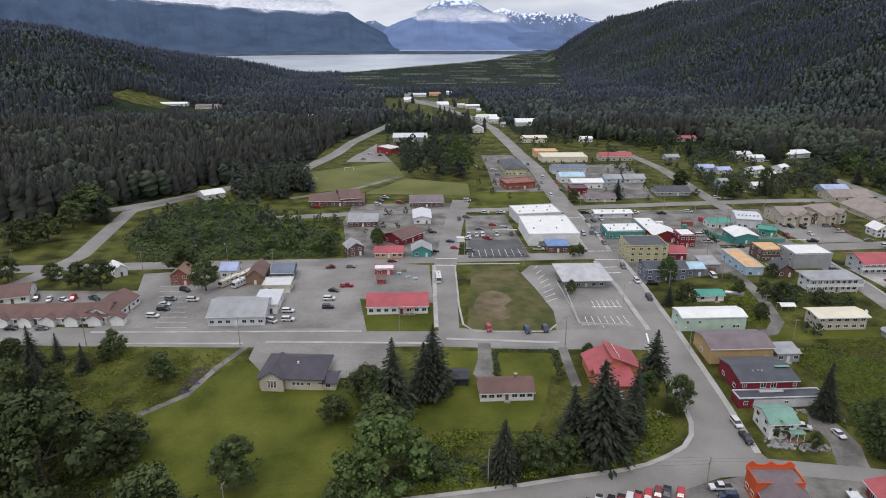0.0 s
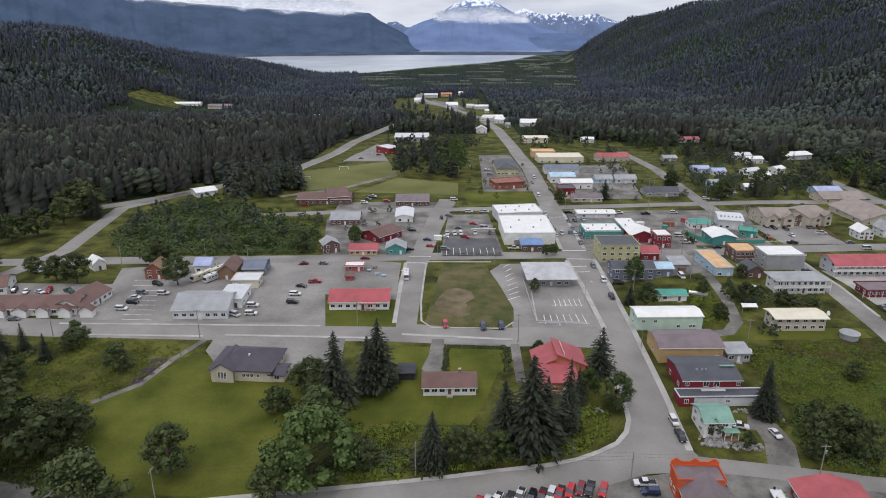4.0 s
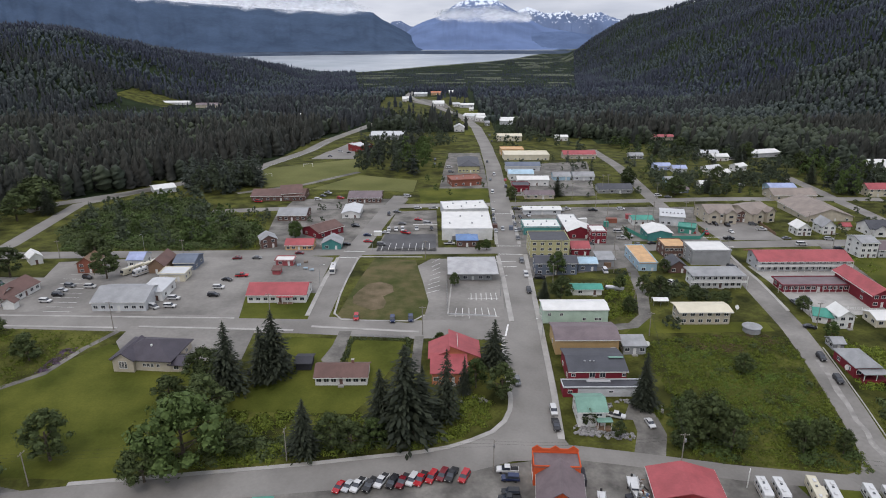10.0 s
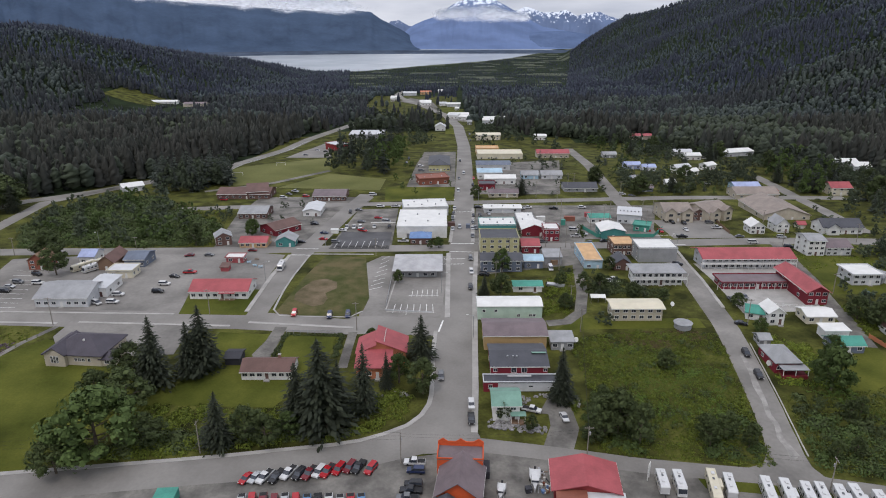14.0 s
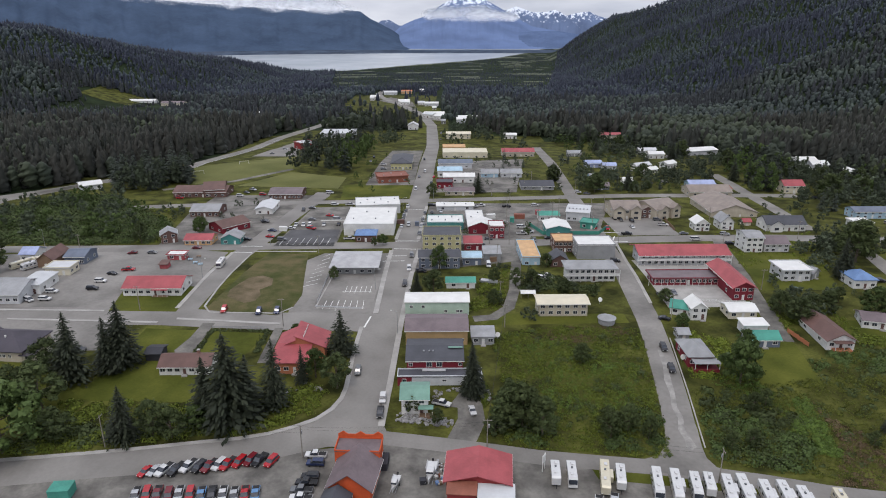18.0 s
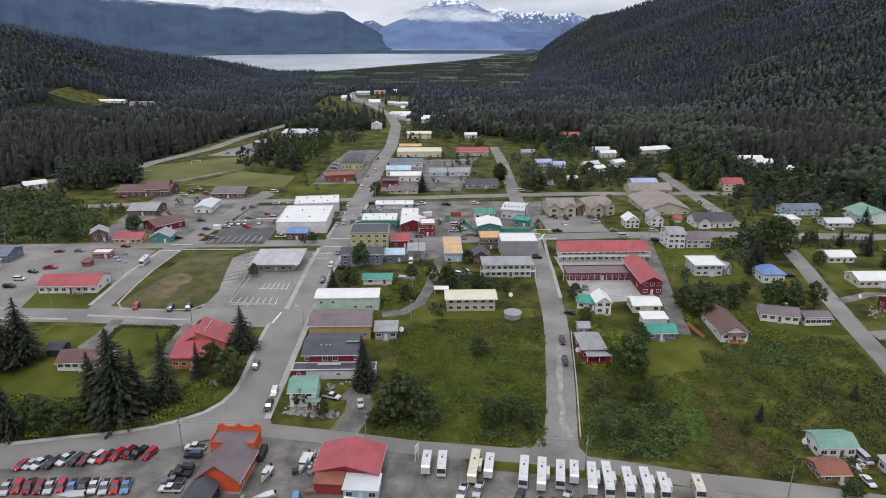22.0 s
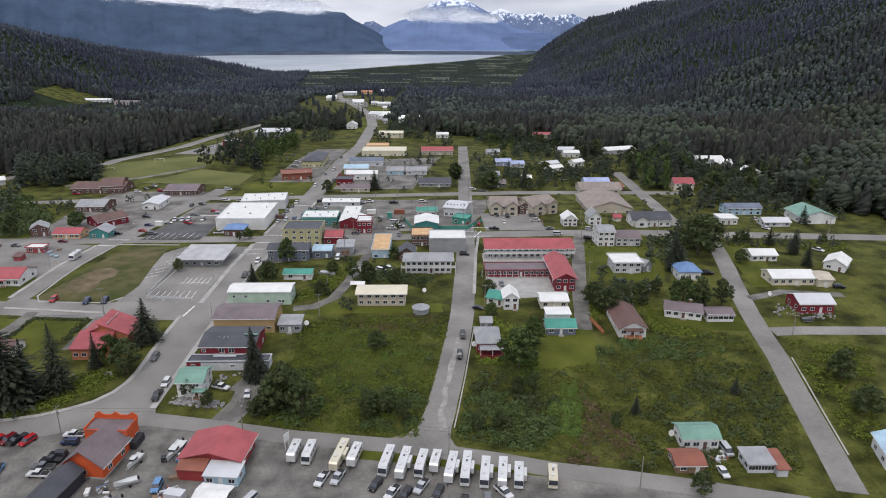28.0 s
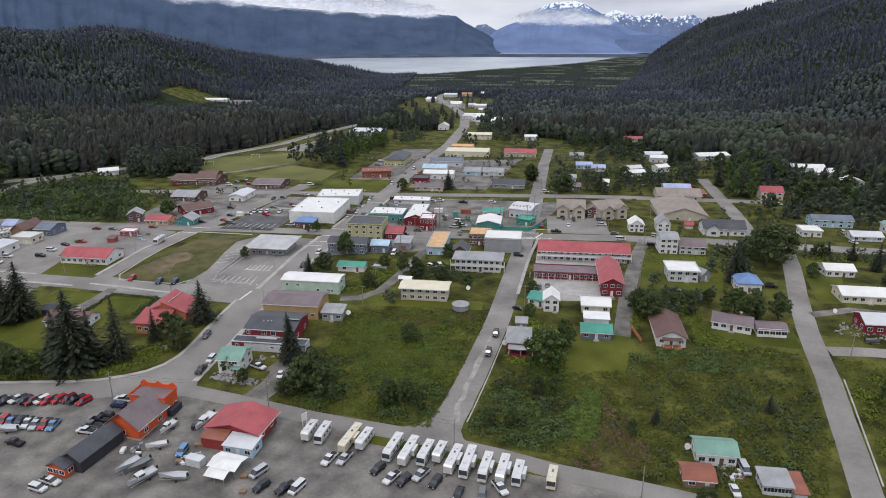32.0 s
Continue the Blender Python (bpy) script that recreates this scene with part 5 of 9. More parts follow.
drape("junction", [(82.0, 145.0), (86.9, 146.9), (89.2, 150.6), (91.6, 158.2), (92.2, 163.0), (101.0, 163.0), (100.6, 158.0), (99.3, 150.6), (98.9, 145.8), (100.2, 142.2), (105.0, 139.0), (104.0, 136.5), (84.0, 140.0)], ASPHALT_WORN, 0.064, "flared patched asphalt street mouth", "road")
drape("yard", [(-9.6, 749.7), (4.9, 749.9), (-2.5, 831.5), (-12.8, 866.6)], LAWN, 0.03, "mown grass beside the far street", "lawn")
drape("yard", [(-21.2, 975.5), (-40.8, 1057.9), (-14.0, 1040.4), (11.8, 1023.5), (11.4, 975.7)], LAWN, 0.03, "grass beside the far street", "lawn")
drape("lot", [(-13.2, 885.3), (19.0, 860.8), (17.2, 932.0), (-12.8, 960.6)], GRAVEL, 0.03, "gravel yard at the street bend", "lot")
drape("lot", [(-97.5, 1154.8), (-65.0, 1094.7), (-21.9, 1007.0), (-39.0, 1134.1), (-82.8, 1221.8)], GRAVEL, 0.03, "gravel yard beside the far street", "lot")
drape("road_repair", [(94.9, 149.5), (96.2, 148.9), (97.9, 150.3), (97.5, 154.2), (97.0, 158.0), (98.3, 163.5), (98.0, 168.0), (99.4, 175.0), (100.2, 181.0), (101.6, 190.0), (102.6, 200.0), (101.3, 201.0), (100.0, 190.0), (98.2, 182.0), (97.9, 175.0), (96.4, 168.0), (96.7, 163.0), (95.2, 158.0), (95.6, 153.5)], ASPHALT_PALE, 0.078, "pale ragged repair patch along the side street", "road")
kerb_line([(11.9, 158.4), (12.6, 179.7), (13.0, 210.4), (13.9, 260.6), (15.4, 304.2)], 2.6)
kerb_line([(3.0, 224.9), (2.6, 260.3), (2.1, 301.0)], 2.6)
kerb_line([(-70.0, 220.1), (-30.8, 216.6)], 1.8)
kerb_line([(-183.3, 218.9), (-140.4, 218.1)], 1.6)
kerb_line([(-132.9, 219.1), (-76.0, 217.2)], 1.6)
kerb_line([(-196.8, 227.4), (-100.2, 226.2)], 1.6)
kerb_line([(-73.4, 296.8), (-73.5, 254.0), (-73.4, 228.8)], 2.2)
kerb_line([(-63.8, 296.5), (-64.3, 248.4), (-63.5, 230.9), (-59.7, 225.3), (-33.4, 224.7), (-29.3, 230.1)], 1.0)
kerb_line([(-63.7, 298.3), (-33.6, 298.4)], 1.6)
kerb_line([(x - .3, y + .7) for x, y in CURVE], 1.9)
kerb_line([(212.0, 188.0), (209.9, 174.0), (207.0, 156.0), (204.0, 139.5)], 0.6)
kerb_line([(100.0, 150.0), (101.6, 161.0), (103.7, 176.0), (105.5, 191.0), (107.6, 208.0)], 0.5)
kerb_line([(113.6, 318.1), (111.1, 286.6), (108.5, 235.8)], 1.8)
kerb_line([(14.1, 321.3), (15.4, 393.2)], 2.4)
kerb_line([(2.6, 321.0), (4.4, 393.0)], 2.4)
paint_line([(2.9, 317.9), (14.5, 318.2)], 0.6)
paint_line([(2.9, 303.9), (14.0, 303.2)], 0.6)
paint_line([(1.5, 222.6), (0.1, 214.2)], 0.6)
paint_line([(-72.7, 307.4), (-62.0, 307.2)], 0.6)
paint_line([(-73.4, 296.8), (-63.8, 296.5)], 0.6)
paint_line([(98.0, 326.3), (113.5, 328.1)], 0.6)
paint_line([(97.6, 316.2), (111.5, 316.7)], 0.6)
paint_line([(98.6, 326.4), (96.3, 314.9)], 0.6)
paint_line([(115.6, 328.3), (111.5, 316.7)], 0.6)
paint_line([(-17.7, 228.8), (-17.4, 236.5)], 0.2)
paint_line([(-15.1, 228.9), (-15.0, 236.6)], 0.2)
paint_line([(-12.6, 228.9), (-12.6, 236.6)], 0.2)
paint_line([(-10.0, 229.0), (-10.1, 236.7)], 0.2)
paint_line([(-7.5, 229.0), (-7.7, 236.7)], 0.2)
paint_line([(-4.9, 229.1), (-5.3, 236.8)], 0.2)
paint_line([(-2.4, 229.1), (-2.9, 236.8)], 0.2)
paint_line([(-11.6, 244.2), (-11.5, 251.0)], 0.2)
paint_line([(-9.6, 244.2), (-9.5, 251.1)], 0.2)
paint_line([(-7.6, 244.3), (-7.5, 251.1)], 0.2)
paint_line([(-5.5, 244.3), (-5.5, 251.2)], 0.2)
paint_line([(-3.5, 244.4), (-3.6, 251.2)], 0.2)
paint_line([(-1.5, 244.4), (-1.6, 251.2)], 0.2)
paint_line([(-12.8, 245.3), (-0.8, 245.5)], 0.25)
paint_line([(-175.2, 231.0), (-164.0, 230.7)], 0.18)
paint_line([(-176.6, 235.2), (-165.4, 234.9)], 0.18)
paint_line([(-178.0, 239.6), (-166.8, 239.3)], 0.18)
paint_line([(-179.5, 244.1), (-168.3, 243.8)], 0.18)
paint_line([(-181.0, 248.7), (-169.9, 248.5)], 0.18)
paint_line([(-182.6, 253.6), (-171.5, 253.3)], 0.18)
paint_line([(-184.2, 258.6), (-173.2, 258.3)], 0.18)
paint_line([(-185.9, 263.7), (-174.9, 263.5)], 0.18)
paint_line([(-188.0, 269.8), (-176.9, 269.6)], 0.18)
paint_line([(-54.5, 309.5), (-54.5, 321.9)], 0.2)
paint_line([(-51.1, 309.6), (-51.2, 321.9)], 0.2)
paint_line([(-47.8, 309.7), (-47.9, 322.0)], 0.2)
paint_line([(-44.4, 309.7), (-44.5, 322.1)], 0.2)
paint_line([(-41.1, 309.8), (-41.2, 322.1)], 0.2)
paint_line([(-37.8, 309.9), (-37.9, 322.2)], 0.2)
paint_line([(-34.4, 309.9), (-34.6, 322.3)], 0.2)
paint_line([(-31.1, 310.0), (-31.3, 322.4)], 0.2)

# ---- buildings: along the main street ----
green_shop = house("long pale green building with a white metal roof", 26.0, 228.6, 1.5, 23.7, 9, 5.21, "gable", 0.85, "x", "pale_green", "white", front=0, side=1, name='shop', storeys=2, over=0.3, door=False)
for wx, wz in ((-9.6, 2.9), (-5.2, 2.9), (3.2, 1.0), (7.6, 1.0), (8.9, 1.0)):
    window(green_shop, wx, -4.5, wz, 0, 1.2, 1.1)
tan_hall = house("tan metal building with a mauve roof", 26.3, 208.8, 1.5, 21.1, 13, 5.12, "gable", 1.52, "x", "tan", "mauve", front=0, side=1, name='shop', door=False)
window(tan_hall, 5.8, -6.5, 1.2, 0, .9, .8)
window(tan_hall, 8.6, -6.5, 1.1, 0, 1.5, 1.1)
house("grey shed annex beside the tan building", 42.3, 205.5, 1.5, 7.5, 6, 2.98, "shed", 0.95, "x", "grey", "grey", front=3, side=1, name='shed', category='shed')
red_shop = house("dark red wooden shop with a dark roof and double windows", 26.2, 190.8, 1.5, 17.6, 14.6, 4.9, "gable", 1.5, "x", "dark_red", "dark_grey", front=0, side=2, name='shop', door=False)
for wx, ww, wh in ((-7.6, 1.3, 1.1), (-1.8, 1.8, 1.8), (1.4, 1.8, 1.8), (8.0, 1.2, 1.1)):
    window(red_shop, wx, -7.3, 3.0 if wh < 1.5 else 2.7, 0, ww, wh)
for vx in (-3.5, -1.8, -.6):
    part("roof_vent", box_mesh("roof_vent", 0.5, 0.5, 0.7, GREY_METAL), red_shop, at=pose(vx, -3.2, 5.7))
part("roof_panel", box_mesh("roof_panel", 4.6, 2.6, 0.08, roof_mat("jade")), red_shop, at=pose(6.6, -.9, 6.42, -11))
red_front = house("low grey front wing with a flat dark roof and red corner", 28.0, 180.6, 1.5, 26.0, 4.6, 2.8, "flat", 0.19, "x", "pale_grey", "dark_grey", front=0, side=0, name='shop', over=0.15, door=False)
part("corner_wall", box_mesh("corner_wall", 4.4, 4.7, 4.3, wall_mat("dark_red")), red_front, at=pose(-10.85, -.06, -1.55))
window(red_front, -11.0, -2.46, 1.0, 0, 1.3, 1.3)
window(red_front, 1.4, -2.34, 1.2, 0, 1.4, .8)
part("roof_boat", box_mesh("roof_boat", 7.4, 1.0, 0.6, wall_mat("zinc"), 0.2), red_front, at=pose(-1.8, 1.0, 2.99))
jade_house = house("small white two-storey house with a jade metal roof", 21.0, 168.4, 1.5, 7.6, 9, 4.84, "gable", 1.71, "x", "white", "jade", front=2, storeys=2, over=0.6)
house("olive three-storey hotel with a flat roof", 26.3, 307.1, 1.5, 18.4, 15, 8.16, "flat", 0.19, "x", "olive", "dark_grey", front=5, side=3, storeys=3, name='hotel', category='hotel', over=0.1, door=False)
house("small dark red shop with a bright red roof", 41.3, 307.8, 1.5, 8.4, 11, 3.82, "gable", 1.9, "x", "dark_red", "red", front=2, name='shop')
house("slate blue two-storey wooden building", 25.7, 277.9, 1.5, 17.9, 10, 5.58, "gable", 1.52, "x", "slate", "dark_grey", front=5, storeys=2, name='shop')
house("slate building with a pale blue roof", 40.2, 282.1, 1.5, 8.2, 8, 3.91, "gable", 1.14, "x", "slate", "sky", front=2, name='shop')
house("low grey workshop with a grey metal roof", 49.7, 288.6, 1.5, 7.5, 9, 3.72, "shed", 0.76, "x", "grey", "grey", front=1, name='workshop', category='workshop')
house("low white shed with a green roof", 35.0, 252.6, 1.5, 11.6, 6, 2.6, "gable", 0.95, "x", "white", "green", front=2, name='shed', category='shed')
house("long shop block with a flat white roof", 27.4, 346.3, 1.5, 19.5, 14, 4.25, "flat", 0.19, "x", "teal", "white", front=5, name='shop', over=0.1, vents=5)
house("flat white-roofed shop block", 43.5, 354.6, 1.5, 9.8, 20, 4.25, "flat", 0.19, "x", "grey", "white", front=2, name='shop', over=0.1, vents=2)
house("dark red hall with a white roof", 46.2, 338.1, 1.5, 12.9, 12, 4.25, "gable", 2.38, "y", "dark_red", "white", front=2, name='hall', category='hall')
house("dark red two-storey flat-roofed shop", 54.0, 328.6, 1.5, 7.7, 10, 6.38, "flat", 0.28, "x", "dark_red", "white", front=3, storeys=2, name='shop', over=0.1)
house("white building with a low white roof", 32.7, 386.3, 1.5, 21.9, 8, 3.06, "gable", 0.76, "x", "pale_grey", "white", front=3, name='shop', vents=3)
house("long narrow building with a sand-coloured flat roof", 66.6, 290.7, 1.5, 7.9, 24, 4.28, "flat", 0.19, "x", "sky", "sand", front=2, side=4, name='shop', over=0.3)
house("teal metal workshop with a white gable roof", 86.4, 335.8, 1.5, 12.2, 14, 4.25, "gable", 1.52, "y", "teal", "white", front=1, name='workshop', category='workshop')
house("low white building with a green metal roof", 85.6, 363.4, 1.5, 11.3, 9, 3.4, "gable", 1.14, "x", "white", "green", front=3, name='workshop', category='workshop')
house("grey metal power house with roof vents", 103.5, 366.3, -14.4, 12.7, 16, 5.52, "gable", 0.95, "x", "pale_grey", "pale_grey", front=4, name='power_house', category='building', vents=6)
house("small green flat-roofed power house", 105.7, 346.2, -21.3, 8.2, 8, 3.4, "flat", 0.19, "x", "green", "green", front=2, name='power_house', category='building')
house("brown building with a sand-coloured flat roof", 85.2, 305.5, 1.5, 10.5, 12, 5.52, "flat", 0.28, "x", "brown", "sand", front=5, storeys=2, name='hotel', category='hotel', over=0.2)
house("grey three-storey hotel with a white flat roof", 97.6, 294.7, 1.5, 17.3, 13, 7.07, "flat", 0.28, "x", "grey", "white", front=0, storeys=3, name='hotel', category='hotel', over=0.2, door=False)
motel_wing = house("white two-storey motel wing with a grey hip roof", 89.5, 262.3, 1.5, 19.8, 9, 5.58, "hip", 2.09, "x", "white", "grey", front=8, storeys=2, name='motel', category='motel', over=1.2)
house("dark gabled bungalow with brown walls", 79.1, 280.6, 1.5, 7.5, 9, 3.35, "gable", 2.47, "y", "brown", "dark_grey", front=2, name='bungalow')
house("beige two-storey flats with a white roof", 72.6, 227.7, 1.5, 18.2, 8, 5.02, "gable", 0.57, "x", "beige", "cream", front=6, storeys=2, name='flats', category='flats', door=False, over=0.8)
market = house("white supermarket with a flat white roof", -12.6, 344.4, 1.5, 26.0, 32, 6.46, "flat", 0.28, "x", "white", "white", front=0, side=0, name='supermarket', category='shop', door=False, over=0.1, vents=4)
house("flat-roofed white store behind the supermarket", -13.5, 383.0, 8.0, 26.0, 18, 5.4, "flat", 0.28, "x", "pale_grey", "white", front=0, side=0, name='store', category='shop', door=False, over=0.1, vents=6)
house("brown store front with a blue hip roof", -12.4, 321.0, 1.5, 10.3, 9, 3.57, "hip", 1.9, "x", "brown", "blue", front=3, name='shop')
# Grey wall colour paints in the shade of the bank's recessed front.
house("bank with a pale hip metal roof and deep eaves", -10.7, 273.1, 1.5, 16.2, 16, 4.0, "hip", 2.4, "x", "grey", "zinc", front=5, name='bank', category='bank', over=2.6)
house("mauve roofed offices with a dark hip roof", -9.2, 522.5, 1.5, 16.1, 34, 5.0, "hip", 3.0, "x", "olive", "dark_grey", front=6, side=8, name='offices', category='offices')
house("orange-brown shop with a flat roof", -12.6, 467.0, 15.2, 21.3, 14, 4.5, "flat", 0.3, "x", "rust", "rust", front=4, name='shop', vents=3)
house("white store with a flat roof", 41.3, 578.1, 1.5, 38.6, 20, 5.0, "flat", 0.3, "x", "cream", "cream", front=6, name='store', category='shop', over=0.1)
house("low shop with a sand-coloured roof", 31.8, 611.5, 1.5, 20.7, 14, 5.5, "flat", 0.3, "x", "sand", "sand", front=4, name='shop', over=0.1)
house("low building with a bright red roof", 87.9, 583.8, 1.5, 27.8, 14, 4.5, "gable", 2.2, "x", "beige", "red", front=6, name='shop')
house("workshop with a pale blue roof", 28.8, 487.0, 1.5, 17.8, 14, 4.6, "gable", 1.6, "x", "white", "sky", front=4, name='workshop', category='workshop')
house("white workshop with a white roof", 35.5, 465.9, 1.5, 21.8, 10, 4.4, "gable", 1.6, "x", "white", "white", front=4, name='workshop', category='workshop')
house("dark red flat-roofed shop", 25.6, 447.8, 1.5, 10.7, 10, 4.25, "flat", 0.28, "x", "dark_red", "dark_grey", front=3, name='shop')
house("pinkish low house with a mauve roof", 35.7, 427.8, 1.5, 19.1, 9, 2.89, "gable", 1.71, "x", "beige", "mauve", front=4)
house("grey house with a wide slate roof", 88.5, 446.0, 1.5, 22.1, 14, 2.72, "gable", 2.47, "x", "grey", "dark_grey", front=4)
house("pale house with a slate roof", 32.9, 516.3, 1.5, 26.1, 12, 4.2, "gable", 2.0, "x", "pale_grey", "slate", front=3)
house("pale bungalow with a grey roof", 74.1, 484.3, 1.5, 15.2, 11, 3.2, "gable", 2.0, "x", "pale_grey", "grey", front=3)
house("pale bungalow with a grey roof", 58.2, 483.6, 1.5, 12.3, 10, 3.2, "gable", 2.0, "x", "sky", "grey", front=2)
house("cream two-storey house beside the far street", 36.4, 709.4, 1.5, 25.5, 14, 5.5, "gable", 1.5, "x", "cream", "cream", front=4, storeys=2)
house("small white house with a steep roof", -16.2, 784.4, 1.5, 11.8, 12, 5, "gable", 3, "y", "white", "pale_grey", front=2)

# ---- buildings: west side ----
red_hall = house("white building with a bright red metal roof", -88.0, 246.9, 1.5, 22.9, 13, 3.35, "gable", 2.47, "x", "white", "red", front=8, name='hall', category='hall')
house("long brown school building with a gabled roof", -133.2, 424.7, 1.5, 33.9, 18, 3.57, "gable", 2.47, "x", "brown", "brown", front=8, name='school', category='school')
house("brown school hall with a tall roof", -126.4, 427.3, 14.2, 13.2, 22, 5.1, "gable", 3.04, "x", "brown", "brown", front=3, name='school', category='school')
house("low brown office with a mauve roof", -76.7, 420.9, 1.5, 20.7, 18, 3.4, "gable", 1.9, "x", "brown", "mauve", front=7, name='offices', category='offices')
house("brown house with a grey roof", -112.3, 374.3, 1.5, 16.2, 16, 3.4, "gable", 2.28, "x", "brown", "grey", front=5)
house("white garage with a pale roof", -79.3, 381.1, 1.5, 9.8, 18, 3.57, "gable", 1.33, "y", "white", "pale_grey", front=2, name='garage', category='garage')
house("cream cafe with a red roof", -94.9, 314.1, 1.5, 13.3, 10, 2.89, "gable", 1.71, "x", "sand", "red", front=5, name='cafe', category='cafe')
house("dark red shop with a brown roof", -89.1, 340.6, 49.6, 16.4, 14, 3.57, "gable", 2.28, "x", "dark_red", "brown", front=3, name='shop')
house("teal wooden cottage with a grey roof", -79.2, 315.0, 1.5, 9.2, 9, 3.4, "gable", 2.28, "y", "teal", "grey", front=2, name='cottage')
house("weathered wooden two-storey house", -112.0, 316.5, 23.7, 7.6, 8, 4.67, "gable", 2.09, "y", "brown", "grey", front=2, storeys=2)
house("small red snack stand with a white roof", -95.6, 286.3, 1.5, 7.8, 5, 2.6, "flat", 0.19, "x", "red", "white", front=2, name='kiosk', category='kiosk')
house("small red wooden shed", -96.0, 272.9, 1.5, 3.3, 4, 2.05, "shed", 0.57, "x", "red", "brown", front=0, side=0, name='shed', category='shed', door=False)
house("long grey church hall with a metal roof", -146.4, 240.7, 1.5, 20.4, 18, 3.72, "gable", 2.85, "x", "pale_grey", "grey", front=7, name='hall', category='hall')
house("white wing with a pale hip roof", -138.0, 248.4, 1.5, 8.7, 14, 3.91, "hip", 2.28, "x", "white", "pale_grey", front=2, name='hall', category='hall')
house("brown wooden hall with a gable roof", -149.0, 278.7, 1.5, 6.9, 14, 4.09, "gable", 2.85, "y", "wood", "brown", front=1, name='hall', category='hall')
house("shop with a slate roof", -138.7, 282.6, 1.5, 9.0, 12, 3.91, "gable", 1.71, "x", "slate", "slate", front=3, name='shop')
house("small tan building with a flat roof", -137.8, 265.5, 1.5, 10.5, 8, 3.35, "flat", 0.19, "x", "cream", "pale_grey", front=2, name='shop')
house("white house with a blue roof", -162.7, 285.5, 1.5, 6.9, 9, 3.72, "gable", 2.09, "x", "white", "lavender", front=2)
house("rust-red house with a steep roof", -180.1, 276.3, 1.5, 7.7, 9, 4.65, "gable", 2.85, "y", "rust", "wood", front=2, storeys=2)
house("white shed standing among trees", -212.4, 287.0, 43.5, 5.1, 8, 3.72, "gable", 1.9, "y", "white", "white", front=1)
long_motel = house("long motel with a mauve-brown roof and white walls", -221.2, 239.8, 1.5, 54.4, 12, 2.98, "gable", 2.85, "x", "white", "brown", front=16, name='motel', category='motel')
house("motel wing with a mauve-brown roof", -196.5, 244.7, 82.7, 18.4, 12, 2.98, "gable", 2.85, "x", "white", "brown", front=6, name='motel', category='motel')
house("motel wing with a brown roof", -242.4, 258.8, 17.8, 15.2, 14, 2.98, "gable", 2.85, "x", "white", "brown", front=4, name='motel', category='motel')
chapel = house("beige chapel with one broad dark shingle roof", -118.2, 197.6, -4, 19.5, 15, 3.35, "hip", 3.7, "x", "beige", "charcoal_mauve", front=0, side=2, name='chapel', category='chapel', door=False, over=0.7)
for wx in (1.0, 2.3, 3.6, 5.6):
    window(chapel, wx, -7.5, 1.1, 0, 1.1, 1.2)
part("roof_vent", box_mesh("roof_vent", 0.5, 0.5, 0.8, TRIM), chapel, at=pose(1.5, -2.6, 5.9))
chapel_nave = house("beige chapel nave with tall front windows", -123.8, 195.4, -4, 7.0, 12.4, 4.0, "gable", 2.3, "y", "beige", "charcoal_mauve", front=0, side=0, name='chapel', category='chapel', door=False)
for wx in (-.95, 0, .95):
    window(chapel_nave, wx, -6.2, .9, 0, .85, 2.6)
house("lower beige chapel wing with a dark roof", -107.0, 193.0, -4, 4.6, 7, 2.4, "gable", 1.2, "x", "beige", "charcoal_mauve", front=1, side=1, name='chapel', category='chapel', door=False)
house("white bungalow with a mauve-brown roof", -53.1, 187.4, 1.5, 16.1, 9, 2.7, "gable", 2.09, "x", "white", "brown", front=7, name='bungalow', chimney=True)
house("small charcoal wooden shed", -66.6, 194.0, 1.5, 4.8, 6, 2.42, "gable", 0.76, "x", "charcoal", "charcoal", front=0, side=0, name='shed', category='shed', door=False)
house("orange-walled house wing with a sloping red roof", -19.6, 188.0, 1.5, 10.6, 8.2, 3.7, "shed", 2.3, "x", "terracotta", "red", front=4, side=1, name='house', over=0.6)
tall_wing = thing("house", "tall house wing with split red roofs and high windows", "house", pose(-18.2, 197.6, town(197.6), 0, 0, 1.5))
TAKEN.append((-18.2, 197.6, 10.0))
bm = bmesh.new()
prism(bm, [(-8.0, -1.6), (7.6, -1.6), (7.6, 4.1), (1.2, 6.9), (1.2, 8.3), (-8.0, 4.5)], -5.4, 5.4)
bmesh.ops.rotate(bm, verts=list(bm.verts), matrix=Matrix.Rotation(math.pi / 2, 3, "Z"))
part("wall", done(bm, "wall", wall_mat("terracotta")), tall_wing)
for prof in ([(-8.7, 4.22), (1.6, 8.48), (1.6, 8.7), (-8.7, 4.44)], [(1.2, 6.92), (8.3, 3.8), (8.3, 4.02), (1.2, 7.14)]):
    bm = bmesh.new()
    prism(bm, prof, -6.0, 6.0)
    bmesh.ops.rotate(bm, verts=list(bm.verts), matrix=Matrix.Rotation(math.pi / 2, 3, "Z"))
    part("roof", done(bm, "roof", roof_mat("red")), tall_wing)
for wy in (-3.6, -1.2, 1.2, 3.6):
    window(tall_wing, 1.22, wy, 7.25, 90, 1.8, .7)
window(tall_wing, -4.4, -5.4, 1.2, 0, 1.6, 1.3)
window(tall_wing, 4.6, -5.4, 1.2, 0, 1.6, 1.3)
house("low school wing beside the far car park", -93.6, 724.2, 1.5, 36.2, 30, 5, "flat", 0.3, "x", "grey", "pale_grey", front=6, name='school', category='school')
house("low red flat-roofed school wing", -111.3, 638.7, 43.3, 14.1, 20, 6, "flat", 0.3, "x", "barn_red", "pale_grey", front=2, name='school', category='school')
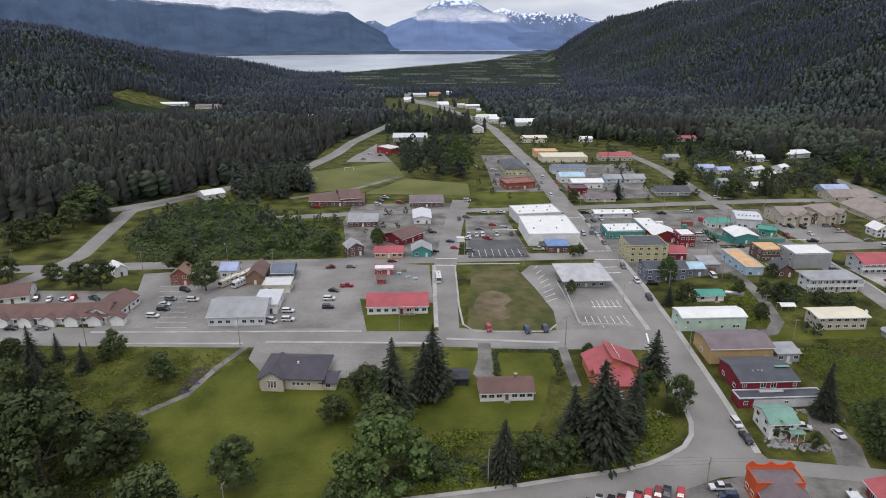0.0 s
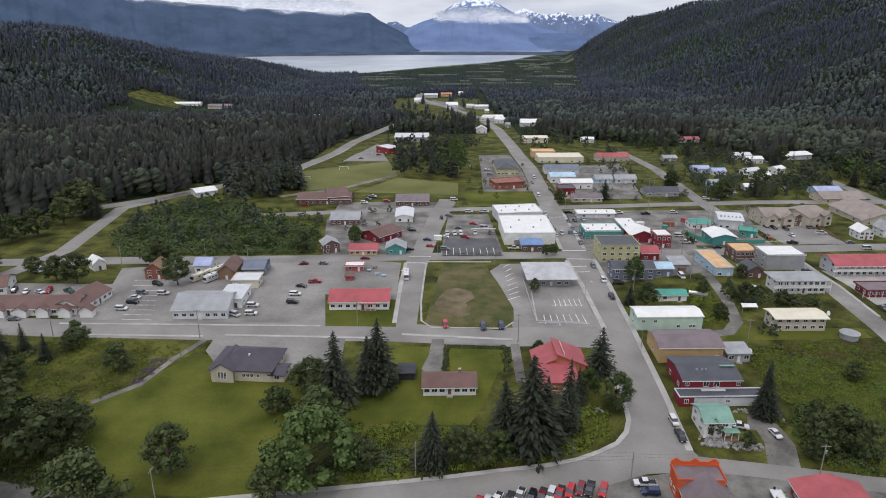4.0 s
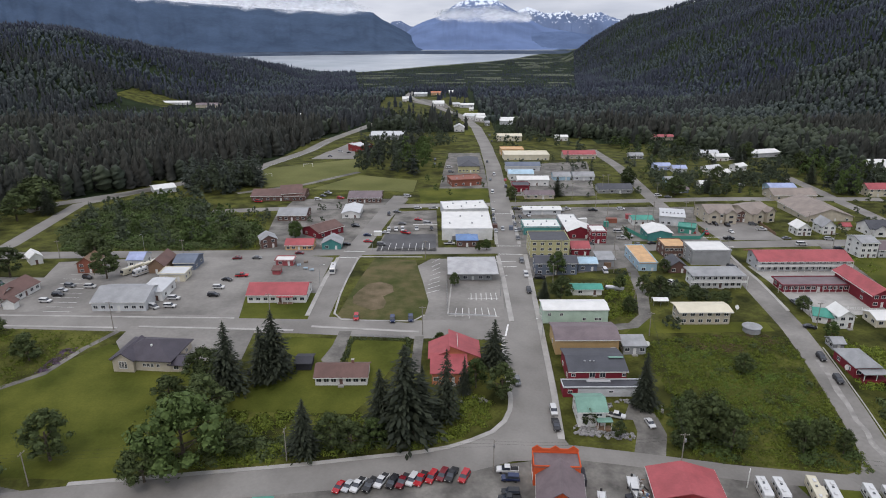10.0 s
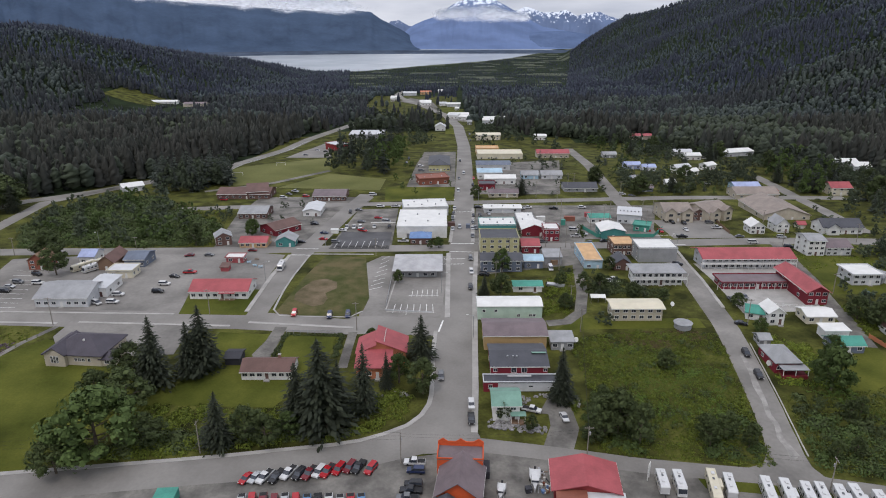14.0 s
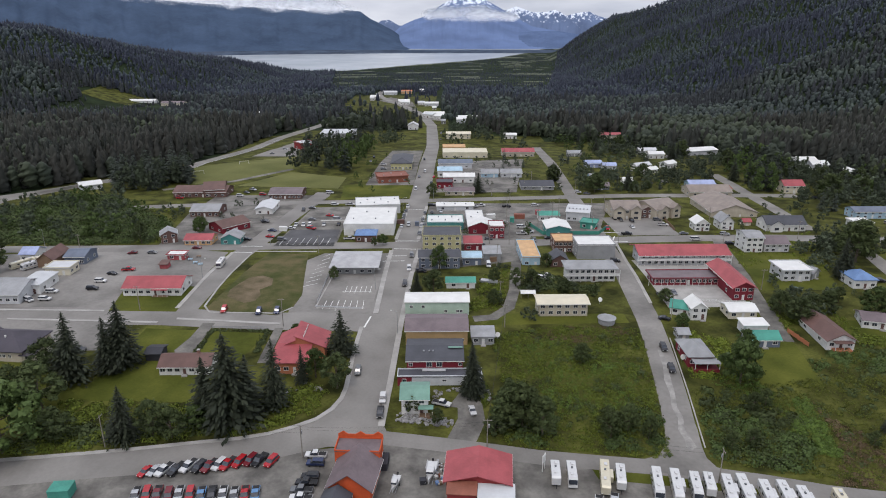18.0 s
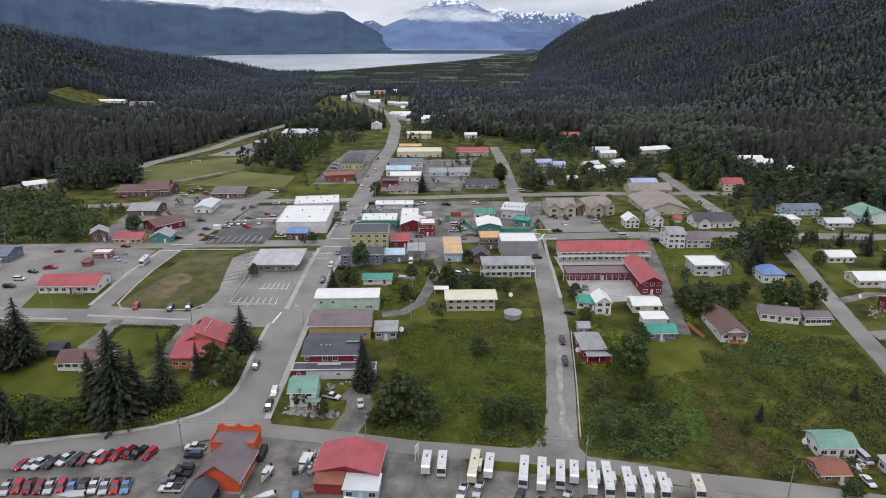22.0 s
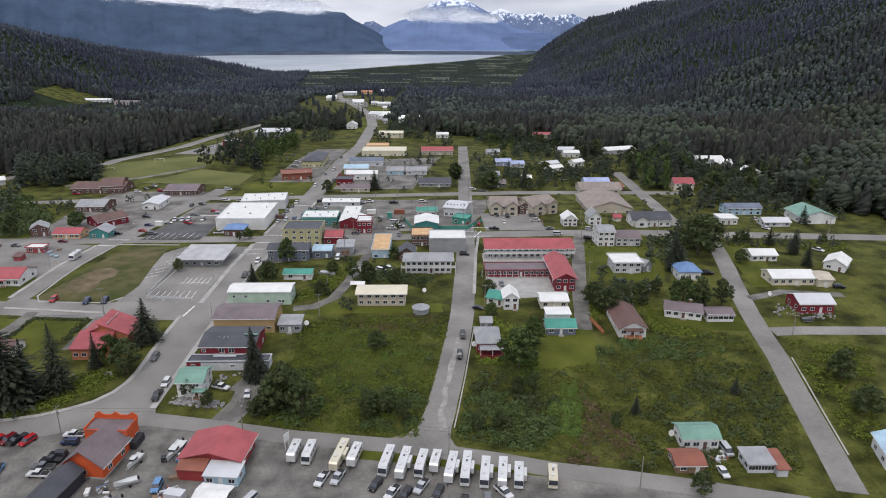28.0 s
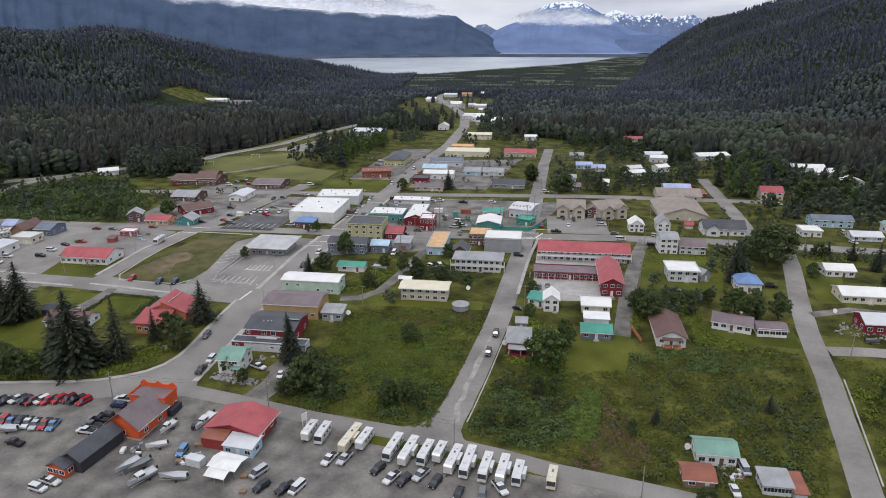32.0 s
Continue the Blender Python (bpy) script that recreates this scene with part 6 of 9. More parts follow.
house("white roofed garage at the highway", -218.6, 442.3, 35.4, 13.5, 14, 3.4, "gable", 1.42, "x", "pale_grey", "white", front=2, name='garage', category='garage')

# ---- buildings: east side ----
red_motel = house("long two-storey motel with a bright red roof and white galleries", 135.1, 286.6, 1.5, 38.5, 13, 5.58, "gable", 2.09, "x", "pale_grey", "red", front=14, storeys=2, name='motel', category='motel', over=1.6, door=False)
low_motel = house("low motel row with a red flat roof and white posts", 127.8, 258.4, 1.5, 26.9, 8, 2.98, "flat", 0.19, "x", "dark_red", "mauve", front=12, name='motel', category='motel', over=0.9)
house("two-storey dark red motel wing with a red gable roof", 144.8, 252.1, 1.5, 7.9, 26, 5.58, "gable", 2.09, "y", "dark_red", "red", front=3, storeys=2, name='motel', category='motel', over=1.0)
condo_a = house("beige condominium block with a brown gable roof", 130.2, 373.6, 1.5, 15.7, 20, 5.95, "gable", 2.85, "x", "beige", "shingle", front=5, storeys=2, name='condominium', category='flats')
condo_b = house("beige condominium block with a mauve roof", 149.7, 375.3, 27.0, 17.6, 20, 5.95, "gable", 2.85, "x", "beige", "shingle", front=5, storeys=2, name='condominium', category='flats')
house("white cottage with a steep white roof", 164.3, 343.4, 1.5, 7.4, 9, 4.25, "gable", 2.47, "y", "white", "white", front=3, storeys=2, name='cottage')
house("white house with a grey gambrel roof", 178.4, 346.6, 1.5, 6.9, 10, 4.59, "gable", 3.23, "y", "white", "grey", front=2, storeys=2)
house("tiny cream hut with a red roof", 193.0, 352.9, 1.5, 4.3, 4, 2.21, "gable", 1.33, "x", "cream", "red", front=1, name='shed', category='shed')
church = house("white church with a dark green-grey roof", 208.6, 345.3, 1.5, 20.9, 12, 3.91, "gable", 3.23, "x", "white", "dark_grey", front=6, name='church', category='church')
house("wide low hall with a brown shingle roof", 192.7, 385.7, 1.5, 26.4, 34, 3.4, "gable", 4.27, "y", "beige", "shingle", front=4, name='hall', category='hall')
house("hall with a brown shingle roof", 198.6, 429.5, 1.5, 27.3, 16, 3.4, "gable", 2.85, "x", "beige", "shingle", front=4, name='hall', category='hall')
house("long shed with a pale blue metal roof", 200.8, 448.7, 1.5, 17.2, 12, 3.4, "gable", 1.71, "x", "sky", "lavender", front=4, name='shed', category='shed')
house("tall pale green house with a grey roof", 175.1, 306.4, 1.5, 8.1, 12, 7.65, "gable", 1.42, "x", "white", "grey", front=3, storeys=3)
house("grey-roofed house with a dark balcony", 186.1, 307.2, 1.5, 12.0, 12, 4.25, "gable", 2.28, "x", "pale_grey", "mauve", front=4, storeys=2)
house("grey house with a flat white roof", 175.1, 264.6, 1.5, 11.7, 11, 4.65, "flat", 0.28, "x", "pale_grey", "white", front=4, storeys=2, over=0.8)
house("weathered grey wooden shed", 182.6, 264.8, 37.2, 5.8, 7, 2.79, "gable", 1.9, "y", "grey", "grey", front=1, name='shed', category='shed')
house("cottage with a blue metal hip roof", 199.1, 256.2, 1.5, 9.2, 10, 3.72, "hip", 2.66, "x", "white", "blue", front=3, name='cottage')
house("long white bungalow with a mauve roof", 185.7, 219.1, -14.2, 12.9, 9, 2.79, "gable", 1.52, "x", "white", "mauve", front=5, name='bungalow', chimney=True)
house("white arched carport with a mauve roof", 197.4, 216.0, 1.5, 9.6, 7, 2.6, "gable", 1.14, "x", "white", "mauve", front=5, name='carport', category='carport', door=False, win=(1.8, 2.1))
brown_bungalow = house("white house with a brown roof", 162.2, 210.2, 1.5, 9.4, 19, 3.16, "gable", 2.28, "y", "white", "brown", front=3, name='bungalow', over=0.7)
house("teal cottage with a green metal roof", 137.7, 205.5, 1.5, 10.2, 7, 2.79, "gable", 1.71, "x", "slate", "green", front=3, name='cottage')
house("low white roofed building behind the cottage", 138.1, 213.4, 1.5, 8.4, 5, 3.35, "shed", 0.38, "x", "white", "white", front=0, side=0, name='shed', category='shed', door=False)
house("long white bungalow with a white metal roof", 138.3, 226.4, 1.5, 10.3, 8, 2.98, "gable", 1.14, "x", "cream", "white", front=3, name='bungalow')
house("small cottage with a green roof", 117.5, 228.8, -19.9, 6.8, 8, 2.79, "gable", 1.52, "x", "white", "green", front=2, name='cottage')
house("small two-storey white house with a pale roof", 121.8, 225.2, 1.5, 5.6, 8, 4.65, "gable", 2.09, "y", "white", "white", front=2, storeys=2)
deck_house = house("slate house with a hip roof and red deck", 111.6, 195.5, 1.5, 7.8, 12, 3.35, "hip", 2.09, "x", "dark_red", "grey", front=3)
house("small grey wooden shed", 111.7, 208.7, 1.5, 3.7, 5, 2.42, "gable", 1.14, "x", "grey", "grey", front=1, name='shed', category='shed')
house("white house with a green metal roof", 165.4, 144.8, 1.5, 9.7, 7, 3.53, "gable", 1.42, "x", "white", "jade", front=4, name='house', over=0.6)
house("weathered shed with a rusty red roof", 159.6, 135.0, 1.5, 7.2, 6.5, 2.42, "gable", 1.04, "x", "wood", "rust", front=2, name='shed', category='shed')
house("pale grey shed with dark openings", 177.5, 135.0, 1.5, 6.5, 6, 2.6, "shed", 0.57, "x", "pale_grey", "grey", front=4, name='shed', category='shed', door=False)
house("small shed with a rusty roof", 182.4, 134.1, 1.5, 2.6, 7, 2.23, "shed", 0.66, "x", "pale_grey", "rust", front=0, side=0, name='shed', category='shed', door=False)
house("white bungalow with a white metal roof", 241.7, 281.3, 1.5, 11.6, 9, 3.16, "gable", 1.52, "x", "white", "white", front=4)
house("white wooden house with a pale blue metal roof", 215.5, 137.5, -12, 9.0, 10, 4.2, "gable", 1.8, "y", "white", "sky", front=3, storeys=1, name="house", over=0.6)
house("long pale yellow bungalow with a white roof", 240.2, 251.6, 1.5, 17.5, 10, 3.16, "gable", 1.71, "x", "cream", "white", front=6, name='bungalow')
house("cream garage with a tan roof", 252.6, 250.3, 1.5, 6.3, 10, 2.98, "gable", 1.33, "x", "cream", "beige", front=1, name='garage', category='garage')
house("dark brown log house with a pale roof", 235.7, 224.6, 1.5, 13.0, 10, 3.72, "gable", 1.9, "x", "dark_red", "pale_grey", front=4)
house("white house with a gabled white roof", 269.8, 268.2, -38.4, 8.5, 12, 3.35, "gable", 2.28, "y", "white", "white", front=2)
house("big metal shed with a green and white roof", 302.8, 356.0, 1.5, 19.0, 19, 4.25, "gable", 3.4, "y", "white", "jade", front=2, name='barn', category='barn')
house("grey bungalow with a pale roof", 277.4, 344.8, 1.5, 14.4, 9, 2.72, "gable", 1.52, "x", "pale_grey", "pale_grey", front=4, name='bungalow')
house("white house with a flat white roof", 252.6, 348.7, 1.5, 9.4, 9, 3.4, "flat", 0.28, "x", "white", "white", front=3)
house("pale house with a blue-grey roof", 270.1, 371.4, 1.5, 20.7, 10, 4.25, "gable", 1.71, "x", "sky", "slate", front=5, storeys=2)
house("cream house with a bright red roof", 257.0, 437.0, 1.5, 13.4, 11, 5.1, "gable", 2.85, "x", "cream", "red", front=3, storeys=2)
house("white house at the wood edge", 321.4, 480.8, 1.5, 12.8, 11, 4.5, "gable", 2.2, "y", "white", "white", front=2)
house("white roofed house at the wood edge", 314.1, 514.3, 1.5, 12.8, 11, 4.0, "gable", 2.2, "x", "pale_grey", "white", front=2)
house("long building with a white roof at the wood edge", 308.8, 532.1, 1.5, 23.7, 11, 4.0, "gable", 1.8, "x", "pale_grey", "white", front=4)
house("lavender blue painted bungalow with a low roof", 141.6, 519.9, 1.5, 12.1, 10, 3.4, "gable", 1.6, "x", "lavender", "lavender", front=3, name='house')
house("small blue-roofed grey bungalow", 152.1, 511.5, 1.5, 10.2, 9, 3.2, "gable", 1.6, "x", "pale_grey", "lavender", front=3, name='house')
house("long white mobile home with a low roof", 177.7, 513.0, 24.2, 13.9, 7, 3.0, "gable", 1.6, "x", "white", "pale_grey", front=3, name='house')
house("pale green mobile home with a low roof", 177.8, 496.0, 22.0, 14.7, 7, 3.0, "gable", 1.6, "x", "white", "white", front=3, name='house')
house("small grey wooden bungalow with a low roof", 137.2, 582.6, 1.5, 11.6, 9, 3.4, "gable", 1.6, "x", "grey", "grey", front=3, name='house')
house("tall grey wooden house with a low roof", 203.9, 593.7, 1.5, 15.3, 10, 4.5, "gable", 1.6, "x", "grey", "pale_grey", front=3, name='house')
house("white house with a white roof", 204.4, 569.3, 1.5, 13.3, 10, 4.2, "gable", 1.6, "x", "white", "white", front=3, name='house')
house("long white hall with a low roof", 251.8, 598.0, 17.4, 28.4, 16, 4.5, "gable", 1.6, "x", "pale_grey", "white", front=3, name='house')
house("white mobile home with a low roof", 199.3, 515.6, 31.6, 10.1, 8, 4.0, "gable", 1.6, "x", "white", "white", front=3, name='house')
house("red-roofed house on the slope", 198.7, 713.9, 1.5, 20.9, 11, 4.0, "gable", 1.6, "x", "beige", "red", front=3, name='house')
house("slate-walled bungalow with a low roof", 132.3, 445.7, 1.5, 10.1, 10, 2.72, "gable", 1.52, "x", "slate", "mauve", front=3, name='house')
house("small pale blue house with a low roof", 131.3, 464.8, 1.5, 6.5, 9, 4.5, "gable", 1.6, "x", "sky", "grey", front=3, name='house')
house("white camper shed with a low roof", 153.9, 460.6, 1.5, 6.6, 7, 2.72, "gable", 1.52, "x", "white", "white", front=3, name='house')
house("small white wooden house with a low roof", 91.3, 708.5, 1.5, 12.7, 8, 4.2, "gable", 1.6, "x", "white", "white", front=3, name='house')
house("brown cottage with a low roof", 211.2, 435.9, 15.2, 9.2, 9, 2.72, "gable", 1.52, "x", "barn_red", "rust", front=3, name='house')
house("long white lodge in the far woods", -478.9, 1101.6, 1.5, 47.4, 14, 5, "gable", 2.0, "x", "white", "white", front=3)
house("low pale building in the far woods", -412.2, 1066.2, 1.5, 35.5, 16, 5, "gable", 2.0, "x", "beige", "mauve", front=3)
house("white house among far trees", -233.1, 922.4, 1.5, 13.6, 11, 4, "gable", 2.0, "x", "white", "white", front=3)
house("white house at the far street end", -49.7, 1101.7, 1.5, 18.2, 14, 5, "gable", 2.0, "x", "white", "white", front=3)
house("pale house at the far street end", -87.9, 1278.8, 1.5, 24.3, 16, 5, "gable", 2.0, "x", "pale_grey", "pale_grey", front=3)
house("white house beyond the far bend", -106.3, 1183.4, 1.5, 15.7, 14, 5, "gable", 2.0, "x", "white", "white", front=3)
house("low white building beyond the bend", 4.9, 911.9, 1.5, 26.5, 14, 5, "gable", 2.0, "x", "white", "white", front=3)
house("white roofed house in the far trees", 50.8, 865.0, 1.5, 27.6, 14, 5, "gable", 2.0, "x", "cream", "white", front=3)
house("low white house along the far street", -47.9, 1091.2, 1.5, 15.4, 12, 4, "gable", 1.8, "x", "white", "white", front=3)
house("white house beside the far street", -21.0, 1082.0, 1.5, 10.7, 12, 4, "gable", 1.8, "x", "white", "pale_grey", front=3)
house("long white building beside the far street", -3.9, 1063.9, 1.5, 21.1, 12, 4.5, "gable", 1.8, "x", "pale_grey", "white", front=3)
house("white shop where the far street bends", -1.5, 907.0, -24.3, 15.8, 12, 4.5, "gable", 1.8, "x", "white", "pale_grey", front=3)
house("low white shop at the street bend", 13.4, 887.6, -27.9, 13.2, 12, 4.5, "gable", 1.8, "x", "white", "white", front=3)
house("long white flat building among trees", 48.1, 846.4, 1.5, 26.4, 12, 5, "gable", 1.8, "x", "pale_grey", "white", front=3)
house("tan building at the far street end", -59.5, 1303.7, 1.5, 20.4, 14, 5, "gable", 1.8, "x", "sand", "terracotta", front=3)
house("small white house at the far end", -108.7, 1161.8, 1.5, 6.7, 14, 5, "gable", 1.8, "x", "white", "white", front=3)
house("pale house behind the far street", -31.7, 1330.6, 1.5, 8.8, 14, 5, "gable", 1.8, "x", "white", "white", front=3)
house("small grey house by the bend", 18.4, 835.6, 1.5, 5.6, 8, 4, "gable", 1.8, "x", "grey", "grey", front=3)
house("white shed in a far yard", 1.9, 1011.0, 1.5, 5.9, 8, 3, "gable", 1.8, "x", "white", "white", front=3)
house("brown glazed entry between condominium wings", 142.4, 372.4, 1.5, 6.0, 12, 5.1, "gable", 1.71, "y", "brown", "shingle", front=2, storeys=2, name='condominium', category='flats')

# ---- buildings: front lot ----
orange_hall = house("bright orange wooden hall with a brown gable roof", 8.0, 134.0, -6, 10.4, 11.6, 3.9, "gable", 3.9, "y", "orange", "mauve", front=1, side=2, name='hall', category='hall', door=False, over=0.7)
orange_front = house("bright orange false-fronted block with a grey flat roof", 8.0, 142.5, -2, 11.6, 5.8, 5.4, "flat", 0.3, "x", "orange", "mauve", front=2, side=2, name='shop', category='shop', door=False, over=0.05)
house("long charcoal shed with a dark gable roof", 3.9, 120.3, -8, 6.6, 14.6, 3.4, "gable", 2.0, "y", "charcoal", "dark_grey", front=0, side=0, name='shed', category='shed', door=False, over=0.3)
house("small orange porch room with white windows", 0.9, 112.3, -8, 5.6, 3.6, 2.8, "gable", 1.2, "y", "orange", "dark_grey", front=3, side=1, name='porch', category='porch', door=False, over=0.3)
part("false_front", box_mesh("false_front", 11.8, 0.3, 1.6, wall_mat("orange")), orange_front, at=pose(0, 2.98, 5.2))
for sx in (-4.6, 0.0, 4.6):
    bm = bmesh.new()
    prism(bm, [(-1.3, 0), (1.3, 0), (0, 0.9)], -0.15, 0.15)
    part("gable_peak", done(bm, "gable_peak", wall_mat("orange")), orange_front, at=pose(sx, 2.98, 6.8, 0, 0, 90))
for sx in (-5.78, 5.78):
    part("side_parapet", box_mesh("side_parapet", 0.22, 5.6, 0.75, wall_mat("orange")), orange_front, at=pose(sx, 0, 5.4))
part("side_porch", box_mesh("side_porch", 1.6, 5.0, 2.6, wall_mat("charcoal")), orange_front, at=pose(6.7, -0.3, -0.6))
part("foundation", box_mesh("foundation", 10.6, 11.8, 1.7, CONCRETE), orange_hall, at=pose(0, 0, -1.4))
house("red-roofed workshop with weathered walls", 38.6, 136.6, -4, 15.2, 10.6, 3.6, "gable", 2.0, "y", "barn_red", "red", front=2, side=2, name='workshop', category='workshop', door=False, over=0.9)
house("lean-to with a rusty corrugated roof and red wall", 34.4, 129.3, -4, 6.8, 3.6, 3.0, "shed", 0.8, "x", "barn_red", "rust", front=0, side=0, name='shed', category='shed', door=False, over=0.3)
house("lean-to with pale corrugated roof and white windows", 42.6, 128.3, -4, 8.4, 5.4, 2.7, "shed", 0.6, "x", "sky", "pale_grey", front=3, side=1, name='shed', category='shed', over=0.3)

def canopy(label, x, y, turn, w, d, h, colour="white"):
    ob = thing("canopy", label, "canopy", pose(x, y, town(y), 0, 0, turn))
    part("canopy_roof", roof_mesh("gable", w, d, 0.7, 0.2, "x", wall_mat(colour), 0.06), ob, at=pose(0, 0, h))
    for sx in (-w / 2, 0, w / 2):
        for sy in (-d / 2, d / 2):
            part("post", box_mesh("post", 0.1, 0.1, h + 0.3, GREY_METAL), ob, at=pose(sx, sy, -0.3))
    return ob

def crate(name, label, x, y, turn, sx, sy, sz, colour, category=""):
    ob = thing(name, label, category or name.replace("_", " "), pose(x, y, town(y), 0, 0, turn))
    part("body", box_mesh("body", sx, sy, sz, wall_mat(colour), 0.06), ob)
    part("lid", box_mesh("lid", sx + 0.1, sy + 0.1, 0.08, roof_mat(colour)), ob, at=pose(0, 0, sz))
    return ob

canopy("white tarpaulin shelter on metal posts", 42.5, 120.1, -8, 8.0, 6.0, 2.6)
canopy("small white market canopy on posts", 42.0, 116.1, -8, 5.5, 4.0, 2.2)
crate("box_trailer", "grey box trailer standing on gravel", 33.0, 120.8, 80, 2.4, 4.6, 2.2, "pale_grey", "trailer")
crate("kiosk", "green roofed ticket hut in the lot", -63.0, 129.6, 5, 5.0, 4.0, 2.6, "green", "kiosk")
crate("crate", "weathered wooden crate on gravel", 28.3, 120.6, 12, 1.4, 1.2, 0.9, "wood")
crate("crate", "white fish box on gravel", 29.8, 120.3, 12, 1.2, 1.0, 0.7, "white")
crate("picnic_table", "weathered picnic table on gravel", 47.7, 118.0, 12, 1.8, 1.6, 0.75, "wood")
crate("pallet_stack", "grey pallets stacked on gravel", 15.9, 118.0, 12, 2.0, 1.5, 0.5, "grey")
crate("pallet_stack", "weathered timber stack on gravel", 30.3, 128.1, 12, 3.0, 1.2, 0.9, "wood")
crate("water_tank", "white tank lying in grass", 10.9, 122.6, 12, 1.0, 2.2, 0.8, "white")
crate("spool", "pale cable spools on gravel", 50.0, 112.5, 12, 1.6, 1.2, 0.6, "wood")
crate("engine_crate", "dark machinery beside a boat", 24.8, 135.0, 12, 1.6, 1.4, 1.3, "charcoal")
def scrap_heap(label, x, y, turn, w, d, n, seed):
    """A heap of odd boards, boxes, drums and metal pieces."""
    g = np.random.default_rng(seed)
    ob = thing("scrap_heap", label, "scrap", pose(x, y, town(y), 0, 0, turn))
    for i in range(n):
        c = ("grey", "wood", "white", "rust", "zinc", "charcoal", "blue", "pale_grey")[int(g.integers(0, 8))]
        px, py, a = float(g.uniform(-w / 2, w / 2)), float(g.uniform(-d / 2, d / 2)), float(g.uniform(0, 180))
        if i % 4 == 3:
            bm = bmesh.new()
            tube(bm, (0, 0, 0), (0, 0, .9), .3, .3, 10)
            part("drum", done(bm, "drum", wall_mat(c)), ob, at=pose(px, py, -.05))
        else:
            k = i % 4
            size = ((.25, 2.4, .2), (1.0, .8, .7), (.6, 1.5, .45))[k]
            part(("board", "box", "machine")[k], box_mesh(("board", "box", "machine")[k], *size, wall_mat(c), 0.03), ob, at=pose(px, py, -.05 + .12 * (i % 3), 0, 0, a))
    return ob


scrap_heap("grey scrap metal and boards heaped beside the workshop", 28.6, 139.0, 4, 2.6, 9.0, 22, 1)
scrap_heap("boards, drums and fishing gear strewn on gravel", 30.5, 122.5, 10, 6.0, 5.0, 18, 2)
scrap_heap("loose timber and boxes beside the orange hall", 14.2, 124.0, 20, 3.0, 5.0, 10, 3)
scrap_heap("rubble and scrap timber round the small sheds", 169.6, 137.6, 60, 6.0, 4.0, 14, 4)
boat("white cabin boat on a trailer", 26.6, 137.6, -6, 8.6, True, "white")
boat("white motor boat on a trailer", 17.9, 133.2, -8, 6.4, True, "white")
boat("grey skiff lying on gravel", 19.2, 125.1, -60, 5.5, False, "white")
boat("silver open boat on a trailer", 16.7, 116.3, -22, 7.0, False, "silver")
boat("silver work boat on a trailer", 19.3, 116.3, -22, 7.5, False, "grey")
boat("navy-topped boat on a trailer", 23.2, 112.4, -25, 8.0, True, "silver")
boat("silver open boat with gear", 30.6, 114.1, -80, 7.0, False, "silver")
boat("white runabout stored in grass", 46.9, 254.0, 70, 7.5, False, "silver")
boat("open boat at the lot edge", -27.5, 125.4, -80, 7, False, "silver")

# ---- campers ----
motorhome("white travel trailer parked on gravel", 58.0, 137.4, -4, 7.0, "white", False, False, False, "travel_trailer")
motorhome("white motorhome with a dark windscreen", 62.0, 136.8, -4, 7.5, "white", True, False, False, "motorhome")
motorhome("long cream fifth-wheel trailer", 70.1, 136.0, -9, 11.0, "cream", False, True, False, "travel_trailer")
motorhome("silver rounded travel trailer", 74.0, 136.1, -9, 7.5, "white", False, False, False, "travel_trailer")
motorhome("black and white motorhome", 82.5, 133.7, -9, 10.0, "white", True, False, True, "motorhome")
motorhome("white fifth-wheel trailer with slide-out", 86.9, 133.0, -9, 10.5, "white", False, True, False, "travel_trailer")
motorhome("white motorhome with striped sides", 91.5, 132.7, -9, 8.5, "white", True, False, True, "motorhome")
motorhome("short white travel trailer", 95.1, 133.7, -9, 6.5, "white", False, False, False, "travel_trailer")
motorhome("tall white fifth-wheel trailer", 99.1, 131.4, -9, 10.0, "white", False, True, False, "travel_trailer")
motorhome("white motorhome with a black front", 102.9, 130.9, -6, 11.0, "white", True, True, True, "motorhome")
motorhome("white bus motorhome with slide-out", 107.6, 129.5, -6, 9.5, "white", True, True, False, "motorhome")
motorhome("white trailer with slide-out", 112.0, 129.6, -6, 9.5, "white", False, True, False, "travel_trailer")
motorhome("white motorhome near the grass", 115.9, 128.4, -6, 7.5, "white", True, True, False, "motorhome")
motorhome("old cream camper van", 124.3, 128.1, -6, 6.5, "cream", True, False, False, "motorhome")
motorhome("white travel trailer beside trees", -237.2, 281.3, 70, 7, "white", True, False, False, "bus")
motorhome("cream old bus parked in a yard", -159.8, 272.7, -30, 11, "cream", True, False, False, "bus")
motorhome("cream old bus beside a hall", -155.6, 279.3, -25, 10, "cream", True, False, False, "bus")
motorhome("white shuttle bus on the street", -71.8, 275.0, 3, 8, "white", True, False, False, "bus")
motorhome("white minibus in a yard", -155.0, 269.7, -30, 7, "white", True, False, False, "bus")

# ---- parked cars ----
car("sedan", "red", -46.1, 137.7, -22, "parked on the asphalt lot")
car("sedan", "silver", -43.9, 138.1, -22, "parked on the asphalt lot")
car("pickup", "white", -41.5, 138.4, -22, "parked on the asphalt lot")
car("pickup", "black", -38.5, 138.6, -22, "parked on the asphalt lot")
car("pickup", "white", -35.8, 140.0, -22, "parked on the asphalt lot")
car("suv", "black", -33.0, 139.5, -22, "parked on the asphalt lot")
car("pickup", "dark_red", -30.4, 140.0, -22, "parked on the asphalt lot")
car("suv", "white", -28.1, 140.5, -22, "parked on the asphalt lot")
car("pickup", "red", -25.9, 140.9, -22, "parked on the asphalt lot")
car("suv", "red", -23.2, 141.6, -22, "parked on the asphalt lot")
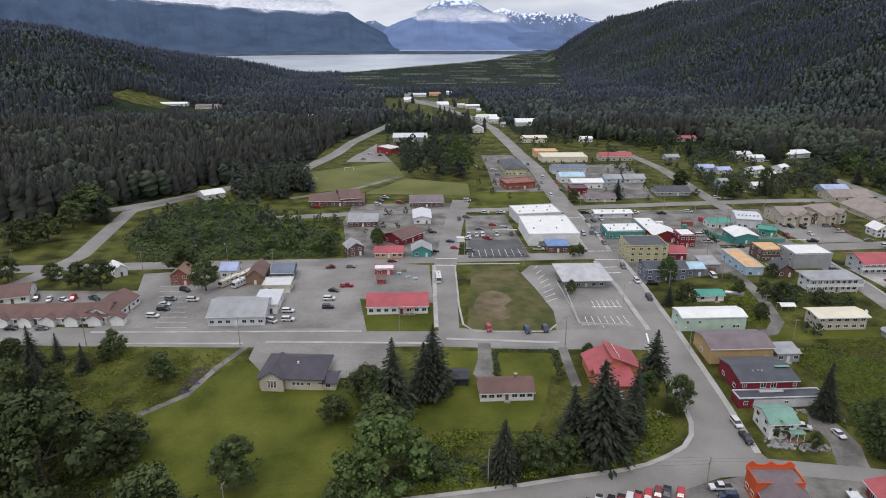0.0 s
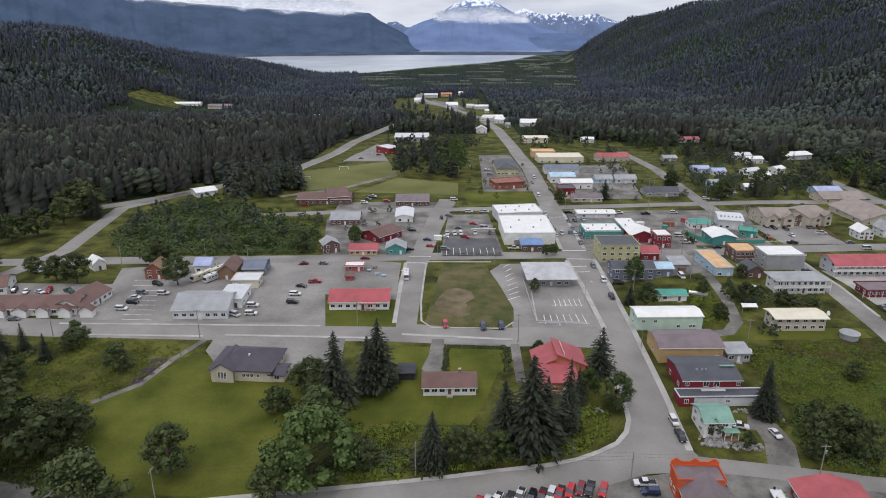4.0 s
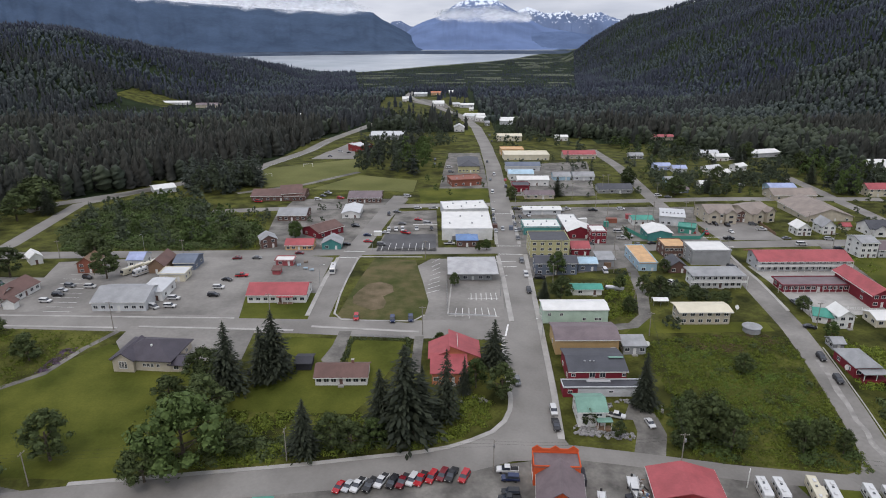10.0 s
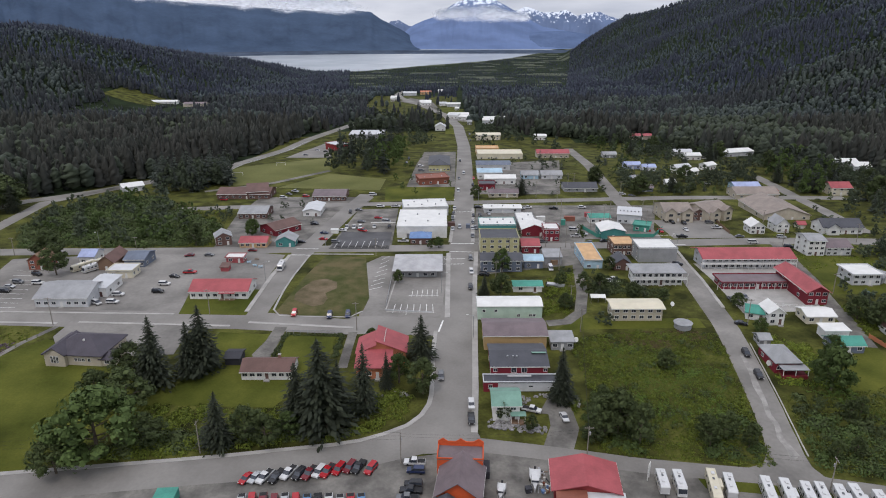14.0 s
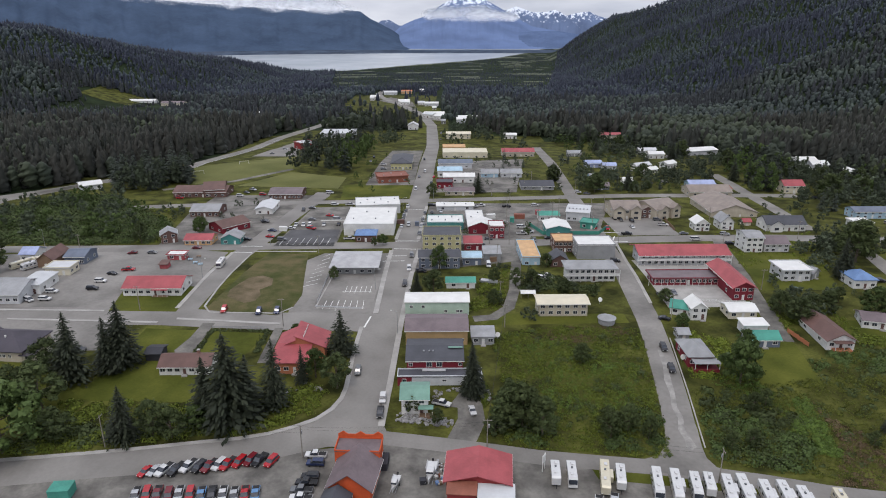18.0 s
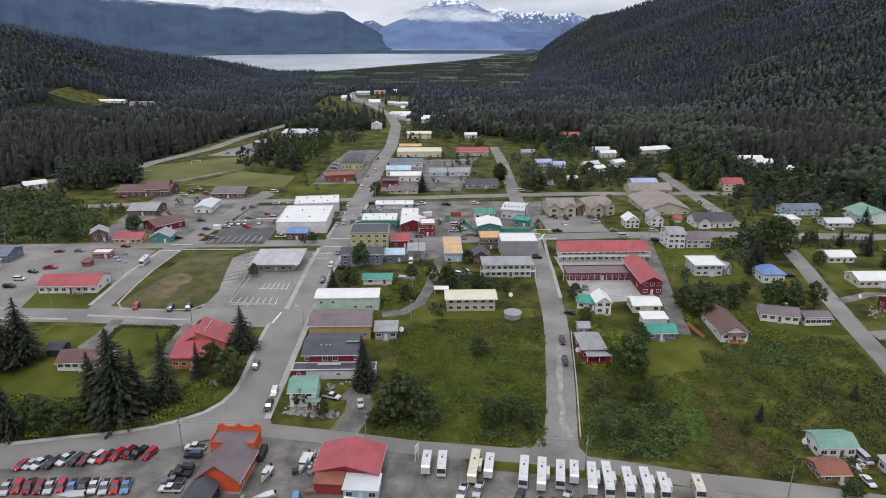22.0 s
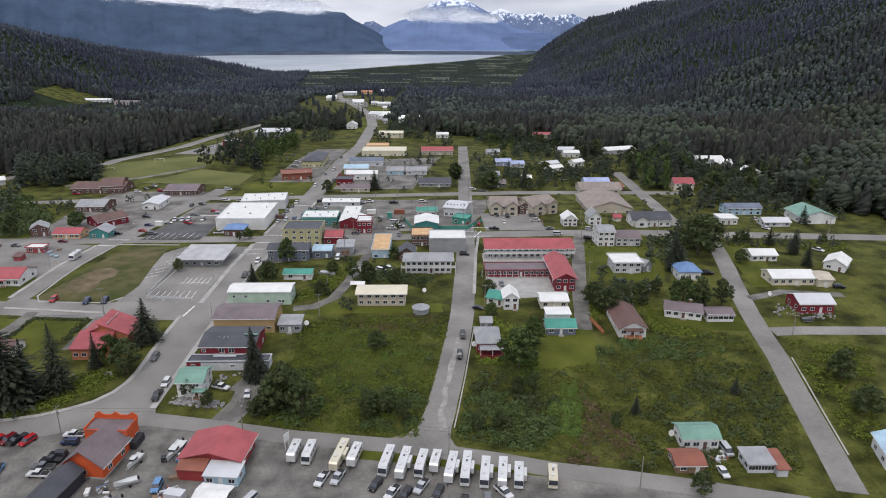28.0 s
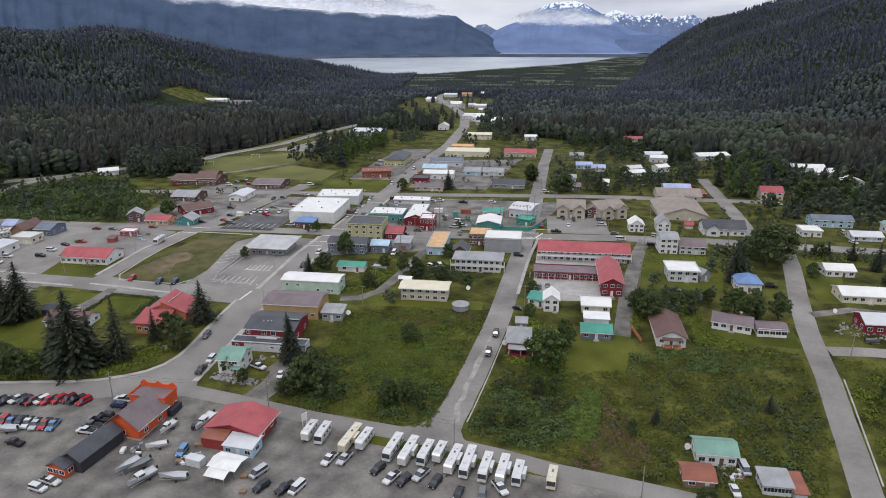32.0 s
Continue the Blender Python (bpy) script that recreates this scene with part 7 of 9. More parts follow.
car("suv", "dark_red", -20.5, 142.4, -22, "parked on the asphalt lot")
car("pickup", "black", -18.2, 142.6, -22, "parked on the asphalt lot")
car("suv", "red", -15.0, 142.0, -22, "parked on the asphalt lot")
car("pickup", "silver", -44.7, 129.0, 10, "parked in the gravel lot")
car("suv", "red", -42.2, 129.4, 10, "parked in the gravel lot")
car("pickup", "dark_red", -39.6, 129.5, 10, "parked in the gravel lot")
car("suv", "dark_red", -36.7, 129.1, 10, "parked in the gravel lot")
car("pickup", "silver", -34.3, 129.5, 10, "parked in the gravel lot")
car("suv", "red", -31.6, 129.5, 10, "parked in the gravel lot")
car("pickup", "blue", -28.8, 129.2, 10, "parked in the gravel lot")
car("pickup", "black", -26.3, 129.6, 10, "parked in the gravel lot")
car("pickup", "white", -23.6, 129.6, 10, "parked in the gravel lot")
car("pickup", "silver", -20.8, 129.3, 10, "parked in the gravel lot")
car("pickup", "red", -18.3, 129.7, 10, "parked in the gravel lot")
car("pickup", "blue", -15.7, 129.7, 10, "parked in the gravel lot")
car("pickup", "white", -3.9, 144.8, -92, "parked beside the orange hall")
car("suv", "navy", -3.4, 141.6, -92, "parked beside the orange hall")
car("suv", "black", -3.7, 136.4, -92, "parked beside the orange hall")
car("pickup", "black", -4.1, 134.1, -92, "parked beside the orange hall")
car("pickup", "grey", -4.8, 131.4, -92, "parked beside the orange hall")
car("pickup", "white", -4.4, 128.6, -92, "parked beside the orange hall")
car("pickup", "black", -20.3, 120.8, -100, "parked at the lot edge")
car("pickup", "white", 0.9, 107.9, 80, "parked on gravel")
car("suv", "white", -0.3, 105.1, 80, "parked on gravel")
car("suv", "blue", 27.0, 124.6, 5, "parked on gravel near the workshop")
car("van", "silver", 50.9, 119.6, -25, "parked on gravel")
car("suv", "black", 53.9, 114.6, -25, "parked on gravel")
car("pickup", "black", 59.9, 115.0, -28, "parked on gravel")
car("van", "white", 62.8, 115.5, -18, "parked on gravel")
car("pickup", "white", 66.9, 127.6, -15, "parked in front of the campers")
car("pickup", "silver", 70.8, 128.4, -15, "parked in front of the campers")
car("suv", "black", 80.5, 125.7, -25, "parked in front of the campers")
car("pickup", "white", 84.8, 123.0, -25, "parked in front of the campers")
car("suv", "black", 88.0, 122.5, -25, "parked in front of the campers")
car("pickup", "silver", 91.8, 125.3, -25, "parked in front of the campers")
car("suv", "black", 95.9, 123.1, -20, "parked in front of the campers")
car("pickup", "white", 111.8, 123.6, 35, "parked in front of the campers")
car("suv", "grey", 107.8, 120.2, 0, "parked in front of the campers")
car("sedan", "black", 102.1, 120.3, -10, "parked in front of the campers")
car("sedan", "black", -226.2, 230.2, 90)
car("sedan", "grey", -215.1, 230.0, 90)
car("suv", "black", -231.5, 256.8, 15)
car("sedan", "white", -226.1, 256.1, 15)
car("sedan", "white", -220.2, 255.5, 60)
car("suv", "red", -217.0, 256.5, 10)
car("pickup", "green", -208.5, 256.3, 60)
car("suv", "grey", -178.1, 255.1, 80)
car("sedan", "silver", -178.8, 250.3, 85)
car("suv", "black", -177.7, 245.6, 85)
car("suv", "white", -179.3, 239.6, 85)
car("suv", "white", -169.2, 254.4, 90)
car("suv", "black", -175.5, 264.1, 70)
car("suv", "white", -129.6, 243.0, 90)
car("suv", "white", -128.2, 235.6, 90)
car("suv", "white", -115.5, 254.3, 90)
car("suv", "black", -114.9, 246.3, 90)
car("sedan", "black", -114.8, 262.8, 75)
car("pickup", "red", -110.1, 267.9, 95)
car("sedan", "dark_red", -120.4, 293.7, -80)
car("sedan", "grey", -111.2, 294.3, 90)
car("sedan", "dark_red", -92.9, 302.5, 90)
car("sedan", "black", -74.0, 318.9, 90)
car("sedan", "black", -74.2, 355.9, 90)
car("suv", "red", -54.5, 226.5, 5)
car("suv", "navy", -40.9, 224.9, 5)
car("suv", "navy", -34.2, 225.6, 5)
car("sedan", "navy", -64.5, 335.3, 80)
car("suv", "black", -94.1, 196.7, 90)
car("van", "white", -134.3, 234.7, 60)
car("pickup", "white", -54.4, 346.7, 5, "parked along the street")
car("pickup", "white", -50.4, 346.8, 5, "parked along the street")
car("suv", "white", -47.0, 346.9, 5, "parked along the street")
car("pickup", "white", -39.4, 348.2, 5, "parked along the street")
car("sedan", "grey", -48.2, 358.7, 90, "parked along the street")
car("sedan", "red", -39.6, 367.7, 80, "parked along the street")
car("van", "silver", -33.9, 359.0, 80, "parked along the street")
car("suv", "black", -57.8, 380.6, 5, "parked along the street")
car("sedan", "grey", -53.5, 386.2, 80, "parked along the street")
car("sedan", "black", -73.4, 353.4, 90, "parked along the street")
car("sedan", "black", -72.9, 318.4, 90, "parked along the street")
car("pickup", "white", -21.2, 320.5, 90, "parked along the street")
car("suv", "black", 12.0, 252.7, 2, "parked along the street")
car("suv", "white", 12.6, 271.1, 2, "parked along the street")
car("suv", "grey", 12.5, 291.1, 2, "parked along the street")
car("suv", "grey", 1.8, 184.9, 2, "parked along the street")
car("suv", "white", 11.2, 170.4, 2, "parked along the street")
car("pickup", "black", 11.1, 163.8, 2, "parked along the street")
car("sedan", "silver", 3.6, 344.4, 0, "parked along the street")
car("suv", "black", 3.6, 356.1, 0, "parked along the street")
car("suv", "grey", 3.3, 367.2, 0, "parked along the street")
car("sedan", "black", 3.7, 379.0, 0, "parked along the street")
car("pickup", "white", 4.1, 390.1, 0, "parked along the street")
car("suv", "silver", 7.3, 347.9, 0, "parked along the street")
car("sedan", "black", 15.2, 373.9, 0, "parked along the street")
car("suv", "grey", 14.7, 357.5, 0, "parked along the street")
car("sedan", "silver", 14.3, 345.8, 0, "parked along the street")
car("pickup", "grey", 14.1, 330.5, 0, "parked along the street")
car("van", "white", 6.2, 439.3, 0, "parked along the street")
car("van", "white", 10.0, 495.5, 0, "parked along the street")
car("sedan", "grey", 6.5, 477.8, 0, "parked along the street")
car("suv", "black", 7.1, 550.7, 0, "parked along the street")
car("sedan", "black", 17.8, 698.2, 0, "parked along the street")
car("suv", "grey", 17.4, 740.8, 0, "parked along the street")
car("sedan", "red", 17.2, 478.0, 0, "parked along the street")
car("suv", "black", 16.2, 456.2, 0, "parked along the street")
car("suv", "white", 69.2, 259.8, 60, "parked along the street")
car("suv", "white", 72.7, 261.1, 30, "parked along the street")
car("suv", "black", 45.4, 309.7, 90, "parked along the street")
car("sedan", "grey", 49.7, 321.0, 90, "parked along the street")
car("pickup", "white", 67.8, 331.5, 90, "parked along the street")
car("van", "white", 47.7, 276.6, 0, "parked along the street")
car("sedan", "black", 80.7, 322.6, 90, "parked along the street")
car("pickup", "red", 114.6, 342.2, 0, "parked along the street")
car("suv", "black", 105.6, 283.7, 85, "parked along the street")
car("suv", "black", 18.1, 267.3, 80, "parked along the street")
car("pickup", "white", 28.8, 168.3, 70, "parked along the street")
car("sedan", "white", 37.8, 165.1, 10, "parked along the street")
car("sedan", "red", 34.8, 386.5, 80, "parked along the street")
car("sedan", "black", 19.2, 375.3, 10, "parked along the street")
car("sedan", "silver", 24.3, 378.1, 10, "parked along the street")
car("suv", "grey", 38.5, 389.4, 90, "parked along the street")
car("pickup", "black", 64.2, 391.2, 85, "parked along the street")
car("suv", "white", 81.8, 394.4, 90, "parked along the street")
car("sedan", "white", -140.8, 418.0, 70, "parked along the street")
car("suv", "red", -144.2, 411.5, 85, "parked along the street")
car("suv", "white", -107.6, 418.6, 85, "parked along the street")
car("sedan", "grey", -106.1, 427.9, 60, "parked along the street")
car("pickup", "silver", -104.1, 435.9, 60, "parked along the street")
car("suv", "red", -93.5, 422.0, 85, "parked along the street")
car("van", "white", -50.3, 427.3, 85, "parked along the street")
car("suv", "white", -41.4, 395.0, 90, "parked along the street")
car("pickup", "white", -32.0, 395.2, 90, "parked along the street")
car("sedan", "grey", -36.5, 539.3, 10, "parked along the street")
car("suv", "black", -36.8, 564.7, 10, "parked along the street")
car("suv", "white", -24.1, 522.7, 85, "parked along the street")
car("suv", "grey", -22.5, 505.3, 85, "parked along the street")
car("suv", "white", -128.4, 626.3, 85, "parked along the street")
car("sedan", "black", -118.6, 617.2, 85, "parked along the street")
car("sedan", "grey", -131.5, 590.9, 85, "parked along the street")
car("pickup", "red", 108.1, 343.9, 5, "parked beside the street")
car("sedan", "grey", 152.5, 332.4, 88, "parked beside the street")
car("van", "white", 154.9, 321.8, 88, "parked beside the street")
car("suv", "black", 169.1, 313.7, 88, "parked beside the street")
car("suv", "silver", 173.5, 331.4, 80, "parked beside the street")
car("sedan", "white", 128.9, 345.0, 5, "parked beside the street")
car("suv", "black", 131.9, 357.9, 5, "parked beside the street")
car("sedan", "black", 126.2, 359.9, 5, "parked beside the street")
car("pickup", "white", 146.8, 349.5, 85, "parked beside the street")
car("suv", "black", 94.8, 305.9, 88, "parked beside the street")
car("suv", "black", 103.2, 200.5, -3, "parked beside the street")
car("suv", "black", 102.0, 187.4, -3, "parked beside the street")
car("sedan", "grey", 114.1, 242.8, 5, "parked beside the street")
car("sedan", "grey", 116.8, 243.7, 5, "parked beside the street")
car("sedan", "grey", 120.1, 245.2, 5, "parked beside the street")
car("suv", "black", 209.5, 258.4, 85, "parked beside the street")
car("pickup", "white", 275.2, 294.0, 40, "parked beside the street")
car("suv", "tan", 271.2, 353.8, 0, "parked beside the street")
car("suv", "black", 257.7, 243.9, 80, "parked beside the street")
car("sedan", "black", 109.6, 221.5, 70, "parked beside the street")
car("sedan", "green", 170.4, 249.0, 75, "parked beside the street")
car("sedan", "white", 235.4, 326.6, 90, "parked beside the street")
car("pickup", "black", 122.5, 331.3, 88, "parked beside the street")
car("sedan", "white", 167.9, 131.6, 5, "parked on a gravel yard")
car("van", "silver", 172.1, 140.3, 5, "parked on a gravel yard")

# ---- trees ----
tree("spruce", -86.9, 179.8, 23.2, 1.25)
tree("spruce", -75.1, 188.8, 22.5, 1.15)
tree("spruce", -77.9, 184.6, 19.0, 1.25)
tree("spruce", -31.0, 159.5, 28.0, 1.35, "huge dark green spruce tree above the street curve")
tree("spruce", -26.5, 162.5, 20.0)
tree("spruce", -38.1, 160.8, 20.0, 1.15)
tree("spruce", -19.8, 166.5, 22.8, 0.8)
tree("spruce", -57.4, 151.0, 17.0, 1.2)
tree("spruce", -4.9, 194.6, 16.8, 1.1)
tree("spruce", -14.7, 179.2, 12.8, 0.8)
tree("broadleaf", -11.2, 182.2, 11.0, 1.1)
tree("dark_broadleaf", -3.5, 176.5, 13.2, 1.1)
tree("broadleaf", -87.7, 145.4, 21.5, 1.25)
tree("dark_broadleaf", -88.9, 165.1, 16.0, 1.5)
tree("dark_broadleaf", -103.4, 174.5, 8.8, 1.3)
tree("dark_broadleaf", -95.7, 139.2, 11.5, 1.3)
tree("dark_broadleaf", -50.8, 153.3, 12.5, 1.2)
tree("dark_broadleaf", -45.1, 152.2, 10.0, 1.1)
tree("broadleaf", -39.7, 156.4, 8.2, 1.2)
tree("dark_broadleaf", -77.4, 151.5, 10.0, 1.3)
tree("broadleaf", -23.0, 207.8, 5.0, 1.2)
tree("dark_broadleaf", -124.4, 147.2, 16.2, 1.2)
tree("dark_broadleaf", -157.0, 157.0, 13.5, 1.3)
tree("dark_broadleaf", -166.0, 157.5, 8.5, 1.3)
tree("dark_broadleaf", -169.8, 145.8, 28.8, 1.2)
tree("dark_broadleaf", -179.7, 150.1, 27.5, 1.2)
tree("dark_broadleaf", -180.9, 211.1, 10.5, 1.2)
tree("dark_broadleaf", -159.1, 195.5, 10.8, 1.2)
tree("spruce", -204.5, 204.6, 14.8)
tree("spruce", -186.8, 201.6, 10.2, 0.9)
tree("spruce", -198.0, 207.9, 10.5, 0.9)
tree("spruce", -195.9, 191.6, 11.8, 1.1)
tree("dark_broadleaf", -213.8, 208.2, 8.5, 1.3)
tree("dark_broadleaf", -202.0, 188.8, 13.5, 1.3)
tree("dark_broadleaf", -189.2, 188.6, 9.8, 1.3)
tree("dark_broadleaf", -182.2, 207.6, 7.2, 1.3)
tree("dark_broadleaf", -147.5, 141.4, 6.8, 1.4)
tree("dark_broadleaf", -186.2, 170.1, 12.8, 1.3)
tree("dark_broadleaf", -174.5, 165.1, 10.8, 1.2)
tree("dark_broadleaf", -190.0, 163.2, 17.5, 1.2)
tree("dark_broadleaf", -210.0, 265.5, 15.0, 1.4)
tree("dark_broadleaf", -220.9, 269.2, 12.5, 1.3)
tree("dark_broadleaf", -237.3, 280.6, 8.0, 1.3)
tree("dark_broadleaf", -186.8, 291.1, 14.8, 1.2)
tree("dark_broadleaf", -167.2, 264.5, 15.0)
tree("dark_broadleaf", -254.5, 277.3, 12.8, 1.3)
tree("dark_broadleaf", -267.6, 384.4, 18.5, 1.3)
tree("spruce", -259.9, 377.9, 20.0)
tree("dark_broadleaf", -124.1, 311.5, 13.0)
tree("broadleaf", -101.6, 330.1, 9.8, 0.9)
tree("dark_broadleaf", -18.3, 258.5, 6.2, 0.8)
tree("broadleaf", -12.8, 333.1, 4.8, 0.8)
tree("spruce", 37.8, 173.1, 18.2)
tree("dark_broadleaf", 48.6, 165.4, 11.8)
tree("dark_broadleaf", 51.6, 158.0, 15.2, 0.9)
tree("dark_broadleaf", 74.3, 191.8, 7.2)
tree("dark_broadleaf", 75.5, 153.8, 9.0, 0.9)
tree("dark_broadleaf", 75.3, 157.3, 8.2, 0.9)
tree("broadleaf", 25.9, 271.4, 11.8, 0.9)
tree("spruce", 17.4, 245.9, 9.0, 1.2)
tree("dark_broadleaf", 24.0, 246.0, 9.8, 1.1)
tree("dark_broadleaf", 73.4, 276.4, 6.8)
tree("dark_broadleaf", 76.1, 244.3, 7.2, 1.1)
tree("dark_broadleaf", 57.7, 252.4, 8.8)
tree("dark_broadleaf", 64.0, 249.7, 8.8, 1.1)
tree("dark_broadleaf", 49.0, 255.2, 7.5, 0.9)
tree("dark_broadleaf", 47.6, 233.2, 7.0, 0.9)
tree("dark_broadleaf", 87.5, 241.8, 5.5, 1.1)
tree("broadleaf", -3.0, 310.6, 6.0)
tree("broadleaf", -7.1, 308.5, 5.0)
tree("dark_broadleaf", 20.3, 164.8, 5.8)
tree("dark_broadleaf", 27.7, 159.2, 6.2)
tree("broadleaf", 121.0, 180.4, 15.5, 1.0)
tree("broadleaf", 126.9, 192.6, 12.8)
tree("dark_broadleaf", 158.0, 219.9, 10.2, 1.2)
tree("dark_broadleaf", 153.8, 226.6, 9.5, 1.1)
tree("dark_broadleaf", 172.9, 228.5, 9.5, 1.1)
tree("dark_broadleaf", 166.5, 227.9, 8.2, 1.1)
tree("dark_broadleaf", 181.2, 237.4, 7.2)
tree("dark_broadleaf", 214.5, 285.0, 21.5, 1.15)
tree("dark_broadleaf", 224.2, 299.9, 16.2, 1.1)
tree("spruce", 195.8, 262.7, 18.2)
tree("spruce", 199.1, 263.1, 12.8, 0.9)
tree("dark_broadleaf", 203.2, 226.5, 11.5, 1.1)
tree("broadleaf", 187.6, 224.9, 12.5, 1.1)
tree("dark_broadleaf", 193.8, 225.5, 12.5)
tree("spruce", 194.9, 225.6, 10.2, 0.9)
tree("spruce", 38.0, 174.2, 16.2, 0.95)
tree("dark_broadleaf", 48.4, 159.6, 11.8, 1.1)
tree("dark_broadleaf", 56.8, 154.6, 13.2)
tree("dark_broadleaf", 80.9, 156.9, 9.5, 0.9)
tree("dark_broadleaf", 85.7, 153.2, 8.5, 0.9)
tree("dark_broadleaf", 43.8, 154.8, 6.8, 1.1)
tree("dark_broadleaf", 112.6, 150.3, 6.5)
tree("dark_broadleaf", 106.3, 148.4, 7.2)
tree("dark_broadleaf", 119.1, 166.0, 7.0)
tree("dark_broadleaf", 124.2, 169.4, 6.0)
tree("spruce", 152.6, 157.7, 5.8, 1.1)
tree("spruce", 185.2, 167.9, 5.8, 1.1)
tree("dark_broadleaf", 145.3, 150.9, 5.5)
tree("dark_broadleaf", 219.4, 158.4, 9.2, 1.2)
tree("dark_broadleaf", 221.6, 175.4, 11.5, 1.1)
tree("dark_broadleaf", 160.0, 124.5, 6.5, 1.2)
tree("dark_broadleaf", 114.1, 236.4, 6.2, 1.1)
tree("broadleaf", 114.3, 215.9, 5.8, 1.2)
tree("spruce", 249.5, 312.8, 7.2, 0.9)
tree("spruce", 256.3, 303.7, 10.0)
tree("spruce", 257.2, 269.5, 11.5)
tree("dark_broadleaf", 230.2, 274.2, 6.8)
tree("spruce", 322.5, 450.3, 19.2)
tree("spruce", 309.3, 402.7, 17.8)
tree("dark_broadleaf", 298.0, 424.3, 14.8, 1.1)
tree("dark_broadleaf", 293.0, 439.2, 15.2, 1.1)
tree("dark_broadleaf", 270.1, 413.5, 18.2, 1.1)
tree("spruce", 337.7, 451.9, 15.5)
tree("dark_broadleaf", 329.9, 405.0, 16.0, 1.1)
tree("spruce", 48.1, 430.3, 13.8, 1.2)
tree("spruce", 104.3, 467.0, 11.0)
tree("dark_broadleaf", 17.6, 422.0, 9.0)
tree("spruce", 151.0, 449.6, 11.2, 1.1)
tree("dark_broadleaf", 128.1, 438.6, 10.0, 1.1)
tree("dark_broadleaf", 152.7, 436.0, 8.0)

grove("dark_broadleaf", 40, 5, [(-91.7, 496.0), (-54.3, 488.5), (-66.2, 677.5), (-97.3, 739.6), (-118.1, 676.9)], 15, 22)
grove("spruce", 32, 6, [(-199.2, 428.0), (-148.6, 436.8), (-169.1, 501.1), (-217.9, 486.1)], 17, 24)
grove("dark_broadleaf", 36, 16, [(-199.2, 428.0), (-148.6, 436.8), (-169.1, 501.1), (-217.9, 486.1)], 14, 20)
grove("dark_broadleaf", 55, 8, [(118.4, 421.0), (241.0, 433.8), (268.2, 635.1), (119.7, 647.8)], 7, 12)
grove("spruce", 18, 9, [(118.4, 421.0), (259.6, 435.7), (297.3, 668.2), (119.7, 647.8)], 9, 15)
grove("dark_broadleaf", 55, 10, [(235.4, 354.5), (334.7, 365.6), (400.8, 537.3), (271.9, 552.1)], 8, 13)
grove("spruce", 34, 11, [(243.3, 381.1), (349.3, 393.0), (400.8, 537.3), (271.9, 552.1)], 11, 18)
grove("dark_broadleaf", 26, 12, [(108.3, 673.3), (267.2, 551.4), (288.7, 783.6), (107.3, 762.4)], 9, 14)
grove("spruce", 40, 13, [(-113.2, 762.8), (-15.9, 749.6), (-19.2, 891.7), (-118.4, 904.1)], 14, 19)
grove("dark_broadleaf", 60, 14, [(-112.5, 758.0), (-21.7, 731.5), (-26.3, 878.9), (-118.4, 904.1)], 13, 18)
grove("dark_broadleaf", 14, 114, [(-44.2, 652.0), (-19.7, 666.8), (-22.0, 740.4), (-50.2, 740.1)], 9, 14)
grove("dark_broadleaf", 26, 17, [(24.3, 719.0), (80.4, 653.5), (98.8, 815.8), (25.1, 873.0)], 9, 14)
grove("dark_broadleaf", 20, 18, [(153.8, 226.6), (185.9, 222.4), (193.8, 253.1), (156.8, 249.5)], 3, 5)
grove("broadleaf", 34, 21, [(-204.5, 316.6), (-123.0, 316.2), (-124.0, 345.3), (-186.8, 412.3), (-222.2, 416.5), (-235.3, 374.5)], 7, 12)
grove("dark_broadleaf", 34, 22, [(-209.3, 310.2), (-122.3, 314.2), (-124.0, 345.3), (-186.8, 412.3), (-222.2, 416.5), (-234.2, 361.4)], 8, 13)
grove("broadleaf", 26, 23, [(-62.2, 484.5), (-37.3, 488.8), (-44.2, 652.0), (-69.2, 651.7)], 15, 20)
grove("spruce", 34, 24, [(-91.0, 492.0), (-48.3, 492.6), (-47.3, 697.4), (-97.3, 739.6), (-118.1, 676.9)], 17, 23)
grove("dark_broadleaf", 70, 201, [(121.4, 684.6), (201.1, 519.9), (256.2, 684.0), (265.1, 800.8), (180.0, 727.0), (138.5, 750.4)], 9, 15)
grove("broadleaf", 26, 202, [(121.4, 684.6), (201.1, 519.9), (256.2, 684.0), (265.1, 800.8)], 8, 13)
grove("dark_broadleaf", 55, 203, [(165.8, 462.1), (216.5, 461.9), (233.8, 515.2), (198.1, 506.4)], 6, 11)
grove("spruce", 12, 204, [(206.3, 532.5), (221.5, 532.4), (241.6, 609.3), (224.8, 600.4)], 13, 18)
grove("broadleaf", 34, 205, [(219.2, 430.6), (247.3, 424.0), (278.9, 481.0), (290.3, 546.6), (251.5, 529.1)], 12, 19)
grove("spruce", 22, 206, [(219.2, 430.6), (247.3, 424.0), (278.9, 481.0), (290.3, 546.6), (251.5, 529.1)], 15, 21)
grove("dark_broadleaf", 55, 207, [(240.6, 392.0), (271.1, 385.9), (323.8, 510.4), (289.1, 501.7)], 9, 14)
grove("dark_broadleaf", 70, 208, [(277.4, 407.5), (328.2, 407.2), (381.2, 501.3), (323.8, 510.4)], 9, 15)
grove("spruce", 26, 209, [(277.4, 407.5), (328.2, 407.2), (381.2, 501.3), (323.8, 510.4)], 12, 19)
grove("broadleaf", 34, 210, [(262.9, 407.5), (360.1, 407.1), (425.3, 510.0), (311.7, 524.1)], 9, 14)
grove("dark_broadleaf", 60, 211, [(319.4, 391.6), (364.3, 385.5), (448.4, 509.9), (386.1, 510.1)], 9, 15)
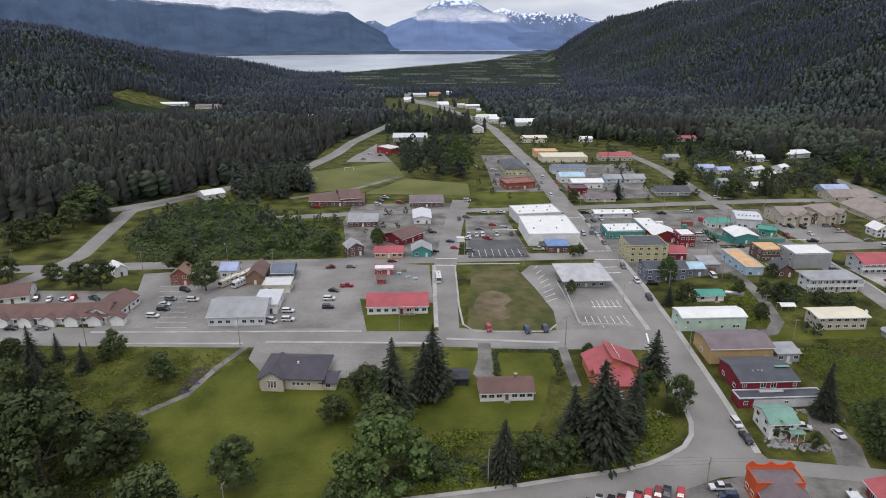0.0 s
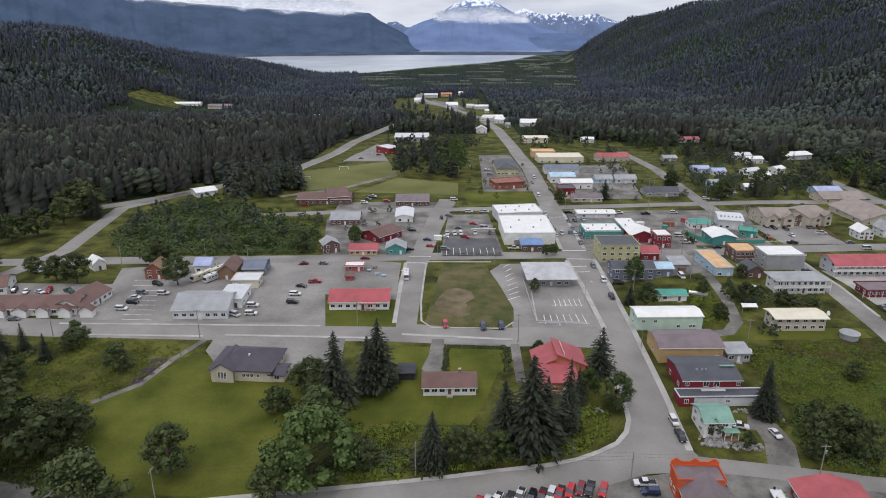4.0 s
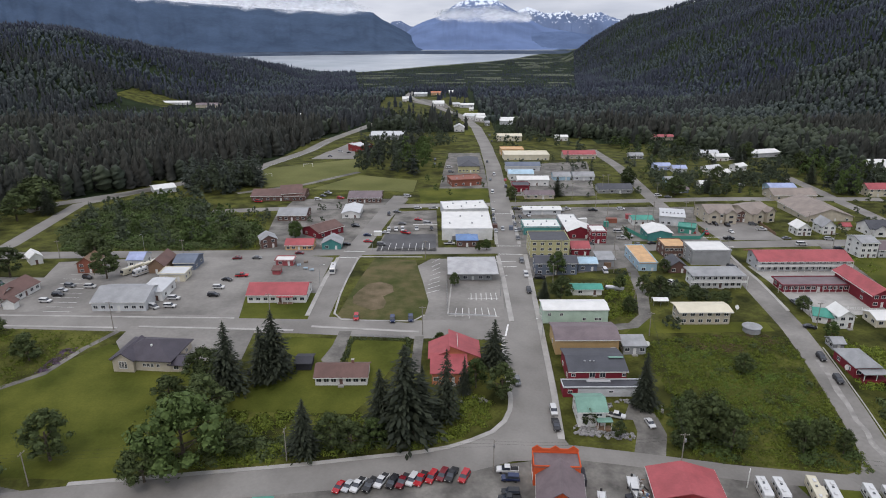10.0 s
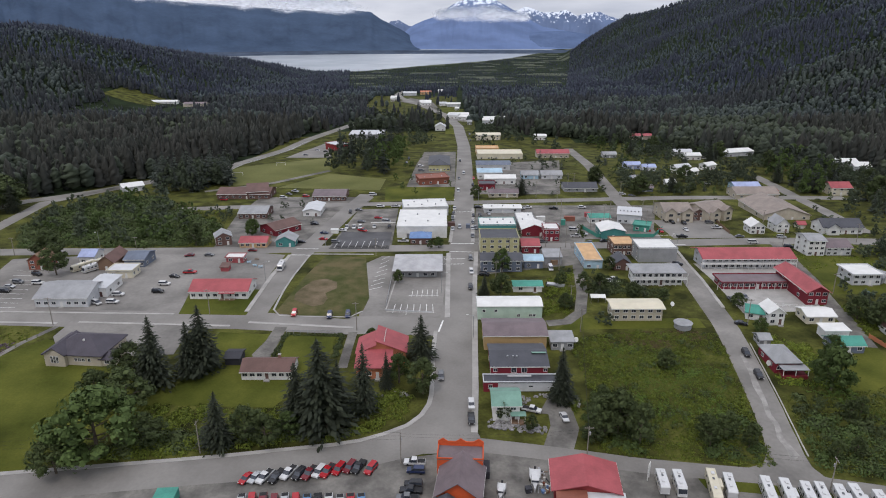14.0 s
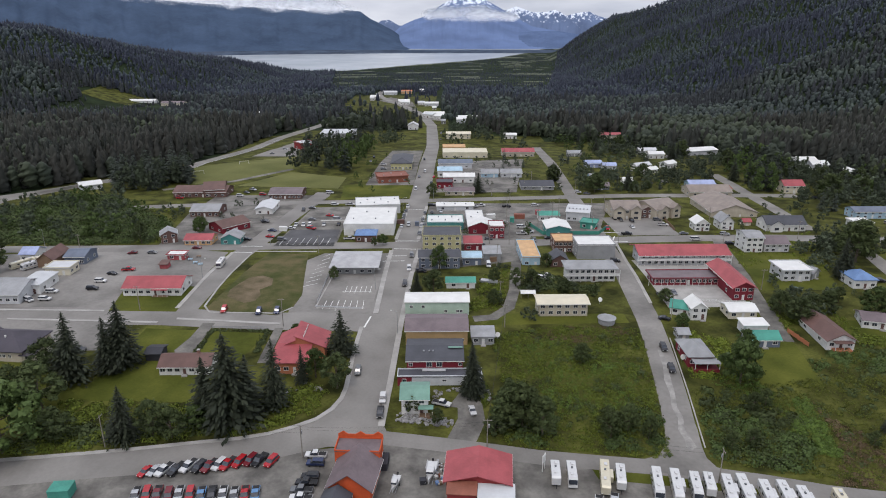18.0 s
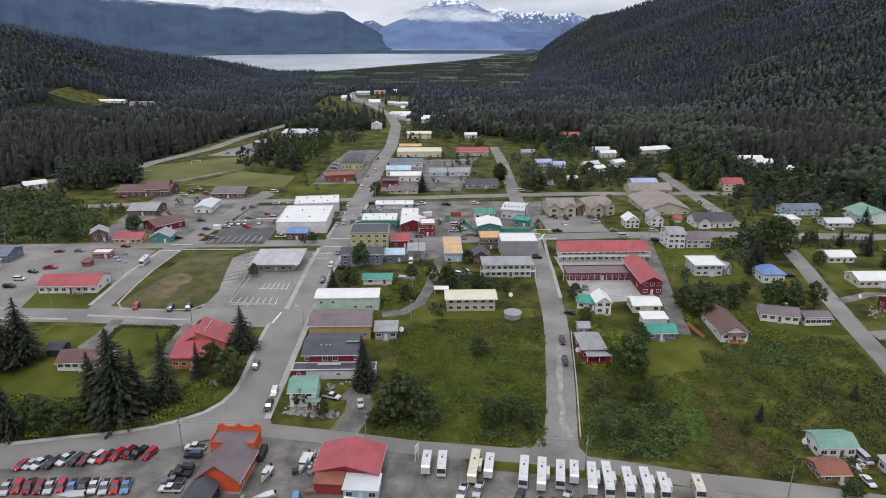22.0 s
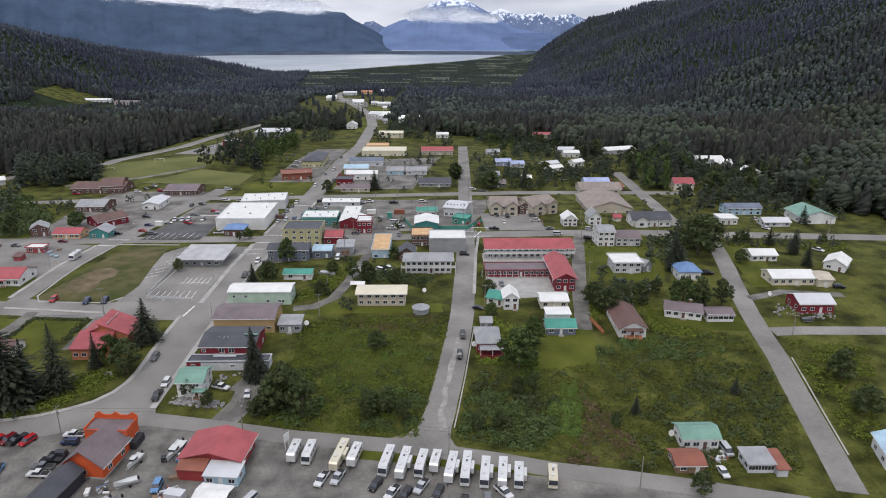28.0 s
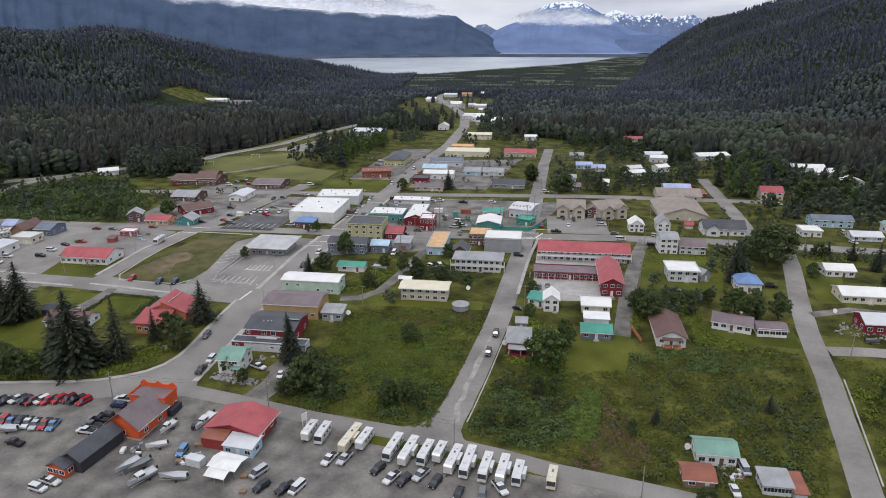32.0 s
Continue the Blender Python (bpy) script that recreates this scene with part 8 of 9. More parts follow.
grove("dark_broadleaf", 16, 212, [(113.5, 444.4), (160.6, 444.3), (169.3, 493.7), (121.8, 493.9)], 6, 9)
grove("dark_broadleaf", 26, 213, [(268.0, 684.0), (255.4, 519.7), (288.9, 524.2), (335.2, 726.3)], 10, 16)
grove("dark_broadleaf", 14, 214, [(176.3, 341.6), (211.3, 335.6), (222.6, 366.5), (184.9, 373.4)], 4, 6)
grove("dark_broadleaf", 26, 215, [(181.3, 270.9), (199.5, 263.0), (222.8, 319.1), (209.3, 330.0)], 5, 9)
grove("dark_broadleaf", 20, 216, [(284.6, 419.1), (300.8, 410.6), (291.7, 366.2), (265.4, 366.3)], 7, 11)
grove("spruce", 10, 217, [(284.6, 419.1), (359.3, 410.4), (335.5, 372.8), (268.6, 373.1)], 9, 14)
grove("broadleaf", 20, 218, [(127.0, 502.4), (171.6, 506.5), (190.1, 609.7), (129.4, 639.0)], 5, 9)
tree("dark_broadleaf", 126.2, 434.2, 13.5, 1.3)
tree("spruce", 150.2, 440.9, 14.2, 1.2)
tree("dark_broadleaf", 161.3, 437.4, 7.5, 1.2)
tree("spruce", 260.7, 288.2, 13.0)
tree("spruce", 294.7, 347.1, 10.8)
tree("spruce", 311.8, 410.6, 18.8, 1.2)
tree("spruce", 329.8, 426.9, 19.2, 1.2)
tree("dark_broadleaf", 284.7, 308.0, 5.5, 1.2)
tree("dark_broadleaf", 243.7, 308.2, 7.5, 1.2)
tree("dark_broadleaf", 103.0, 466.1, 12.5, 1.1)
tree("spruce", 103.3, 471.8, 13.0)
tree("dark_broadleaf", -274.0, 389.5, 21.5, 1.5)
tree("dark_broadleaf", -270.2, 363.8, 18.0, 1.4)
tree("dark_broadleaf", -271.4, 341.1, 17.0, 1.4)
tree("dark_broadleaf", -278.5, 330.6, 15.2, 1.4)
tree("dark_broadleaf", -181.9, 284.5, 16.0, 1.3)
tree("dark_broadleaf", -102.2, 336.2, 8.5, 1.2)

for kind, x, y, h, w in (("spruce", 232, 470, 18, 1.1), ("dark_broadleaf", 240, 503, 19, 1.0), ("dark_broadleaf", 244, 462, 16, 1.0), ("dark_broadleaf", 286, 452, 15, 1.1), ("spruce", 297, 462, 18, 1.1),
                         ("dark_broadleaf", 306, 446, 16, 1.0), ("spruce", 336, 436, 19, 1.1), ("dark_broadleaf", 332, 462, 17, 1.0), ("spruce", 348, 448, 20, 1.1), ("dark_broadleaf", 356, 470, 18, 1.0),
                         ("dark_broadleaf", 275, 476, 14, 1.0), ("spruce", 322, 402, 13, 1.1), ("dark_broadleaf", 340, 396, 14, 1.1), ("spruce", 212, 548, 17, 1.1), ("spruce", 219, 556, 16, 1.0),
                         ("dark_broadleaf", 226, 566, 17, 1.0), ("dark_broadleaf", 168, 474, 12, 1.2), ("dark_broadleaf", 183, 612, 17, 1.0), ("spruce", 160, 600, 15, 1.0), ("dark_broadleaf", 266, 398, 8, 1.2)):
    tree(kind, x, y, h, w, "tall dark green tree standing between the outer houses")

# ---- brush ----
brush(BRUSH, 4800, 1, [(42.2, 154.7), (49.1, 149.6), (90.0, 145.5), (96.2, 182.8), (98.7, 214.5), (70.7, 216.6), (45.2, 209.7), (48.0, 178.4)], 0.3, 0.95, "tangled green brush and weeds in a field")
brush(LEAVES_DARK, 170, 2, [(42.2, 154.7), (49.1, 149.6), (90.0, 145.5), (96.2, 182.8), (98.7, 214.5), (70.7, 216.6), (45.2, 209.7), (48.0, 178.4)], 0.6, 1.6, "dark shrubs in an overgrown field")
brush(OLIVE, 6200, 3, [(101.2, 144.0), (156.5, 132.2), (188.3, 131.2), (198.6, 157.4), (203.5, 203.4), (169.6, 202.2), (148.1, 184.1), (113.8, 177.7), (104.8, 176.9)], 0.3, 0.85, "tangled green brush and weeds in a field")
brush(LEAVES_DARK, 130, 64, [(104.8, 146.0), (124.0, 142.0), (132.0, 160.0), (128.0, 176.0), (113.8, 176.0), (106.0, 172.0)], 1.0, 2.2, "dark alder shrubs in an overgrown field")
brush(LEAVES_DARK, 110, 65, [(150.0, 136.0), (186.0, 134.0), (196.0, 157.0), (200.0, 186.0), (176.0, 186.0), (158.0, 160.0)], 1.0, 2.4, "dark alder shrubs at the field edge")
brush(LEAVES_DARK, 300, 4, [(101.2, 144.0), (156.5, 132.2), (188.3, 131.2), (198.6, 157.4), (203.5, 203.4), (169.6, 202.2), (148.1, 184.1), (113.8, 177.7), (104.8, 176.9)], 0.6, 1.8, "dark shrubs in an overgrown field")
brush(LEAVES, 130, 31, [(41.8, 155.5), (59.2, 149.2), (62.2, 163.8), (50.8, 178.7), (44.4, 174.7)], 0.8, 2.0, "dark shrubs along the field edge")
brush(LEAVES, 90, 32, [(73.9, 150.0), (89.5, 146.2), (91.9, 163.6), (78.7, 169.8)], 0.8, 2.0, "dark shrubs along the field edge")
brush(LEAVES, 240, 33, [(101.6, 144.8), (123.3, 140.1), (130.0, 153.4), (113.9, 168.5), (103.8, 164.7)], 0.8, 2.2, "dark shrubs along the field edge")
brush(LEAVES, 150, 34, [(146.8, 187.3), (177.0, 186.7), (194.2, 191.6), (180.6, 201.3), (170.0, 204.2), (149.5, 194.7)], 0.8, 1.8, "dark shrubs along the field edge")
brush(BROWN_BRUSH, 700, 35, [(138.9, 172.7), (140.5, 163.5), (146.7, 156.9), (150.3, 139.1), (136.6, 133.8), (127.6, 135.9), (134.7, 147.3), (138.0, 156.0)], 0.3, 0.8, "brown dead brush in the field")
brush(BROWN_BRUSH, 420, 36, [(58.9, 205.9), (79.0, 204.0), (96.0, 211.0), (92.4, 215.9), (78.0, 216.5), (61.7, 214.1)], 0.3, 0.8, "brown dead brush in the field")
brush(FERN, 1300, 25, [(62.2, 163.8), (83.4, 162.8), (92.7, 189.5), (72.2, 207.7), (52.6, 201.6)], 0.3, 0.8, "bright green weeds in a field")
brush(FERN, 620, 5, [(133.6, 171.7), (138.3, 175.6), (137.2, 159.6), (134.5, 145.9), (127.3, 149.7), (124.4, 155.8), (130.7, 163.5)], 0.5, 1.2, "bright green patch of ferns")
brush(FERN, 300, 15, [(110.0, 184.0), (131.9, 157.6), (134.3, 167.4), (124.7, 185.3)], 0.4, 1.0, "bright green patch of weeds")
brush(BRUSH, 900, 6, [(-100.3, 142.6), (-68.4, 147.2), (-40.6, 152.2), (-26.2, 154.8), (-17.0, 158.0), (-8.0, 164.5), (-4.5, 174.0), (-11.4, 179.2), (-30.5, 167.6), (-84.7, 169.2), (-85.6, 151.9)], 0.5, 1.6, "green brush on the slope above the street")
brush(LEAVES_DARK, 260, 7, [(-100.3, 143.4), (-68.4, 148.4), (-40.6, 153.4), (-22.0, 157.5), (-30.1, 165.0), (-60.5, 158.9), (-86.7, 153.3)], 0.8, 2.2, "dark shrubs on the slope above the street")
brush(BRUSH, 2400, 8, [(-179.2, 142.1), (-150.0, 149.4), (-159.3, 177.0), (-138.9, 212.1), (-180.9, 217.7), (-221.7, 215.6)], 0.25, 0.8, "green weeds and wild flowers in a meadow")
brush(LEAVES_DARK, 110, 9, [(-179.2, 142.1), (-159.0, 141.7), (-148.0, 151.4), (-173.9, 177.3), (-189.6, 207.7), (-221.7, 215.6)], 1.0, 2.6, "dark shrubs at the meadow edge")
brush(LEAVES_DARK, 1500, 10, [(-209.7, 306.1), (-121.5, 312.1), (-122.5, 345.4), (-188.9, 417.1), (-225.3, 422.9), (-239.2, 381.3), (-232.8, 343.2)], 1.8, 4.0, "dense thicket of alder bushes")
brush(LEAVES, 700, 11, [(-209.7, 306.1), (-121.5, 312.1), (-122.5, 345.4), (-188.9, 417.1), (-225.3, 422.9), (-239.2, 381.3)], 1.8, 4.2, "dense thicket of alder bushes")
brush(BRUSH, 420, 12, [(149.6, 210.5), (182.5, 201.5), (198.4, 199.2), (175.7, 212.8), (175.1, 228.8), (154.5, 240.4)], 0.5, 1.6, "green brush behind gardens")
brush(BRUSH, 420, 13, [(215.3, 200.7), (241.4, 196.0), (212.3, 137.7), (206.7, 137.2)], 0.5, 1.6, "green brush beside the side street")
brush(BRUSH, 260, 14, [(108.2, 183.8), (127.3, 182.2), (128.3, 204.4), (113.3, 215.8), (109.5, 202.7)], 0.6, 1.8, "green shrubs round a cottage")
brush(BRUSH, 260, 16, [(37.3, 228.0), (48.9, 228.2), (58.5, 276.1), (45.2, 261.2)], 0.5, 1.6, "green shrubs beside a lane")
brush(LEAVES_DARK, 220, 17, [(59.4, 249.6), (89.7, 241.9), (93.2, 253.1), (68.0, 268.4)], 0.8, 2.0, "dark shrubs behind the flats")
brush(BRUSH, 160, 18, [(22.4, 178.5), (35.1, 177.3), (41.6, 166.5), (42.4, 180.3), (33.7, 180.1)], 0.5, 1.4, "green shrubs on a rocky bank")
brush(PURPLE, 260, 19, [(-153.3, 186.8), (-149.0, 190.0), (-146.5, 198.5), (-147.5, 204.2), (-151.6, 203.3)], 0.25, 0.55, "purple wild flowers in the meadow")
brush(BRUSH, 300, 20, [(-176.0, 386.8), (-134.6, 387.5), (-116.9, 311.2), (-135.3, 310.8)], 0.6, 1.6, "green weeds beside the thicket")
brush(BRUSH, 240, 21, [(229.5, 300.6), (289.2, 289.5), (302.0, 314.0), (236.7, 314.4)], 0.5, 1.3, "green shrubs beside the cross street")

# ---- rocks, poles, lamps, wires ----
rock_bank(150, 1, [(15.6, 160.6), (32.4, 157.8), (32.0, 161.4), (16.0, 164.4)], "grey rubble retaining bank below the house")
rock_bank(130, 2, [(26.2, 172.0), (33.6, 172.6), (43.3, 170.2), (43.4, 175.2), (26.6, 177.6)], "grey rubble bank beside the driveway")
rock_bank(70, 3, [(218.4, 218.8), (241.1, 213.9), (243.5, 219.0), (226.2, 228.7)], "pale stones round a garden")
rock_bank(16, 4, [(-27.8, 171.8), (-7.7, 175.0), (-11.5, 180.7), (-18.1, 176.2)], "pale boulders on a grassy slope")
pole_thing(-124.2, 137.3, 10, 1, False, 85)
pole_thing(-61.7, 148.1, 10, 1, False, 85)
pole_thing(41.3, 147.9, 10, 1, True, 0)
pole_thing(98.5, 136.2, 10, 1, True, 85)
pole_thing(145.6, 126.4, 9, 0, False, 85)
pole_thing(-7.5, 144.9, 9.5, 1, True, 85)
pole_thing(50.6, 215.2, 9, 1, False, 0)
wire((-124.2, 137.3, 9.6), (-61.7, 148.1, 9.6), 1.0)
wire((-124.2, 137.3, 8.6), (-61.7, 148.1, 8.6), 1.2)
wire((-124.2, 137.3, 7.6), (-61.7, 148.1, 7.6), 1.4)
wire((-61.7, 148.1, 9.6), (-7.5, 144.9, 9.6), 1.0)
wire((-61.7, 148.1, 8.6), (-7.5, 144.9, 8.6), 1.2)
wire((-61.7, 148.1, 7.6), (-7.5, 144.9, 7.6), 1.4)
wire((-7.5, 144.9, 9.2), (41.3, 147.9, 9.2), 1.0)
wire((-7.5, 144.9, 8.4), (41.3, 147.9, 8.4), 1.2)
wire((41.3, 147.9, 9.6), (98.5, 136.2, 9.6), 1.0)
wire((41.3, 147.9, 8.6), (98.5, 136.2, 8.6), 1.2)
wire((98.5, 136.2, 8.6), (145.6, 126.4, 8.6), 1.0)
wire((98.5, 136.2, 7.8), (145.6, 126.4, 7.8), 1.2)
wire((41.3, 147.9, 9.6), (50.6, 215.2, 9.6), 1.0)
wire((41.3, 147.9, 9.4), (50.6, 215.2, 9.4), 1.2)
wire((41.3, 147.9, 8.6), (50.6, 215.2, 8.6), 1.4)
for h in (9.6, 8.6, 7.6):
    wire((-124.2, 137.3, h), (-184.2, 134.3, h))
pole_thing(-193.8, 218.0, 11, 1, False, 0)
pole_thing(-141.1, 216.9, 11, 1, False, 0)
pole_thing(-86.7, 226.8, 10, 1, False, 0)
pole_thing(-29.2, 214.7, 11, 1, False, 0)
pole_thing(-263.7, 297.2, 9, 1, False, 0)
pole_thing(-204.4, 293.2, 9, 1, False, 0)
pole_thing(-146.6, 296.0, 9, 1, False, 0)
pole_thing(-32.1, 295.7, 9, 1, False, 0)
pole_thing(59.6, 312.0, 12, 1, False, 0)
pole_thing(90.6, 357.8, 14, 1, False, 0)
pole_thing(109.4, 361.8, 13, 1, False, 0)
pole_thing(50.2, 235.8, 9, 1, False, 0)
pole_thing(66.3, 394.1, 11, 1, False, 0)
pole_thing(106.5, 342.0, 12, 1, False, 0)
pole_thing(156.8, 249.5, 9, 1, False, 0)
pole_thing(238.4, 311.5, 10, 1, False, 0)
pole_thing(292.9, 317.9, 11, 1, False, 0)
pole_thing(219.2, 203.0, 8, 1, False, 0)
pole_thing(165.7, 313.3, 9, 1, False, 0)
pole_thing(80.2, 442.3, 12, 1, False, 0)
pole_thing(56.8, 422.8, 11, 1, False, 0)
pole_thing(22.7, 260.7, 9, 1, False, 0)
street_lamp(12.4, 210.4, 8.5, -90)
street_lamp(0.3, 248.4, 8.5, 90)
street_lamp(16.8, 331.6, 8.5, -90)
street_lamp(19.1, 408.2, 8.5, -90)
street_lamp(-74.6, 259.7, 8.5, 90)
street_lamp(-58.7, 309.4, 8.5, 0)
street_lamp(-170.4, 307.0, 8.5, 0)
street_lamp(112.2, 306.9, 8.5, -90)
street_lamp(2.0, 379.0, 8.5, 90)

# ---- galleries, fences and small things ----
add_gallery(red_motel, 42.0, -6.5, 1.5, 2.7, 15)
for i in range(13):
    part("porch_post", box_mesh("porch_post", 0.16, 0.16, 3.1, TRIM), low_motel, at=pose(-15.5 + 31.0 * i / 12, -4.75, 0.05))
add_gallery(motel_wing, 23.4, -4.5, 1.2, 2.7, 11)
add_porch(jade_house, 3.2, -5.6, 4.0, 2.0, 2.6, "jade", 3)
add_porch(red_hall, 3.5, -7.2, 6.0, 1.6, 2.9, "red", 4)
add_porch(deck_house, 1.0, -7.8, 8.0, 3.4, 2.7, "grey", 3, 0.4, "dark_red")
add_porch(brown_bungalow, 0.0, -10.6, 6.0, 2.2, 2.9, "brown", 3, 0.2, "terracotta")
for i in range(9):
    gx = -34.0 + i * 8.2
    part("gable_front", wall_mesh("gable", 4.6, 3.0, 2.6, 1.6, "y", wall_mat("white")), long_motel, at=pose(gx, -6.6, 0.3))
    part("gable_roof", roof_mesh("gable", 4.6, 3.0, 1.6, 0.4, "y", roof_mat("brown")), long_motel, at=pose(gx, -6.6, 2.9))
part("stair_ramp", box_mesh("stair_ramp", 1.6, 13.0, 0.4, TRIM), market, at=pose(-22.0, 6.0, 2.0, 0, 22, 90))
fence("weathered wooden garden fence", [(-54.0, 212.3), (-33.8, 212.3)], 1.2, 2.4, "grey", False)
brush(LEAVES_DARK, 70, 61, [(-54.4, 211.9), (-33.6, 211.9), (-33.6, 210.5), (-54.4, 210.5)], 0.5, 0.9, "clipped green hedge round the garden")
brush(LEAVES_DARK, 60, 62, [(-55.2, 195.5), (-53.9, 195.5), (-53.3, 211.0), (-54.6, 211.0)], 0.5, 1.0, "clipped green hedge beside the driveway")
brush(LEAVES_DARK, 60, 63, [(-34.6, 196.5), (-33.4, 196.5), (-33.2, 211.0), (-34.5, 211.0)], 0.6, 1.4, "overgrown hedge beside the garden")
fence("dark green chain fence round the power house", [(73.4, 349.2), (78.7, 330.7), (107.9, 331.3), (116.8, 346.7)], 2.0, 2.4, "green", True)
fence("brown wooden fence beside the condominiums", [(149.9, 339.0), (151.9, 373.6), (162.7, 373.4)], 1.6, 2.4, "wood", True)
fence("low rail fence beside the cross street", [(238.7, 308.5), (254.4, 305.4)], 1.2, 2.4, "charcoal", False)
fence("wooden fence beside the lane", [(150.3, 212.6), (152.9, 202.6)], 1.6, 2.4, "terracotta", True)
fence("white rail fence above the motel yard", [(126.5, 237.6), (146.2, 235.0)], 1.2, 2.4, "white", False)
fence("low concrete wall round the bank lot", [(-20.9, 234.4), (-21.6, 271.9), (-18.5, 273.5)], 0.8, 2.4, "pale_grey", True)
fence("low concrete wall round the bank lot", [(-20.6, 230.8), (-2.8, 229.1)], 0.6, 2.4, "pale_grey", True)
fence("guard rail along the highway", [(-171.1, 507.5), (-159.5, 590.3), (-151.2, 696.2)], 0.8, 6, "pale_grey", False)
goal(-159.5, 487.0, 20)
goal(-137.0, 525.7, 200)
round_deck("round grey gazebo beside the flats", 87.9, 219.1, 3.0, 2.0, "grey")
pylon_sign(55.4, 140.4, 60)
dish(47.5, 206.5, 1.8, 20)
dish(159.0, 146.0, 1.8, 20)
dish(88.6, 235.0, 1.8, 20)
dish(106.9, 192.6, 1.8, 20)
dish(224.5, 233.7, 1.8, 20)
picnic_table(-89.0, 283.9, 15, "sky")
picnic_table(-84.9, 279.1, 15, "sky")
picnic_table(-81.7, 276.8, 15, "sky")
picnic_table(-86.9, 288.7, 15, "wood")
canopy("small white garden shelter on posts", 61.5, 241.3, 0, 5.5, 3.5, 2.2)
boat("upturned dinghy lying in grass", 229.2, 212.4, 85, 4.5, False, "grey")
part("gable_front", wall_mesh("gable", 6.0, 3.0, 6.5, 2.2, "y", wall_mat("beige")), condo_a, at=pose(-5.0, -10.6, 0))
part("gable_roof", roof_mesh("gable", 6.0, 3.6, 2.2, 0.4, "y", roof_mat("shingle")), condo_a, at=pose(-5.0, -10.6, 6.5))
part("window", box_mesh("window", 2.2, 0.12, 1.3, GLASS), condo_a, at=pose(-5.0, -12.14, 1.0))
part("window", box_mesh("window", 2.2, 0.12, 1.3, GLASS), condo_a, at=pose(-5.0, -12.14, 4.0))
part("gable_front", wall_mesh("gable", 6.0, 3.0, 6.5, 2.2, "y", wall_mat("beige")), condo_a, at=pose(4.5, -10.6, 0))
part("gable_roof", roof_mesh("gable", 6.0, 3.6, 2.2, 0.4, "y", roof_mat("shingle")), condo_a, at=pose(4.5, -10.6, 6.5))
part("window", box_mesh("window", 2.2, 0.12, 1.3, GLASS), condo_a, at=pose(4.5, -12.14, 1.0))
part("window", box_mesh("window", 2.2, 0.12, 1.3, GLASS), condo_a, at=pose(4.5, -12.14, 4.0))
part("gable_front", wall_mesh("gable", 6.0, 3.0, 6.5, 2.2, "y", wall_mat("beige")), condo_b, at=pose(-4.5, -10.6, 0))
part("gable_roof", roof_mesh("gable", 6.0, 3.6, 2.2, 0.4, "y", roof_mat("shingle")), condo_b, at=pose(-4.5, -10.6, 6.5))
part("window", box_mesh("window", 2.2, 0.12, 1.3, GLASS), condo_b, at=pose(-4.5, -12.14, 1.0))
part("window", box_mesh("window", 2.2, 0.12, 1.3, GLASS), condo_b, at=pose(-4.5, -12.14, 4.0))
part("gable_front", wall_mesh("gable", 6.0, 3.0, 6.5, 2.2, "y", wall_mat("beige")), condo_b, at=pose(4.5, -10.6, 0))
part("gable_roof", roof_mesh("gable", 6.0, 3.6, 2.2, 0.4, "y", roof_mat("shingle")), condo_b, at=pose(4.5, -10.6, 6.5))
part("window", box_mesh("window", 2.2, 0.12, 1.3, GLASS), condo_b, at=pose(4.5, -12.14, 1.0))
part("window", box_mesh("window", 2.2, 0.12, 1.3, GLASS), condo_b, at=pose(4.5, -12.14, 4.0))
part("gable_front", wall_mesh("gable", 6.5, 3.0, 4.4, 2.2, "y", wall_mat("white")), church, at=pose(-6.0, -6.6, 0))
part("gable_roof", roof_mesh("gable", 6.5, 3.6, 2.2, 0.4, "y", roof_mat("dark_grey")), church, at=pose(-6.0, -6.6, 4.4))
part("window", box_mesh("window", 2.2, 0.12, 1.3, GLASS), church, at=pose(-6.0, -8.14, 1.4))
tree("dark_broadleaf", -138.4, 133.6, 18.8, 1.3)
tree("dark_broadleaf", -158.1, 161.4, 13.0, 1.3)
tree("dark_broadleaf", -94.2, 181.5, 14.8, 1.5)
car("suv", "white", 114.4, 431.0, 80, "parked in a yard")
car("sedan", "grey", 119.8, 427.7, 80, "parked in a yard")
car("pickup", "grey", 169.1, 458.4, 85, "parked in a yard")
car("suv", "white", 180.8, 462.1, 85, "parked in a yard")
car("sedan", "red", 213.3, 462.0, 85, "parked in a yard")
car("suv", "black", 263.4, 415.8, 85, "parked in a yard")
car("sedan", "white", 257.8, 419.2, 60, "parked in a yard")
car("pickup", "white", 215.2, 570.5, 85, "parked in a yard")
car("sedan", "grey", 187.8, 574.8, 85, "parked in a yard")
car("suv", "black", 122.8, 547.6, 80, "parked in a yard")
car("sedan", "white", 166.4, 502.2, 70, "parked in a yard")
car("van", "white", 282.2, 653.1, 85, "parked in a yard")
car("pickup", "silver", 272.0, 660.6, 85, "parked in a yard")
car("sedan", "grey", 291.8, 656.7, 80, "parked in a yard")
car("suv", "red", 300.3, 656.7, 85, "parked in a yard")
car("sedan", "black", 123.3, 362.9, 5, "parked in a yard")
car("suv", "grey", 146.6, 360.2, 85, "parked in a yard")
car("sedan", "white", 269.2, 335.4, 30, "parked in a yard")
car("pickup", "black", 344.0, 394.6, 80, "parked in a yard")
car("sedan", "white", 32.8, 348.4, 85, "parked between shops")
car("suv", "black", 35.0, 348.5, 85, "parked between shops")
car("sedan", "silver", 44.8, 390.9, 85, "parked between shops")
car("pickup", "white", 48.6, 393.8, 85, "parked between shops")
car("sedan", "grey", 41.3, 390.9, 85, "parked between shops")
car("suv", "black", 18.5, 393.8, 85, "parked between shops")
